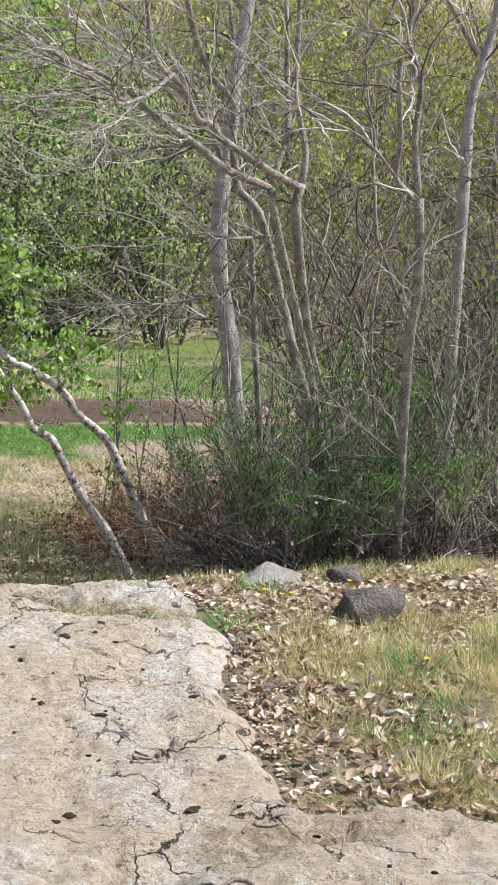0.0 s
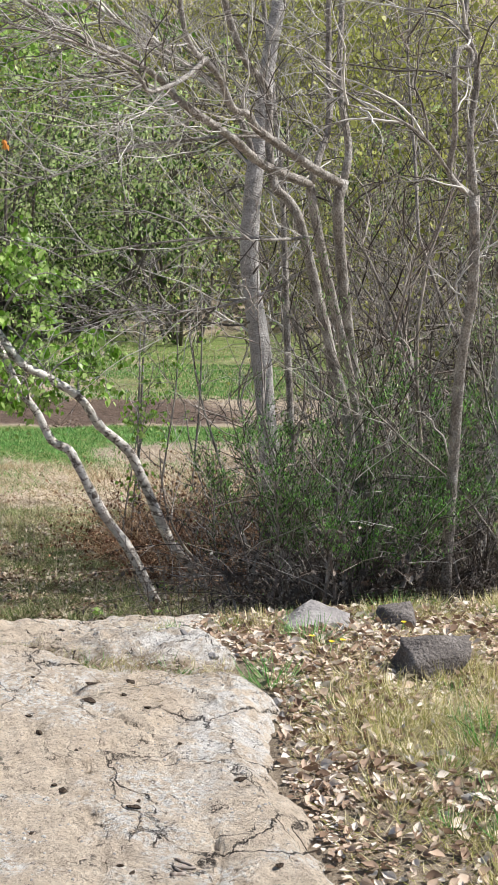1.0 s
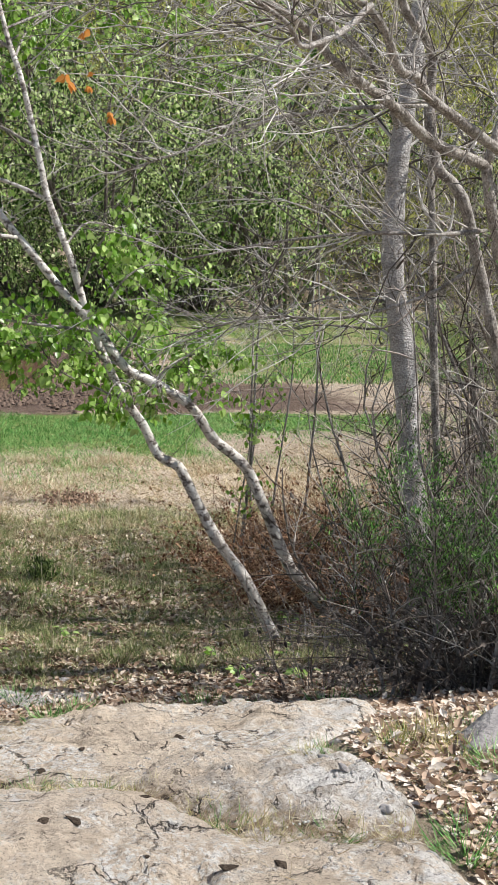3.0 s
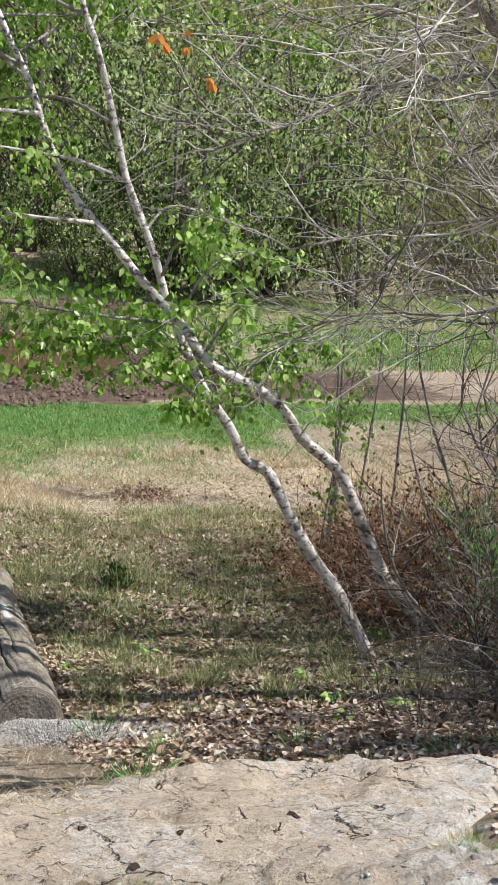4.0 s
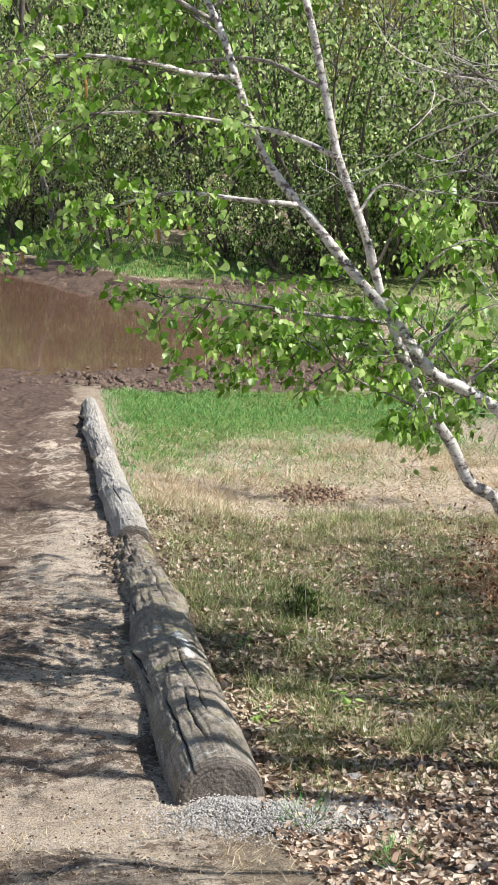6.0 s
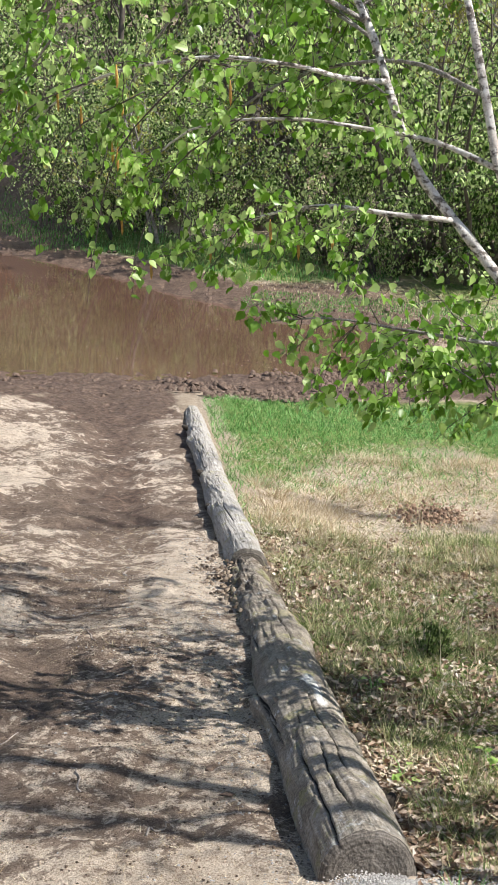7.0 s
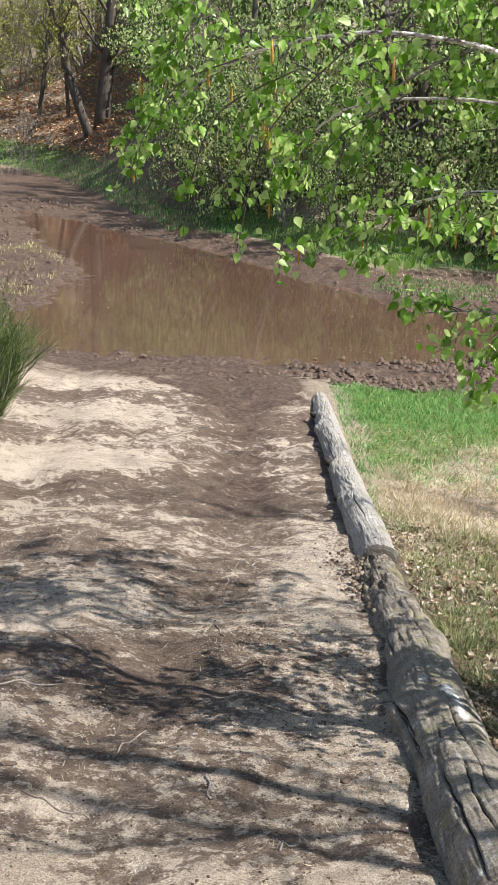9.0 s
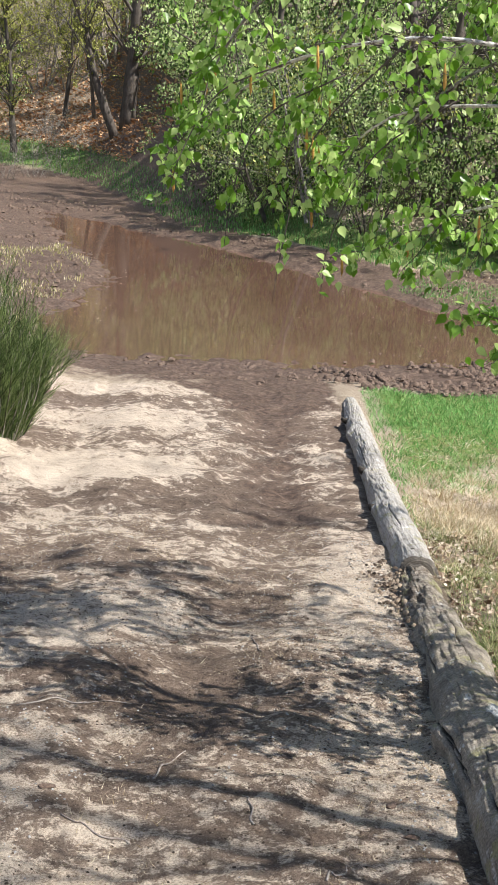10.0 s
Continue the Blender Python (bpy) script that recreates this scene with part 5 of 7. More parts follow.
g.scatter(np.stack([gx, gy, np.full(n, -0.8175)], -1), np.stack([np.cos(fa), np.sin(fa), np.zeros(n)], -1), np.tile([0.0, 0.0, 1.0], (n, 1)), 0.035 * rng.uniform(0.4, 1.4, n), [(0, 0, 0), (0.3, 0.4, 0.05), (0.1, 1, 0), (-0.3, 0.5, 0.05)], [[0, 1, 2, 3]])
tagged(part("floating_flecks", g, M_DEADLEAF, None), "pale leaf flecks floating on muddy water", "dead leaves", kind="stuff")
gx, gy = rng.normal(3.83, 0.17, 420), rng.normal(10.42, 0.16, 420)
bits("mud_clods", gx, gy, 0.026, M_DUG, "brown clods of dug earth in dry grass", "earth", 0.05)
gx, gy = field(20000, -1.4, 1.65, 2.6, 10.5, lambda x, y: (x < log_x(y) - 0.14) & (fbm(x * 2.2, y * 1.6, 313) + rng.uniform(-0.4, 0.4, len(x)) > 0.0))
bits("soil_crumbs", gx, gy, 0.0085, M_CRUMB, "dark and pale soil crumbs on the track", "soil")
gx, gy = field(5200, 0.3, 1.9, -2.6, 1.2, lambda x, y: (x < rock_edge(y)) & (fbm(x * 2.6, y * 2.6, 93) > 0.18))
bits("rock_grit", gx, gy, 0.007, M_PALESTONE, "pale grit in the hollows of the ledge", "gravel")
for q, (x, y) in enumerate([(1.03, 4.24), (0.99, 4.5), (0.3, 5.2), (0.95, 5.6), (-0.3, 4.6), (0.2, 6.4)]):
    ob = new("clod", stone_geo((0.045, 0.03, 0.012), 300 + q).mesh("clod", M_CLOD, True))
    ob.matrix_world = pose(x, y, float(ground_z(x, y)) + 0.006, 0, 0, 40 * q)
    tagged(ob, "dark flattened clod of dung or soil on sand", "clod", "clods on the track")


# ---------------- woody plants ----------------
def shoot(p, way, length, k, droop, wobble, r=rng):
    """A wandering line of k points."""
    out = [np.asarray(p, float)]
    w = np.asarray(way, float) / np.linalg.norm(way)
    seg = length / (k - 1)
    for _ in range(k - 1):
        w = w + r.normal(0, wobble, 3) + np.array([0, 0, droop])
        w /= np.linalg.norm(w)
        out.append(out[-1] + w * seg)
    return np.array(out)


def side_way(line, i, spread, r=rng):
    t = line[min(i + 1, len(line) - 1)] - line[max(i - 1, 0)]
    t = t / (np.linalg.norm(t) + 1e-9)
    v = r.normal(0, 1, 3)
    v -= t * (v @ t)
    v /= np.linalg.norm(v)
    return t * math.cos(spread) + v * math.sin(spread)


def twigs_on(g, line, count, length, rad, bias=(0, 0, 0), droop=0.0, levels=2, wobble=0.16, start=0.2, spread=0.9, tips=None, sub=5):
    """Side twigs along a line, each with its own twigs; tips gathers where leaves may hang."""
    curl = wobble * (0.9 if levels > 2 else 1.0)
    for _ in range(count):
        u = rng.uniform(start, 1.0)
        i = min(int(u * (len(line) - 1)), len(line) - 2)
        p = line[i] + (line[i + 1] - line[i]) * rng.uniform(0, 1)
        ln = length * rng.uniform(0.45, 1.25) * (1.1 - 0.5 * u)
        k = 9 if levels > 2 else 6
        t = shoot(p, side_way(line, i, spread) + np.asarray(bias), ln, k, droop, curl)
        g.tube(t, np.linspace(rad, rad * 0.3, k), 4 if levels > 2 else 3, False)
        if tips is not None:
            tips.append(t)
        if levels > 1:
            twigs_on(g, t, sub, ln * 0.5, rad * 0.55, np.asarray(bias) * 0.6, droop, levels - 1, wobble * 1.15, 0.15, 0.75, tips, max(2, sub - 2))


def limb(parent, name, pts, r0, r1, mat, sides=8, n=4, label=""):
    line = soften(pts, n)
    jit = np.random.default_rng(len(pts) * 7 + int(abs(pts[0][0]) * 100)).normal(0, 1, len(line))
    rad = np.linspace(r0, r1, len(line)) * (1 + 0.05 * jit) * ((0.82 if name == "limb" else 0.84) if mat is M_BARK_GREY else 1.0)
    if name == "limb":      # rounded where it joins
        rad[0] *= 0.8
    g = Geo()
    g.tube(line, rad, sides)
    part(name, g, mat, parent, label)
    return line


def foot(pts):
    """The same stem, led down into the ground."""
    (x0, y0, z0), (x1, y1, z1) = pts[0], pts[1]
    gz = float(surface_z(x0, y0))
    if z0 > gz - 0.05:
        k = (z0 - gz + 0.08) / max(z1 - z0, 0.1)
        pts = [(x0 + (x0 - x1) * k, y0 + (y0 - y1) * k, gz - 0.08)] + list(pts)
    return pts


LEFT = (-0.5, 0.15, 0.05)

# grey forked tree leaning over the ledge
fork = thing("alder_tree", (3.55, 1.9, float(ground_z(3.55, 1.9))), "bare grey tree with several forked stems behind the ledge", "tree")
lines = []
lines.append(limb(fork, "stem", foot([(3.53, 1.9, 0.98), (3.38, 1.9, 1.6), (3.29, 1.9, 1.85), (3.19, 1.9, 2.14), (3.11, 1.9, 2.36), (3.0, 1.85, 2.58), (2.93, 1.85, 2.67), (2.86, 1.85, 2.73), (2.84, 1.9, 2.93), (2.83, 1.9, 3.12), (2.73, 1.8, 3.19), (2.58, 1.7, 3.28), (2.40, 1.6, 3.6), (2.3, 1.5, 4.2)]), 0.035, 0.016, M_BARK_GREY))
lines.append(limb(fork, "stem", foot([(3.48, 1.8, 1.01), (3.32, 1.7, 1.64), (3.0, 1.55, 2.35), (2.89, 1.5, 2.61), (2.86, 1.5, 2.73)]), 0.030, 0.022, M_BARK_GREY))
lines.append(limb(fork, "limb", [(2.86, 1.5, 2.73), (2.55, 1.35, 2.79), (2.32, 1.2, 2.88), (2.14, 1.1, 2.94), (1.99, 1.0, 2.99), (1.88, 0.9, 3.04), (1.72, 0.8, 3.09), (1.45, 0.65, 3.14), (1.1, 0.5, 3.25)], 0.027, 0.008, M_BARK_GREY))
lines.append(limb(fork, "limb", [(2.86, 1.5, 2.73), (2.89, 1.5, 2.84), (2.96, 1.55, 3.02), (2.96, 1.6, 3.3), (2.94, 1.6, 3.54), (2.9, 1.7, 4.2), (2.7, 1.8, 5.0)], 0.022, 0.009, M_BARK_GREY))
lines.append(limb(fork, "stem", foot([(3.59, 1.9, 0.98), (3.41, 1.8, 1.64), (3.27, 1.7, 1.9), (3.14, 1.6, 2.21), (3.01, 1.5, 2.62), (3.03, 1.5, 2.76)]), 0.035, 0.028, M_BARK_GREY))
lines.append(limb(fork, "limb", [(3.03, 1.5, 2.74), (2.83, 1.4, 2.79), (2.59, 1.25, 2.86), (2.41, 1.15, 2.92), (2.34, 1.1, 2.97), (2.25, 1.05, 2.98), (2.17, 1.0, 3.07), (2.1, 0.95, 3.12), (1.97, 0.85, 3.17), (1.90, 0.8, 3.30), (1.8, 0.7, 3.7)], 0.026, 0.01, M_BARK_GREY))
lines.append(limb(fork, "limb", [(3.03, 1.5, 2.76), (3.04, 1.5, 2.91), (2.98, 1.5, 3.13), (2.96, 1.5, 3.35), (2.97, 1.5, 3.9), (3.1, 1.4, 4.8)], 0.024, 0.01, M_BARK_GREY))
lines.append(limb(fork, "limb", [(2.06, 0.9, 3.14), (1.89, 0.7, 3.04), (1.78, 0.6, 2.99), (1.67, 0.5, 2.96), (1.6, 0.45, 3.01), (1.4, 0.35, 3.06), (1.1, 0.3, 3.1)], 0.013, 0.005, M_BARK_GREY))
lines.append(limb(fork, "limb", [(2.95, 1.6, 2.50), (2.7, 1.5, 2.48), (2.4, 1.5, 2.47), (2.1, 1.6, 2.42), (1.8, 1.7, 2.34)], 0.011, 0.004, M_BARK_GREY))
lines.append(limb(fork, "limb", [(2.84, 1.9, 2.95), (2.55, 1.9, 2.92), (2.2, 1.95, 2.85), (1.9, 2.0, 2.72), (1.65, 2.05, 2.62)], 0.012, 0.004, M_BARK_GREY))
lines.append(limb(fork, "limb", [(3.11, 1.9, 2.36), (2.9, 1.95, 2.22), (2.6, 2.05, 2.12), (2.3, 2.2, 2.10), (2.0, 2.3, 2.0)], 0.012, 0.004, M_BARK_GREY))
tw = Geo()
for i, ln in enumerate(lines):
    if i in (1, 4):
        continue
    twigs_on(tw, ln, 21 if i in (2, 5, 7, 8, 9, 10) else 15, 0.82, 0.0032, LEFT, 0.015, 3, 0.22, 0.22, 1.0, None, 6)
part("twig_mass", tw, M_TWIG, fork, "pale bare twigs", "stuff")

# straight grey trunk behind it
trunk_tree = thing("grey_tree", (3.8, 3.2, float(ground_z(3.8, 3.2))), "tall straight grey-barked tree, bare, among shrubs", "tree")
ln = limb(trunk_tree, "trunk", foot([(3.79, 3.2, 0.54), (3.66, 3.2, 1.04), (3.53, 3.2, 1.8), (3.42, 3.2, 2.3), (3.41, 3.2, 2.73), (3.44, 3.2, 3.15), (3.46, 3.2, 3.48), (3.51, 3.2, 3.9), (3.6, 3.2, 5.2), (3.7, 3.1, 7.0)]), 0.070, 0.03, M_BARK_PALE, 14)
tw = Geo()
l2 = limb(trunk_tree, "stem", foot([(3.9, 3.3, 0.56), (3.86, 3.3, 1.02), (3.76, 3.3, 1.79), (3.69, 3.3, 2.42), (3.65, 3.3, 2.74), (3.61, 3.3, 2.97), (3.5, 3.4, 3.8), (3.3, 3.5, 4.8)]), 0.032, 0.012, M_BARK_GREY)
l3 = limb(trunk_tree, "limb", [(3.41, 3.2, 2.9), (3.25, 3.1, 3.12), (3.0, 3.0, 3.3), (2.6, 2.9, 3.45), (2.2, 2.8, 3.6)], 0.024, 0.008, M_BARK_GREY)
l4 = limb(trunk_tree, "limb", [(3.5, 3.2, 3.8), (3.0, 3.4, 4.4), (2.3, 3.6, 5.0), (1.7, 3.8, 5.3)], 0.022, 0.008, M_BARK_GREY)
l5 = limb(trunk_tree, "limb", [(3.6, 3.2, 4.8), (4.2, 3.4, 5.4), (4.8, 3.7, 6.0)], 0.02, 0.008, M_BARK_GREY)
for q, c in ((ln, 26), (l2, 16), (l3, 14), (l4, 18), (l5, 12)):
    twigs_on(tw, q, c, 1.0, 0.008, (-0.35, 0, 0.1), 0.0, 3, 0.26, 0.3, 0.95, None, 5)
part("twig_mass", tw, M_TWIG, trunk_tree, "pale bare twigs", "stuff")

# hooked tree
hook = thing("hooked_tree", (3.7, 1.35, float(ground_z(3.7, 1.35))), "slim bare grey tree with a hooked limb", "tree")
q1 = limb(hook, "trunk", foot([(3.63, 1.3, 1.01), (3.50, 1.15, 1.91), (3.46, 1.05, 2.33), (3.39, 1.0, 2.72)]), 0.034, 0.027, M_BARK_GREY)
q2 = limb(hook, "limb", [(3.39, 1.0, 2.72), (3.30, 1.0, 2.76), (3.25, 1.0, 2.82), (3.23, 0.95, 2.97), (3.17, 0.9, 3.18), (3.17, 0.9, 3.28), (3.22, 0.9, 3.31), (3.25, 0.9, 3.27), (3.22, 0.9, 3.22)], 0.018, 0.012, M_BARK_GREY)
q3 = limb(hook, "limb", [(3.39, 1.0, 2.72), (3.34, 1.0, 2.98), (3.35, 1.0, 3.24), (3.27, 1.0, 3.41), (3.27, 1.0, 3.61), (3.3, 1.0, 4.4), (3.4, 0.9, 5.2)], 0.022, 0.01, M_BARK_GREY)
q4 = limb(hook, "limb", [(3.26, 1.0, 2.80), (3.05, 0.9, 2.93), (2.85, 0.85, 3.0), (2.6, 0.8, 3.02)], 0.010, 0.004, M_BARK_GREY)
tw = Geo()
for q, c in ((q1, 8), (q2, 6), (q3, 18), (q4, 8)):
    twigs_on(tw, q, c, 0.7, 0.0055, (-0.2, 0, 0.1), 0.0, 3, 0.28, 0.25, 0.95, None, 5)
part("twig_mass", tw, M_TWIG, hook, "pale bare twigs", "stuff")

# pale trunk further along
pale = thing("pale_tree", (4.4, 2.2, float(ground_z(4.4, 2.2))), "straight pale-barked young tree, bare", "tree")
w1 = limb(pale, "trunk", foot([(4.47, 2.2, 0.84), (4.53, 2.2, 1.29), (4.51, 2.2, 1.8), (4.5, 2.2, 2.47), (4.49, 2.2, 2.96), (4.49, 2.2, 3.34), (4.59, 2.2, 3.73), (4.66, 2.2, 4.3), (4.8, 2.2, 6.0), (4.7, 2.3, 7.5)]), 0.045, 0.02, M_BARK_PALE, 10)
w2 = limb(pale, "limb", [(4.5, 2.2, 3.6), (4.0, 2.5, 4.5), (3.4, 2.8, 5.3), (2.8, 3.0, 5.8)], 0.02, 0.008, M_BARK_GREY)
w3 = limb(pale, "limb", [(4.7, 2.2, 5.0), (4.3, 2.8, 5.8), (3.8, 3.5, 6.5)], 0.02, 0.008, M_BARK_GREY)
tw = Geo()
for q, c in ((w1, 26), (w2, 20), (w3, 16)):
    twigs_on(tw, q, c, 0.95, 0.007, (-0.2, 0, 0.1), 0.0, 3, 0.26, 0.25, 0.95, None, 5)
part("twig_mass", tw, M_TWIG, pale, "pale bare twigs", "stuff")

# ---------------- birch ----------------
birch = thing("birch_tree", (3.5, 4.4, float(ground_z(3.5, 4.4))), "leaning twin-stemmed white birch in fresh green leaf", "tree")
bA = limb(birch, "trunk", foot([(3.34, 4.2, 0.09), (3.19, 4.25, 0.38), (3.01, 4.31, 0.63), (2.85, 4.38, 0.93), (2.79, 4.4, 1.03), (2.68, 4.42, 1.09), (2.59, 4.46, 1.26), (2.48, 4.5, 1.41), (2.41, 4.55, 1.56), (2.30, 4.65, 1.84), (2.21, 4.73, 2.15), (2.09, 4.81, 2.47), (2.05, 4.86, 2.66), (1.96, 5.0, 3.12), (1.88, 5.1, 3.4), (1.7, 5.3, 4.2), (1.5, 5.5, 5.2)]), 0.036, 0.012, M_BIRCH, 14)
bB = limb(birch, "trunk", foot([(3.86, 4.5, 0.06), (3.68, 4.51, 0.26), (3.57, 4.51, 0.39), (3.38, 4.52, 0.77), (3.28, 4.53, 0.96), (3.18, 4.53, 1.06), (3.04, 4.54, 1.17), (2.89, 4.54, 1.36), (2.64, 4.55, 1.5), (2.5, 4.55, 1.57), (2.35, 4.62, 1.77), (2.16, 4.71, 1.98), (1.99, 4.84, 2.2), (1.82, 4.98, 2.42), (1.74, 5.11, 2.64), (1.65, 5.27, 2.97), (1.51, 5.4, 3.3), (1.2, 5.6, 4.1), (0.9, 5.8, 4.8)]), 0.040, 0.013, M_BIRCH, 14)
boughs = [
    [(1.73, 5.2, 2.77), (1.48, 5.1, 2.8), (1.25, 5.0, 2.83), (0.9, 5.1, 2.84), (0.5, 5.5, 2.74), (0.2, 5.8, 2.5), (0.05, 5.95, 2.22)],
    [(2.17, 4.95, 2.44), (1.89, 5.0, 2.56), (1.59, 5.0, 2.6), (1.25, 5.1, 2.62), (0.9, 5.4, 2.55), (0.65, 5.8, 2.25)],
    [(1.95, 4.9, 2.24), (1.66, 4.85, 2.27), (1.40, 5.0, 2.28), (1.15, 5.3, 2.18), (0.95, 5.6, 2.0)],
    [(2.29, 4.55, 1.78), (1.98, 4.6, 1.80), (1.73, 4.7, 1.82), (1.45, 4.9, 1.83), (1.2, 5.2, 1.76)],
    [(2.45, 4.55, 1.62), (2.2, 4.8, 1.66), (1.9, 5.1, 1.68), (1.7, 5.3, 1.60)],
    [(1.6, 5.3, 3.02), (1.2, 5.3, 3.2), (0.75, 5.4, 3.15), (0.4, 5.6, 3.0), (0.2, 5.8, 2.7), (0.15, 5.9, 2.45)],
    [(1.45, 5.4, 3.4), (0.95, 5.6, 3.5), (0.5, 5.8, 3.35), (0.25, 6.0, 3.0), (0.2, 6.1, 2.75)],
    [(1.9, 5.1, 3.3), (1.5, 5.6, 3.5), (1.0, 6.1, 3.2), (0.7, 6.4, 2.7), (0.6, 6.5, 2.3)],
    [(2.03, 4.95, 2.75), (1.8, 5.4, 2.9), (1.4, 5.9, 2.8), (1.1, 6.2, 2.5), (1.0, 6.3, 2.1)],
    [(2.2, 4.75, 2.2), (2.4, 5.1, 2.35), (2.7, 5.4, 2.3), (2.95, 5.6, 2.1)],
    [(2.51, 4.4, 1.36), (2.75, 4.6, 1.55), (3.0, 4.8, 1.62), (3.3, 5.0, 1.58)],
    [(2.72, 4.52, 1.45), (2.6, 4.9, 1.7), (2.45, 5.2, 1.85), (2.3, 5.5, 1.9)],
    [(1.5, 5.5, 4.3), (0.8, 5.7, 4.3), (0.4, 6.0, 3.9), (0.25, 6.2, 3.4)],
    [(1.6, 5.4, 4.7), (2.1, 5.9, 5.0), (2.6, 6.3, 4.8)],
    [(1.3, 5.6, 4.0), (0.9, 6.4, 4.2), (0.5, 7.1, 3.9)],
    [(2.45, 4.55, 1.64), (2.60, 4.5, 1.85), (2.76, 4.5, 1.92), (2.95, 4.5, 1.82), (3.10, 4.5, 1.65)],
    [(2.30, 4.5, 1.80), (2.42, 4.45, 2.05), (2.60, 4.45, 2.16), (2.78, 4.45, 2.10)],
    [(2.51, 4.4, 1.35), (2.45, 4.3, 1.50), (2.35, 4.25, 1.52), (2.28, 4.2, 1.42)],
    [(2.25, 4.65, 2.02), (2.30, 4.5, 2.25), (2.40, 4.4, 2.36), (2.52, 4.4, 2.30)],
]
for q in range(26):
    src = bB if q % 2 else bA
    k = rng.integers(int(len(src) * (0.78 if q < 10 else 0.86)), len(src) - 1)
    a = rng.uniform(0.25, 1.05) * math.pi if q < 10 else rng.uniform(0.02, 0.5) * math.pi
    ln = rng.uniform(1.0, 2.0) if q < 10 else rng.uniform(1.6, 3.0)
    boughs.append([tuple(src[k]), *[tuple(c) for c in shoot(src[k], (math.cos(a), math.sin(a), 0.5), ln, 5, -0.12, 0.08)[1:]]])
for q in range(6):
    src = bA if q % 2 else bB
    k = rng.integers(int(len(src) * 0.42), int(len(src) * 0.66))
    a = rng.uniform(0.35, 1.1) * math.pi
    boughs.append([tuple(src[k]), *[tuple(c) for c in shoot(src[k], (math.cos(a), math.sin(a), 0.45), rng.uniform(0.5, 0.95), 5, -0.05, 0.10)[1:]]])
FINE = len(boughs)
boughs += [
    [(1.1, 5.1, 2.63), (0.85, 5.4, 2.40), (0.72, 5.55, 2.05), (0.70, 5.6, 1.78)],
    [(0.9, 5.1, 2.84), (0.6, 5.4, 2.45), (0.52, 5.55, 2.0), (0.50, 5.6, 1.76)],
    [(0.5, 5.5, 2.74), (0.22, 5.6, 2.6), (0.08, 5.6, 2.35), (0.03, 5.6, 2.15)],
    [(0.7, 5.4, 2.70), (0.40, 5.6, 2.5), (0.30, 5.6, 2.2), (0.28, 5.6, 1.98)],
]
tw, tips = Geo(), []
stems = np.vstack([bA, bB])
for i, b in enumerate(boughs):
    if i < FINE:        # each bough springs from the stem itself
        b[0] = tuple(stems[np.argmin(np.linalg.norm(stems - np.asarray(b[0]), axis=1))])
    if i >= FINE:       # long hanging sprays
        bl = limb(birch, "bough", b, 0.004, 0.0015, M_BARK_DARK, 5)
        tips.append(bl[len(bl) // 2:])
        twigs_on(tw, bl, 4, 0.13, 0.0018, (0, 0, -0.4), -0.06, 1, 0.18, 0.35, 0.8, tips, 2)
        continue
    bl = limb(birch, "bough", b, 0.014 if i < 9 else 0.010, 0.003, M_BIRCH if i < 3 else M_BARK_GREY, 6)
    tips.append(bl[len(bl) // 2:])
    twigs_on(tw, bl, 17 if i < 9 else 12 if i < 15 or i > 18 else 7, 0.40 if i < 15 or i > 18 else 0.26, 0.0030, (-0.12, 0.05, -0.25), -0.06, 2, 0.18, 0.2, 0.95, tips, 4)
part("twig_mass", tw, M_BARK_DARK, birch, "thin dark twigs", "stuff")


def leaf_places(tips, per, jitter=0.03):
    p, d = [], []
    for t in tips:
        for _ in range(per):
            u = rng.uniform(0.1, 1) * (len(t) - 1)
            i = min(int(u), len(t) - 2)
            p.append(t[i] + (t[i + 1] - t[i]) * (u - i) + rng.normal(0, jitter, 3) * (1, 1, 0.5))
            d.append((rng.normal(0, 0.55), rng.normal(0, 0.55), -0.8 + rng.normal(0, 0.35)))
    return np.array(p), np.array(d)


BIRCH_V = [(0, 0, 0), (-0.30, 0.16, 0.05), (0.30, 0.16, 0.05), (0, 0.34, -0.02), (-0.36, 0.42, 0.06), (0.36, 0.42, 0.06), (-0.17, 0.72, 0.02), (0.17, 0.72, 0.02), (0, 1.0, -0.05), (0, 0.66, -0.03)]
BIRCH_F = [[0, 3, 4, 1], [0, 2, 5, 3], [3, 9, 6, 4], [3, 5, 7, 9], [9, 8, 6], [9, 7, 8]]
lp, ld = leaf_places(tips, 5)
order = np.argsort(lp[:, 1] + 2.0 * np.abs(lp[:, 2] - 1.9))   # lowest and nearest sprays first
near, rest = order[:280], order[280:]
g = Geo()
nn = 0.75 * rng.normal(0, 1, (len(rest), 3)) + np.array([0.55, -0.6, 0.5])
g.scatter(lp[rest], ld[rest], nn, 0.048 * rng.uniform(0.55, 1.25, len(rest)), BIRCH_V, BIRCH_F)
part("foliage", g, M_LEAF, birch, "fresh green leaves", "stuff")
one = Geo()
one.v.append(np.array(BIRCH_V))
one.n = len(BIRCH_V)
one.f = [list(f) for f in BIRCH_F]
leaf_mesh = one.mesh("leaf", M_LEAF_OBJ)
for i in near:
    ob = new("leaf", leaf_mesh)
    a = Vector(ld[i]).normalized()
    side = a.cross(Vector(rng.normal(0, 1, 3)) + Vector((0.5, -0.5, 0.6))).normalized()
    up = side.cross(a)
    m = Matrix((side, a, up)).transposed().to_4x4()
    m.translation = lp[i]
    ob.parent = birch
    ob.matrix_parent_inverse = Matrix.Translation(birch.location).inverted()
    ob.matrix_basis = m @ Matrix.Scale(0.054 * rng.uniform(0.6, 1.2), 4)
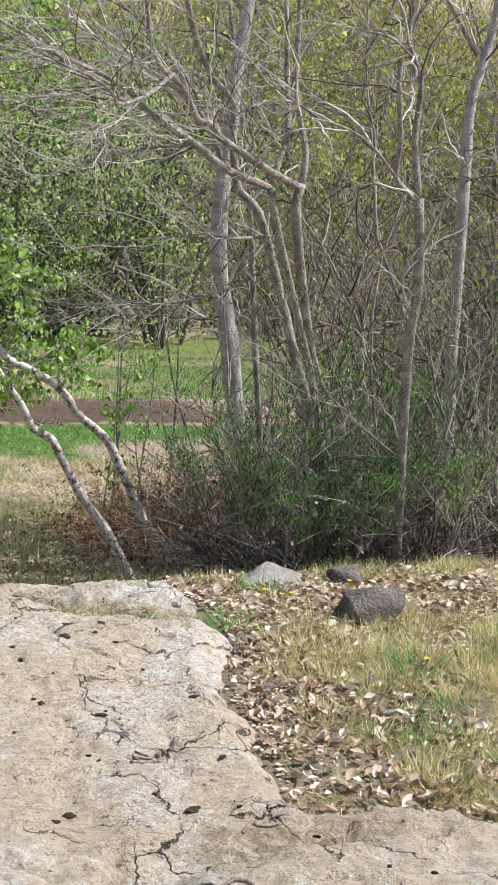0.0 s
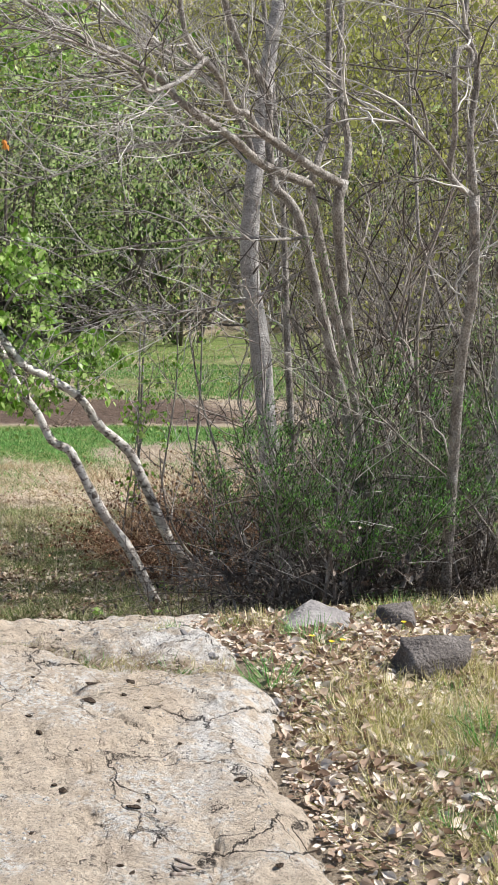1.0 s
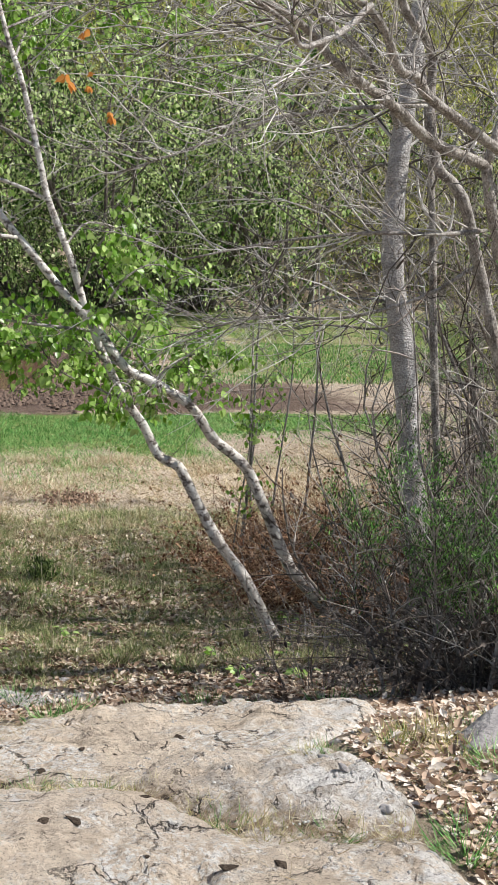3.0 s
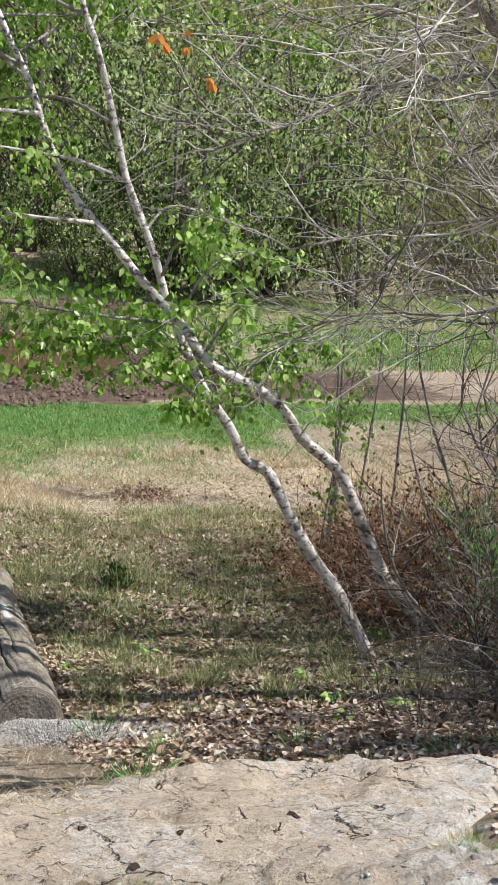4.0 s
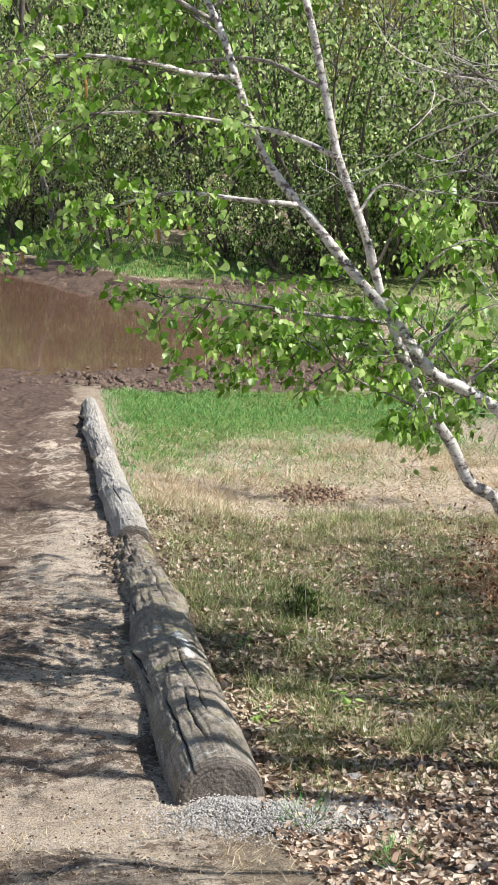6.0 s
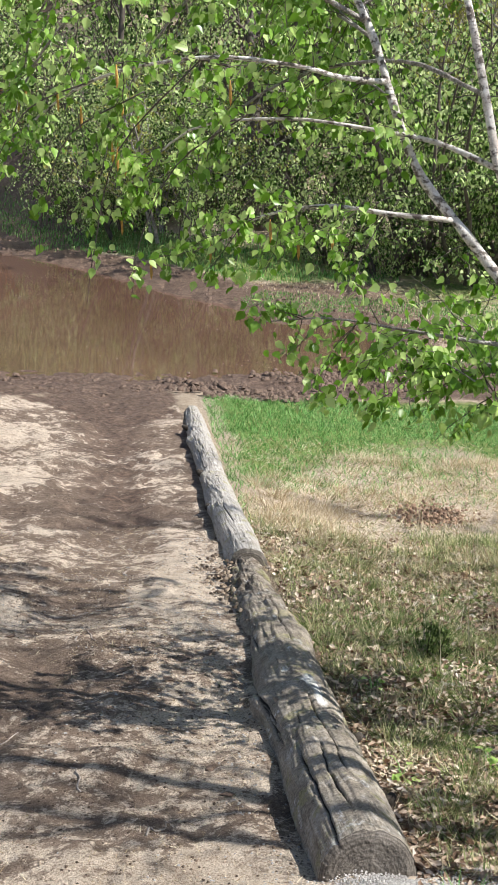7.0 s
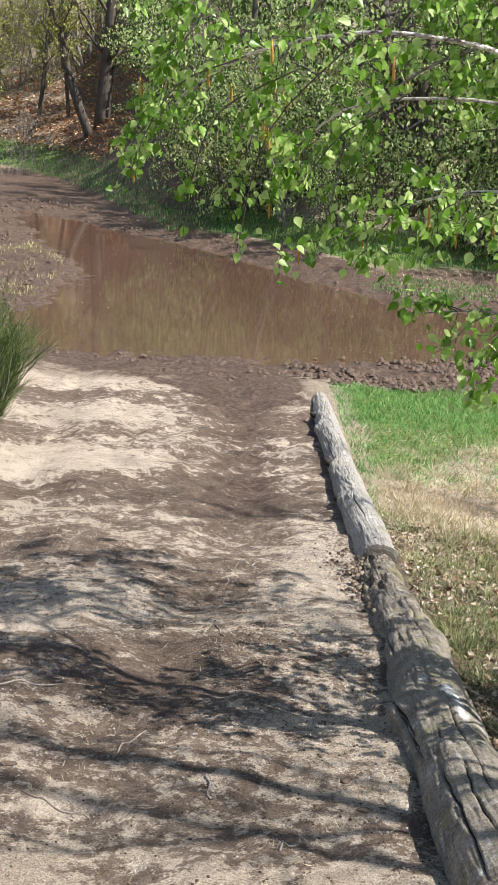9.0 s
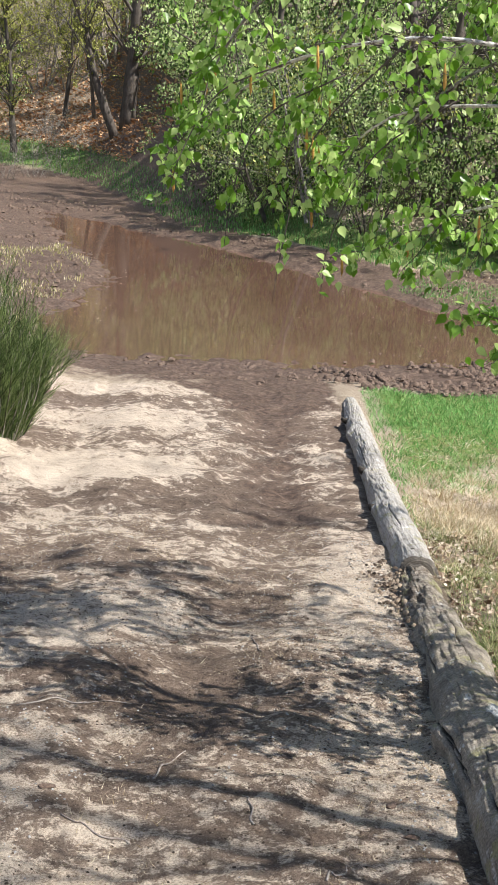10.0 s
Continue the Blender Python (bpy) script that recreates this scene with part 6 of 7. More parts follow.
for t in [t for t in tips if len(t) < 7 and 1.95 < t[-1][2] < 2.9 and t[-1][0] < 1.6][::17][:20]:
    c = Geo()
    p = np.array([t[-1], t[-1] + (0.003, 0, -0.035), t[-1] + (0.007, 0.002, -0.075), t[-1] + (0.007, 0.002, -0.095)])
    c.tube(p, [0.002, 0.006, 0.006, 0.001], 6)
    part("catkin", c, M_CATKIN, birch, "hanging tan catkin")


# ---------------- shrubs ----------------
def broom(name, x, y, height, radius, stems, label, mat=M_BROOM, density=7, lean=0.5, leaf=0.03, look_of="dense green shoots"):
    """A rounded shrub of thin rising stems, its outer ones short and leaning, green to the ground."""
    base = thing(name, (x, y, float(surface_z(x, y))), label, "shrub")
    g, st, tips = Geo(), Geo(), []
    for s in range(stems):
        a, q = rng.uniform(0, 2 * math.pi), math.sqrt(rng.uniform(0, 1))
        px, py = x + math.cos(a) * radius * q, y + math.sin(a) * radius * q
        way = (math.cos(a) * lean * q * q, math.sin(a) * lean * q * q, 1)
        ln = height * rng.uniform(0.6, 1.1) * (1 - 0.45 * q ** 3)
        t = shoot((px, py, float(surface_z(px, py)) - 0.03), way, ln, 9, 0.01, 0.07)
        st.tube(t, np.linspace(0.005, 0.0015, 9), 4, False)
        for _ in range(density):
            i = rng.integers(0, 8)
            t2 = shoot(t[i], side_way(t, i, 0.6) + np.array([0, 0, 0.45]), height * rng.uniform(0.12, 0.28), 6, 0.02, 0.08)
            g.tube(t2, np.linspace(0.0026, 0.001, 6), 3, False)
            tips.append(t2)
            for _ in range(3):
                j = rng.integers(0, 5)
                t3 = shoot(t2[j], side_way(t2, j, 0.5) + np.array([0, 0, 0.35]), height * rng.uniform(0.06, 0.14), 4, 0.02, 0.08)
                g.tube(t3, np.linspace(0.0024, 0.001, 4), 3, False)
                tips.append(t3)
    if leaf:
        p, d = leaf_places(tips, 3, 0.008)
        d[:, 2] = np.abs(d[:, 2])
        g.scatter(p, d, rng.normal(0, 1, p.shape), leaf * rng.uniform(0.4, 1.1, len(p)), [(-0.17, 0.3, 0), (0, 0, 0), (0.17, 0.3, 0), (0, 1, 0)], [[0, 1, 2, 3]])
    part("stem_clump", st, M_TWIG_BROWN, base, "thin brown stems", "stuff")
    part("foliage", g, mat, base, look_of, "stuff")
    return base


broom("broom_shrub", -1.80, 12.0, 1.4, 0.72, 560, "dense rounded green broom shrub on the bank beside the track", M_BROOM, 20, 0.34, 0.012)
broom("broom_shrub", 2.42, 6.02, 0.24, 0.08, 14, "small low green shrub in shaded grass", M_BROOM, 5, 1.6, 0.04)
broom("bare_shrub", -4.9, 64.5, 2.1, 0.35, 46, "pale bare shrub fanning up on a leaf-strewn slope", M_TWIG, 3, 0.7, 0, "thin pale twigs")


def bushy(x, y, height, radius, stems, label, leaf_mat=M_BUSH, per=5, leaf=0.017):
    """A shrub with bare woody stems below and small leaves towards the ends of its twigs."""
    base = thing("dark_shrub", (x, y, float(surface_z(x, y))), label, "shrub", "evergreen shrubs")
    tg, fine, tips = Geo(), Geo(), []
    z0 = float(surface_z(x, y)) - 0.04
    for s in range(stems):
        a, q = rng.uniform(0, 2 * math.pi), math.sqrt(rng.uniform(0.05, 1))
        t = shoot((x + math.cos(a) * 0.2 * q, y + math.sin(a) * 0.2 * q, z0), (math.cos(a) * q * radius / height * 1.5, math.sin(a) * q * radius / height * 1.5, 1), height * rng.uniform(0.6, 1.15), 10, 0.0, 0.10)
        r = rng.uniform(0.006, 0.012)
        st = Geo()
        st.tube(t, np.linspace(r, 0.003, 10), 6, False)
        part("stem", st, M_BARK_GREY if s % 3 else M_TWIG_BROWN, base)
        twigs_on(tg, t, 13, height * 0.36, 0.0026, (0, 0, 0.45), 0.02, 2, 0.13, 0.42, 0.6, tips, 6)
        twigs_on(fine, t, 4, height * 0.45, 0.0032, (0, 0, 0.1), 0.0, 2, 0.2, 0.05, 1.0, None, 3)
    p, d = leaf_places(tips, per, 0.010)
    d[:, 2] = np.abs(d[:, 2])
    g = Geo()
    g.scatter(p, d, rng.normal(0, 1, p.shape) + (0.3, -0.3, 0.4), leaf * rng.uniform(0.45, 1.3, len(p)), [(-0.16, 0.35, 0.03), (0, 0, 0), (0.16, 0.35, 0.03), (0, 1, 0)], [[0, 1, 2, 3]])
    part("twig_mass", tg, M_TWIG_BROWN, base, "thin brown twigs", "stuff")
    part("dead_twig_mass", fine, M_TWIG, base, "pale dead twigs", "stuff")
    part("foliage", g, leaf_mat, base, "small green leaves", "stuff")
    return base


bushy(2.88, 1.75, 1.1, 0.36, 9, "dark green feathery shrub below bare trees", M_BUSH, 8)
bushy(3.18, 1.58, 1.1, 0.32, 11, "dark green feathery shrub below bare trees", M_BUSH, 10, 0.019)
bushy(3.25, 1.75, 0.85, 0.34, 7, "dark green feathery shrub below bare trees", M_BUSH, 8)
bushy(3.36, 1.5, 1.05, 0.24, 8, "dark green feathery shrub below bare trees", M_BUSH, 10, 0.019)
bushy(4.35, 1.3, 1.9, 0.7, 7, "loose pale green shrub with arching twigs", M_BUSH_PALE, 7, 0.021)
bushy(4.9, 1.9, 2.0, 0.7, 7, "loose pale green shrub with arching twigs", M_BUSH_PALE, 7, 0.021)
bushy(3.75, 1.15, 0.8, 0.4, 4, "loose pale green shrub with arching twigs", M_BUSH_PALE, 7, 0.021)


def bare_shrub_parts(height, stems, seed_label, leaf_mat, leaves, at=(0, 0, 0), spread=0.45, thick=0.012):
    base = thing("bare_shrub", at, seed_label, "shrub", "bare thicket")
    st, tg, tips = Geo(), Geo(), []
    for s in range(stems):
        a = rng.uniform(0, 2 * math.pi)
        q = rng.uniform(0.1, 1)
        t = shoot((at[0] + math.cos(a) * 0.35 * q, at[1] + math.sin(a) * 0.35 * q, at[2] - 0.15), (math.cos(a) * spread * q, math.sin(a) * spread * q, 1), height * rng.uniform(0.55, 1.1), 11, 0.01, 0.16)
        r = thick * rng.uniform(0.5, 1.4)
        st = Geo()
        st.tube(t, np.linspace(r, r * 0.25, 11), 5, False)
        part("stem", st, M_BARK_GREY if s % 3 else M_TWIG_BROWN, base)
        twigs_on(tg, t, 12, height * 0.24, r * 0.36, (0, 0, 0.15), 0.01, 2, 0.26, 0.12, 1.0, tips, 5)
    part("twig_mass", tg, M_TWIG_BROWN, base, "bare twigs", "stuff")
    if leaves:
        p, d = leaf_places(tips, leaves, 0.03)
        g = Geo()
        g.scatter(p, d, rng.normal(0, 1, p.shape) + (0, 0, 0.5), 0.045 * rng.uniform(0.5, 1.3, len(p)), [(-0.35, 0.4, 0.05), (0, 0, 0), (0.35, 0.4, 0.05), (0, 1, 0)], [[0, 1, 2, 3]])
        part("foliage", g, leaf_mat, base, "sparse young leaves", "stuff")
    return base


kinds = [bare_shrub_parts(3.6, 13, "tall bare grey-brown shrub with many thin stems", None, 0, (5.2, 4.4, float(ground_z(5.2, 4.4))), 0.4, 0.016),
         bare_shrub_parts(4.2, 11, "tall twiggy shrub with sparse yellow-green young leaves", M_LEAF_YELLOW, 1, (6.6, 7.4, float(ground_z(6.6, 7.4)))),
         bare_shrub_parts(2.4, 14, "low tangled bare brown shrub", None, 0, (4.4, 3.4, float(ground_z(4.4, 3.4))), 0.8, 0.008)]


def place(kind, x, y, scale, sink=0.05):
    ob = copy_thing(kind, pose(x, y, float(ground_z(x, y)) - sink, 0, 0, rng.uniform(0, 360)))
    ob.scale = (scale, scale, scale * rng.uniform(0.9, 1.15))
    return ob


count = 0
while count < 46:
    y = rng.uniform(2.6, 14)
    x = rng.uniform(1.0, 6.4) + 0.55 + 0.50 * (y + 4.5)
    if x > 15:
        continue
    place(kinds[count % 2 if count % 5 else 2], x, y, rng.uniform(0.75, 1.25))
    count += 1
for i in range(70):
    y = rng.uniform(14, 46)
    x = 2.5 + 0.47 * (y + 4.5) + rng.uniform(0, 13)
    if y < 26 and x < 13:
        continue
    place(kinds[i % 2], x, y, rng.uniform(1.0, 1.7))
for x, y, s in [(6.8, 3.4, 1.6), (7.6, 4.6, 1.7), (6.9, 5.6, 1.5), (8.2, 3.6, 1.8)]:
    place(kinds[0], x, y, s)
for x, y, s in [(7.7, 3.9, 1.45), (7.5, 4.9, 1.3), (8.3, 5.6, 1.5), (7.4, 3.0, 1.4)]:
    place(kinds[1], x, y, s)
for i in range(18):
    place(kinds[1], rng.uniform(26, 75), rng.uniform(26, 80), rng.uniform(2.2, 3.2), 0.2)
for x, y, s in [(-4.6, 53.0, 0.8), (-3.6, 55.0, 0.8), (-5.5, 51.5, 0.7)]:
    place(kinds[2], x, y, s * 1.3)
for x, y, s in [(3.75, 2.6, 0.7), (4.0, 2.0, 0.75), (5.0, 3.2, 1.0), (4.2, 3.9, 0.75), (4.75, 1.5, 0.7), (3.3, 2.0, 0.42), (3.7, 1.3, 0.45), (2.9, 2.6, 0.4), (3.4, 2.9, 0.45)]:
    place(kinds[2] if s < 0.72 else kinds[0], x, y, s)


def bramble(x, y, radius, n, label, mat=M_BRACKEN):
    base = thing("bracken", (x, y, float(ground_z(x, y))), label, "bracken", "dead bracken under the trees")
    g, tips = Geo(), []
    for _ in range(n):
        a, q = rng.uniform(0, 2 * math.pi), radius * math.sqrt(rng.uniform(0, 1))
        px, py = x + q * math.cos(a), y + q * math.sin(a)
        b = rng.uniform(0, 2 * math.pi)
        t = shoot((px, py, float(ground_z(px, py)) - 0.02), (math.cos(b) * 0.8, math.sin(b) * 0.8, 1.1), rng.uniform(0.3, 1.2), 8, -0.14, 0.14)
        g.tube(t, np.linspace(0.0035, 0.0013, 8), 3, False)
        tips.append(t)
    p, d = leaf_places(tips, 12, 0.016)
    lf = Geo()
    lf.scatter(p, d, rng.normal(0, 1, p.shape), 0.030 * rng.uniform(0.4, 1.3, len(p)), LEAF_V, LEAF_F)
    part("stalk_tangle", g, mat, base, "dry stalks", "stuff")
    part("frond_litter", lf, mat, base, "crumpled dead fronds", "stuff")


for x, y, r, n in [(3.95, 5.1, 0.4, 90), (4.4, 5.3, 0.6, 120), (4.4, 6.4, 0.6, 110), (4.35, 4.4, 0.4, 80), (4.7, 4.6, 0.5, 90), (4.9, 7.2, 0.7, 90), (4.2, 3.3, 0.4, 50), (5.1, 5.4, 0.5, 100), (5.3, 6.3, 0.6, 110), (4.9, 3.8, 0.4, 60)]:
    bramble(x, y, r, int(n * 1.9), "tangle of rust-brown dead bracken and bramble stalks")


# dead stems coloured dark to stand in for deep shade below the shrubs
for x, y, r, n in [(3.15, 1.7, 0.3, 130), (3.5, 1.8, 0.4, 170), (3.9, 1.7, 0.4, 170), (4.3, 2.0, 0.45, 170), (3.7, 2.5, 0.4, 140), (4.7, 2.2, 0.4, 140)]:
    bramble(x, y, r, int(n * 0.55), "tangle of dead stems and leaves, coloured dark for the shade under shrubs", M_BARK_DARK)
    bramble(x + 0.1, y - 0.05, r * 0.8, int(n * 0.3), "tangle of pale dead stalks under shrubs", M_TWIG_BROWN)


def leafy_kind(height, width, leaves, mat, label, at, trunk=0.05, dark=M_BARK_DARK, size=0.10):
    base = thing("leafy_shrub", at, label, "shrub", "green wood edge")
    st, tips = Geo(), []
    for s in range(7):
        a = rng.uniform(0, 2 * math.pi)
        t = shoot((at[0] + math.cos(a) * 0.2, at[1] + math.sin(a) * 0.2, at[2] - 0.3), (math.cos(a) * 0.5, math.sin(a) * 0.5, 1), height * rng.uniform(0.7, 1.0), 10, 0.01, 0.12)
        sg = Geo()
        sg.tube(t, np.linspace(trunk, trunk * 0.2, 10), 6, False)
        part("stem", sg, dark, base)
        twigs_on(st, t, 11, height * 0.34, trunk * 0.25, (0, 0, -0.05), -0.02, 2, 0.16, 0.12, 1.0, tips, 4)
    per = max(1, leaves // len(tips))
    p, d = leaf_places(tips, per, 0.09)
    g = Geo()
    g.scatter(p, d, rng.normal(0, 1, p.shape) + (0.4, -0.3, 0.7), size * rng.uniform(0.5, 1.2, len(p)), [(-0.33, 0.4, 0.06), (0, 0, 0), (0.33, 0.4, 0.06), (0, 1, 0)], [[0, 1, 2, 3]])
    part("twig_mass", st, dark, base, "dark twigs", "stuff")
    part("foliage", g, mat, base, "fresh green leaves", "stuff")
    return base


def z_at(x, y):
    return (x, y, float(ground_z(x, y)))


green = [leafy_kind(6.0, 4, 6000, M_LEAF_FAR, "leafy green shrub at the edge of the wood", z_at(3.0, 41)),
         leafy_kind(5.0, 4, 6000, M_LEAF_FAR, "leafy green shrub at the edge of the wood", z_at(12, 31)),
         leafy_kind(5.5, 4, 3200, M_LEAF_YELLOW, "twiggy shrub with sparse yellow-green leaves at the edge of the wood", z_at(16, 33), 0.05, M_BARK_GREY, 0.08)]
for i in range(85):
    x = rng.uniform(-14, 30)
    d = 6.8 + abs(rng.normal(0, 8)) if x < 8 else 3.5 + abs(rng.normal(0, 10))
    y = float(far_shore(x)) + d
    bare = x > 13 and rng.uniform() < 0.92 or rng.uniform() < 0.15
    if -9 < x < 3.0 and y < float(bank_line(x)) + 20:
        continue
    place(green[2] if bare else green[i % 2], x, y, rng.uniform(0.7, 1.5), 0.1)
for x, y, s in [(5.0, 32.0, 0.6), (7.8, 31.5, 0.7), (6.6, 34.5, 0.8), (3.0, 37.5, 0.55), (4.2, 35.5, 0.6), (2.0, 39.5, 0.6), (8.8, 30.2, 0.6), (9.5, 31.0, 0.9), (3.6, 40.0, 0.8), (2.6, 42.5, 0.8), (2.0, 46.0, 0.9), (10.5, 30.0, 1.3), (12.5, 31.0, 1.4), (14.5, 29.5, 1.3), (4.6, 37.5, 0.85)]:
    place(green[0 if s > 0.82 else 1], x, y, s, 0.1)
for x, y, k in [(-9.2, 66.0, 0.8), (-9.0, 71.0, 1.0), (-4.8, 75.0, 1.0), (-0.6, 66.5, 0.8), (-6.5, 77.0, 1.2)]:
    place(green[2], x, y, k, 0.1)
for i in range(60):
    x, y = rng.uniform(13, 48), rng.uniform(36, 78)
    place(green[2], x, y, rng.uniform(1.5, 2.6), 0.2)
for i in range(60):
    x = rng.uniform(-22, 45)
    y = float(far_shore(x)) + rng.uniform(18, 40)
    if -11 < x < 3 and y < float(bank_line(x)) + 20:
        y += 20
    place(green[2 if x > 15 or x < -1 else int(rng.integers(0, 3))], x, y, rng.uniform(1.3, 2.3), 0.2)


def tall_bare(x, y, h, r):
    """A tall slim tree, still bare, its limbs rising steeply."""
    z = float(ground_z(x, y))
    base = thing("bare_tree", (x, y, z), "tall slim bare grey tree at the thicket's edge", "tree", "tall bare trees of the thicket")
    t = shoot((x, y, z - 0.2), (rng.normal(0, 0.05), rng.normal(0, 0.05), 1), h, 12, 0.01, 0.04)
    g = Geo()
    g.tube(t, np.linspace(r, r * 0.25, 12), 8, False)
    part("trunk", g, M_BARK_GREY, base)
    tw = Geo()
    twigs_on(tw, t, 13, h * 0.30, r * 0.32, (0, 0, 0.45), 0.015, 3, 0.10, 0.30, 0.85, None, 3)
    part("branch_mass", tw, M_BARK_GREY, base, "bare rising branches", "stuff")
    return base


tall = [tall_bare(6.9, 3.5, 9.5, 0.05), tall_bare(8.2, 4.6, 10.5, 0.055)]
for q, (x, y, k) in enumerate([(7.6, 3.6, 1.0), (9.0, 5.3, 1.05), (8.4, 5.9, 0.95), (7.5, 4.6, 0.9), (9.3, 4.5, 1.1), (9.7, 6.3, 1.0), (10.3, 6.8, 1.1), (10.6, 5.9, 1.1)]):
    place(tall[q % 2], x, y, k, 0.1)


def dark_tree(x, y, h, r, lean, leafy=0):
    base = thing("dark_tree", z_at(x, y), "dark-trunked tree at the edge of the wood", "tree", "dark trees behind the water")
    z = float(ground_z(x, y))
    t = limb(base, "trunk", [(x, y, z - 0.2), (x + lean * 0.3, y, z + h * 0.3), (x + lean * 0.5, y, z + h * 0.6), (x + lean, y, z + h)], r, r * 0.4, M_BARK_DARK, 9)
    tw = Geo()
    tips = []
    twigs_on(tw, t, 22, h * 0.35, r * 0.25, (0, 0, 0.2), 0.0, 3, 0.15, 0.25, 0.9, tips, 4)
    part("branch_mass", tw, M_BARK_DARK, base, "dark branches", "stuff")
    if leafy:
        p, d = leaf_places(tips, leafy, 0.05)
        lf = Geo()
        lf.scatter(p, d, rng.normal(0, 1, p.shape) + (0.4, -0.3, 0.7), 0.11 * rng.uniform(0.5, 1.2, len(p)), [(-0.33, 0.4, 0.06), (0, 0, 0), (0.33, 0.4, 0.06), (0, 1, 0)], [[0, 1, 2, 3]])
        part("foliage", lf, M_LEAF_YELLOW, base, "small yellow-green young leaves", "stuff")


for x, y, h, r, lean, k in [(-1.75, 58.8, 8, 0.20, -3.4, 7), (-1.35, 59.2, 9, 0.34, 0.5, 7), (-6.3, 62.5, 6, 0.17, -0.6, 7), (-4.6, 69.0, 7, 0.12, 0.6, 8), (-8.0, 67.5, 7, 0.12, 0.8, 8), (-3.0, 66.0, 7, 0.10, -0.8, 8), (6.35, 33.6, 5, 0.24, -0.5, 0), (6.9, 33.8, 6, 0.22, 0.3, 0), (7.35, 34.2, 5, 0.18, 0.6, 0), (3.5, 44, 8, 0.15, 0.2, 0), (15.5, 33, 6, 0.12, 0.3, 0)]:
    dark_tree(x, y, h, r, lean, k)


def sapling(x, y, h, r, leafy, label):
    z = float(ground_z(x, y))
    base = thing("sapling", (x, y, z), label, "sapling", "thin saplings")
    t = shoot((x, y, z - 0.05), (rng.normal(0, 0.05), 0, 1), h, 10, 0.0, 0.035)
    g, tg, tips = Geo(), Geo(), []
    g.tube(t, np.linspace(r, r * 0.35, 10), 6, False)
    part("trunk", g, M_BARK_GREY, base)
    twigs_on(tg, t, 12, h * 0.2, r * 0.3, (0, 0, 0.2), 0.0, 2, 0.18, 0.35, 0.9, tips, 3)
    part("twig_mass", tg, M_TWIG, base, "thin twigs", "stuff")
    if leafy:
        p, d = leaf_places(tips, 3)
        lf = Geo()
        lf.scatter(p, d, rng.normal(0, 1, p.shape), 0.045 * rng.uniform(0.5, 1.2, len(p)), BIRCH_V, BIRCH_F)
        part("foliage", lf, M_LEAF, base, "fresh green leaves", "stuff")


for x, y, h, r, lf in [(4.28, 7.0, 2.6, 0.016, False), (4.42, 7.1, 2.3, 0.013, False), (4.15, 6.6, 1.7, 0.009, True), (4.7, 7.4, 2.2, 0.012, True), (3.9, 6.2, 1.5, 0.008, True), (5.2, 7.8, 2.6, 0.014, False)]:
    sapling(x, y, h, r, lf, "thin young sapling in fresh leaf" if lf else "thin bare pale sapling")

for q, (x, y) in enumerate([(2.73, 0.88), (2.12, -0.09), (2.15, -0.17), (2.21, -0.14), (2.42, -1.15), (2.62, 0.12), (2.25, -0.98)]):
    fl = thing("flower", (x, y, float(surface_z(x, y))), "small yellow flower in dry grass", "flower", "yellow flowers")
    g, s = Geo(), Geo()
    z = float(surface_z(x, y))
    s.tube([(x, y, z - 0.01), (x + 0.004, y, z + 0.02), (x + 0.006, y, z + 0.038)], [0.0018, 0.0015, 0.0012], 4, False)
    n = 16
    a = np.arange(n) * 2 * math.pi / n
    g.scatter(np.repeat([[x + 0.006, y, z + 0.038]], n, 0), np.stack([np.cos(a), np.sin(a), np.full(n, 0.5)], -1), np.repeat([[0, 0, 1.0]], n, 0), 0.014, [(-0.16, 0.6, 0), (0, 0, 0), (0.16, 0.6, 0), (0, 1, 0)], [[0, 1, 2, 3]])
    part("stalk", s, M_GRASS, fl)
    part("bloom", g, M_YELLOW, fl, "yellow petals")

def herb(x, y, size, n, mat, label, z=None):
    z = float(surface_z(x, y)) if z is None else z
    base = thing("herb", (x, y, z), label, "herb", "small green herbs")
    a = rng.uniform(0, 2 * math.pi, n)
    up = rng.uniform(0.2, 1.2, n)
    st, lf = Geo(), Geo()
    tips = np.stack([x + np.cos(a) * size * 0.9, y + np.sin(a) * size * 0.9, z + up * size * 1.3], -1)
    for t in tips:
        st.tube([(x, y, z - 0.01), (x * 0.5 + t[0] * 0.5, y * 0.5 + t[1] * 0.5, z + (t[2] - z) * 0.7), tuple(t)], [0.0025, 0.002, 0.001], 4, False)
    lf.scatter(tips, np.stack([np.cos(a), np.sin(a), np.full(n, -0.1)], -1), np.tile([0.3, -0.3, 1.0], (n, 1)) + rng.normal(0, 0.3, (n, 3)), size * rng.uniform(0.6, 1.1, n), BIRCH_V, BIRCH_F)
    part("stalk_clump", st, M_GRASS, base, "", "stuff")
    part("foliage", lf, mat, base, "bright green leaves", "stuff")


for x, y, s, n in [(2.92, 3.95, 0.045, 12), (2.85, 3.45, 0.04, 10), (3.62, 4.55, 0.045, 10), (2.70, 2.95, 0.05, 9), (3.25, 3.75, 0.05, 10), (3.05, 3.10, 0.06, 9), (2.2, 4.5, 0.05, 9), (4.1, 4.0, 0.08, 12), (3.9, 3.5, 0.07, 12),
                   (3.4, 1.75, 0.05, 12), (3.8, 1.45, 0.05, 12), (2.45, -0.35, 0.03, 8), (4.3, 5.6, 0.09, 14), (1.78, 4.4, 0.05, 9), (1.92, 5.4, 0.05, 9)]:
    herb(x, y, s, n, M_LEAF, "small bright green herb among dead leaves")

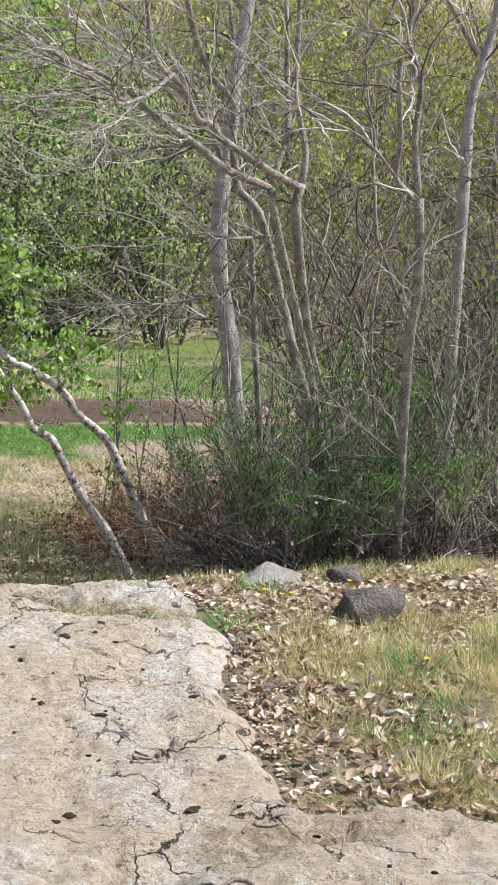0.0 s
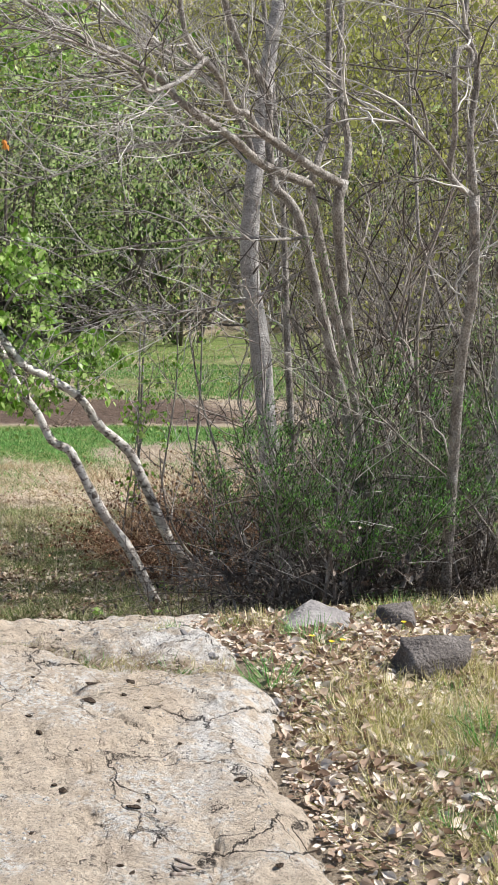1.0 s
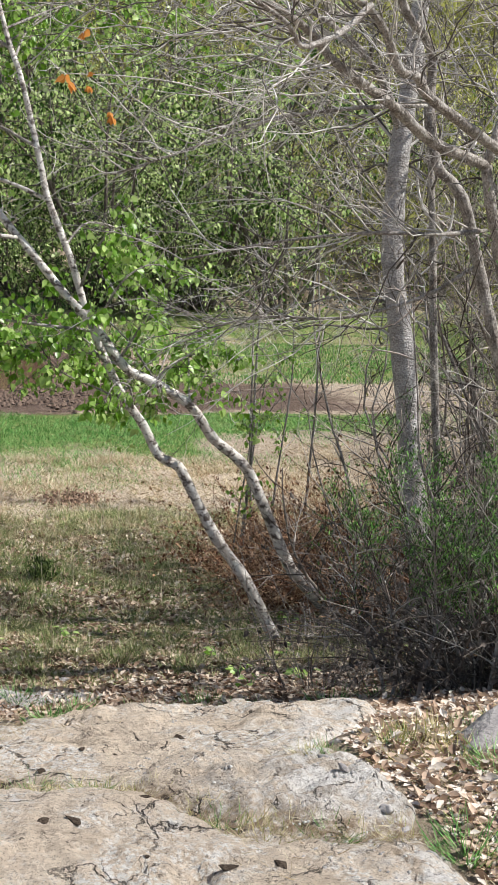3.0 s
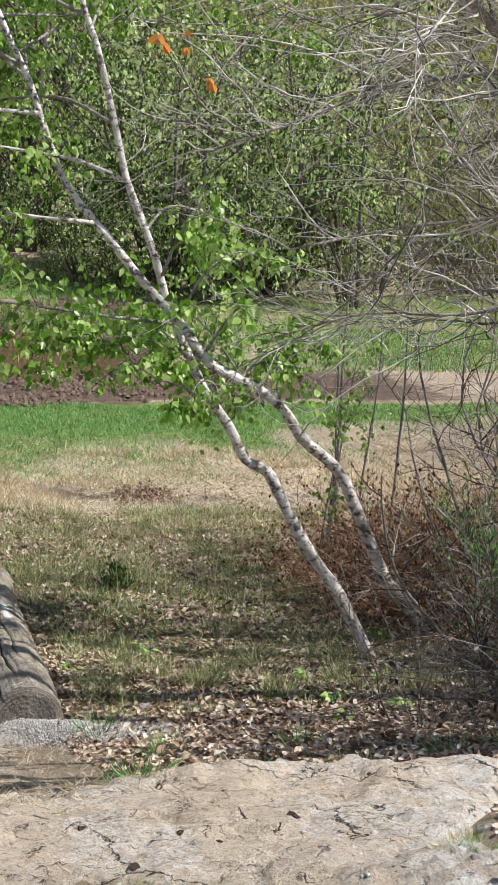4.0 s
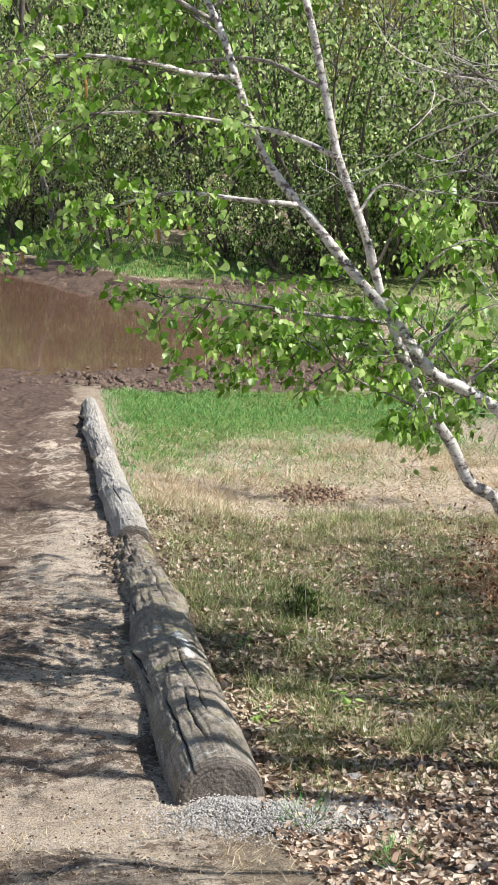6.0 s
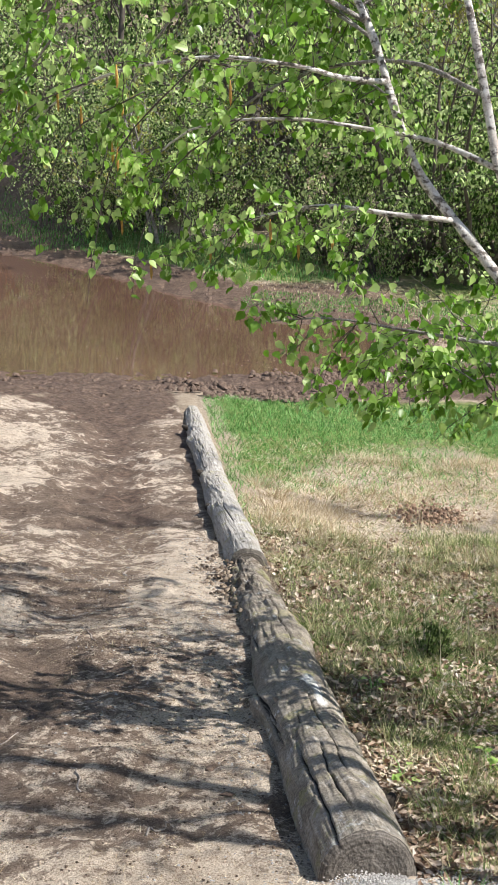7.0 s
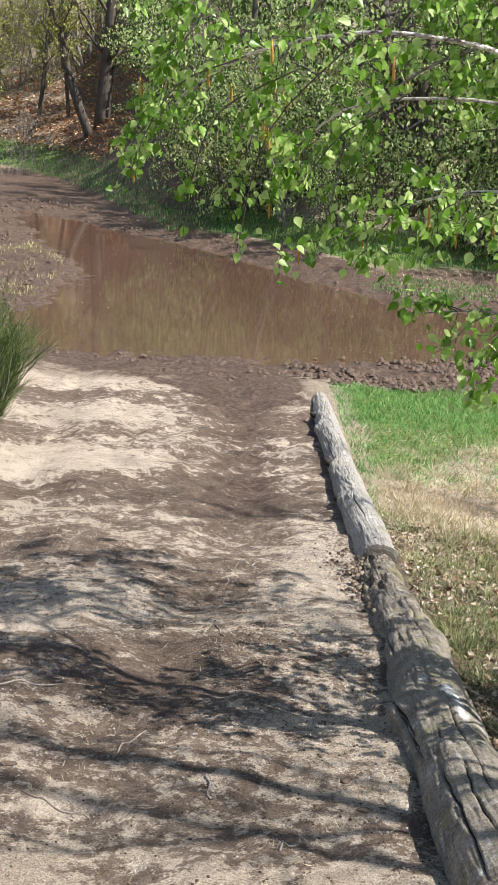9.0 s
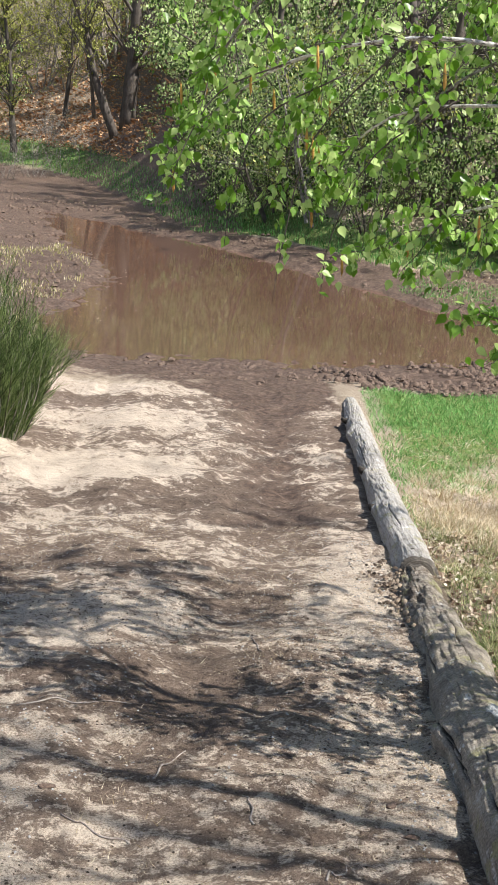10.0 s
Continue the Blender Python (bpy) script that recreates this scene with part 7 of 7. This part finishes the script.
# a few orange young leaves on the overhanging twig
ol = thing("maple_twig", (1.45, 1.62, 2.86), "thin twig with orange unfolding leaves", "twig")
for k, pts in enumerate([[(2.05, 1.72, 2.86), (1.8, 1.66, 2.92), (1.58, 1.6, 2.93), (1.34, 1.58, 2.92)], [(1.6, 1.6, 2.93), (1.54, 1.59, 2.86), (1.5, 1.58, 2.80)], [(1.52, 1.6, 2.93), (1.45, 1.58, 3.0), (1.41, 1.58, 3.07)]]):
    g = Geo()
    line = soften(pts, 4)
    g.tube(line, np.linspace(0.004 if k == 0 else 0.0025, 0.0015, len(line)), 5, False)
    stalk = part("twig", g, M_TWIG, ol)
for cx, cz, size in [(1.335, 2.91, 0.042), (1.35, 2.89, 0.036), (1.42, 2.885, 0.026), (1.425, 2.93, 0.022), (1.50, 2.795, 0.030), (1.49, 2.81, 0.022), (1.41, 3.06, 0.034), (1.395, 3.045, 0.028)]:
    g = Geo()
    n = 3
    a = rng.uniform(0, 2 * math.pi) + np.arange(n) * 0.9
    g.scatter(np.tile([cx, 1.58, cz], (n, 1)), np.stack([np.cos(a) * 0.8, np.sin(a) * 0.5, -0.7 + 0.5 * np.sin(a)], -1), rng.normal(0, 0.5, (n, 3)) + (0.4, -0.8, 0.4), size, BIRCH_V, BIRCH_F)
    part("leaf", g, M_LEAF_ORANGE, stalk, "orange unfolding leaf")

# sticks dropped on the track and the ledge
for q, (x, y, ln, a) in enumerate([(0.15, 4.9, 0.35, 70), (0.75, 4.0, 0.22, 60), (-0.25, 5.5, 0.5, 10), (0.62, 6.4, 0.25, 100), (0.35, 7.3, 0.3, 30), (0.95, 7.9, 0.2, 80), (-0.1, 4.3, 0.3, 150), (0.45, 4.45, 0.2, 95), (1.2, -1.9, 0.16, 25), (0.95, -2.2, 0.12, 140), (1.05, -1.5, 0.08, 60)]):
    w = np.array([math.cos(math.radians(a)), math.sin(math.radians(a)), 0.0])
    s = np.linspace(-0.5, 0.5, 7)[:, None] * ln
    p = np.array([x, y, 0.0]) + s * w + rng.normal(0, 0.012, (7, 3)) * (1, 1, 0)
    p[:, 2] = surface_z(p[:, 0], p[:, 1]) + 0.003
    g = Geo()
    g.tube(soften(p, 3), np.linspace(0.005, 0.0025, 19), 6)
    tagged(new("stick", g.mesh("stick", M_TWIG_BROWN)), "thin brown stick lying on the ground", "stick", "fallen sticks")
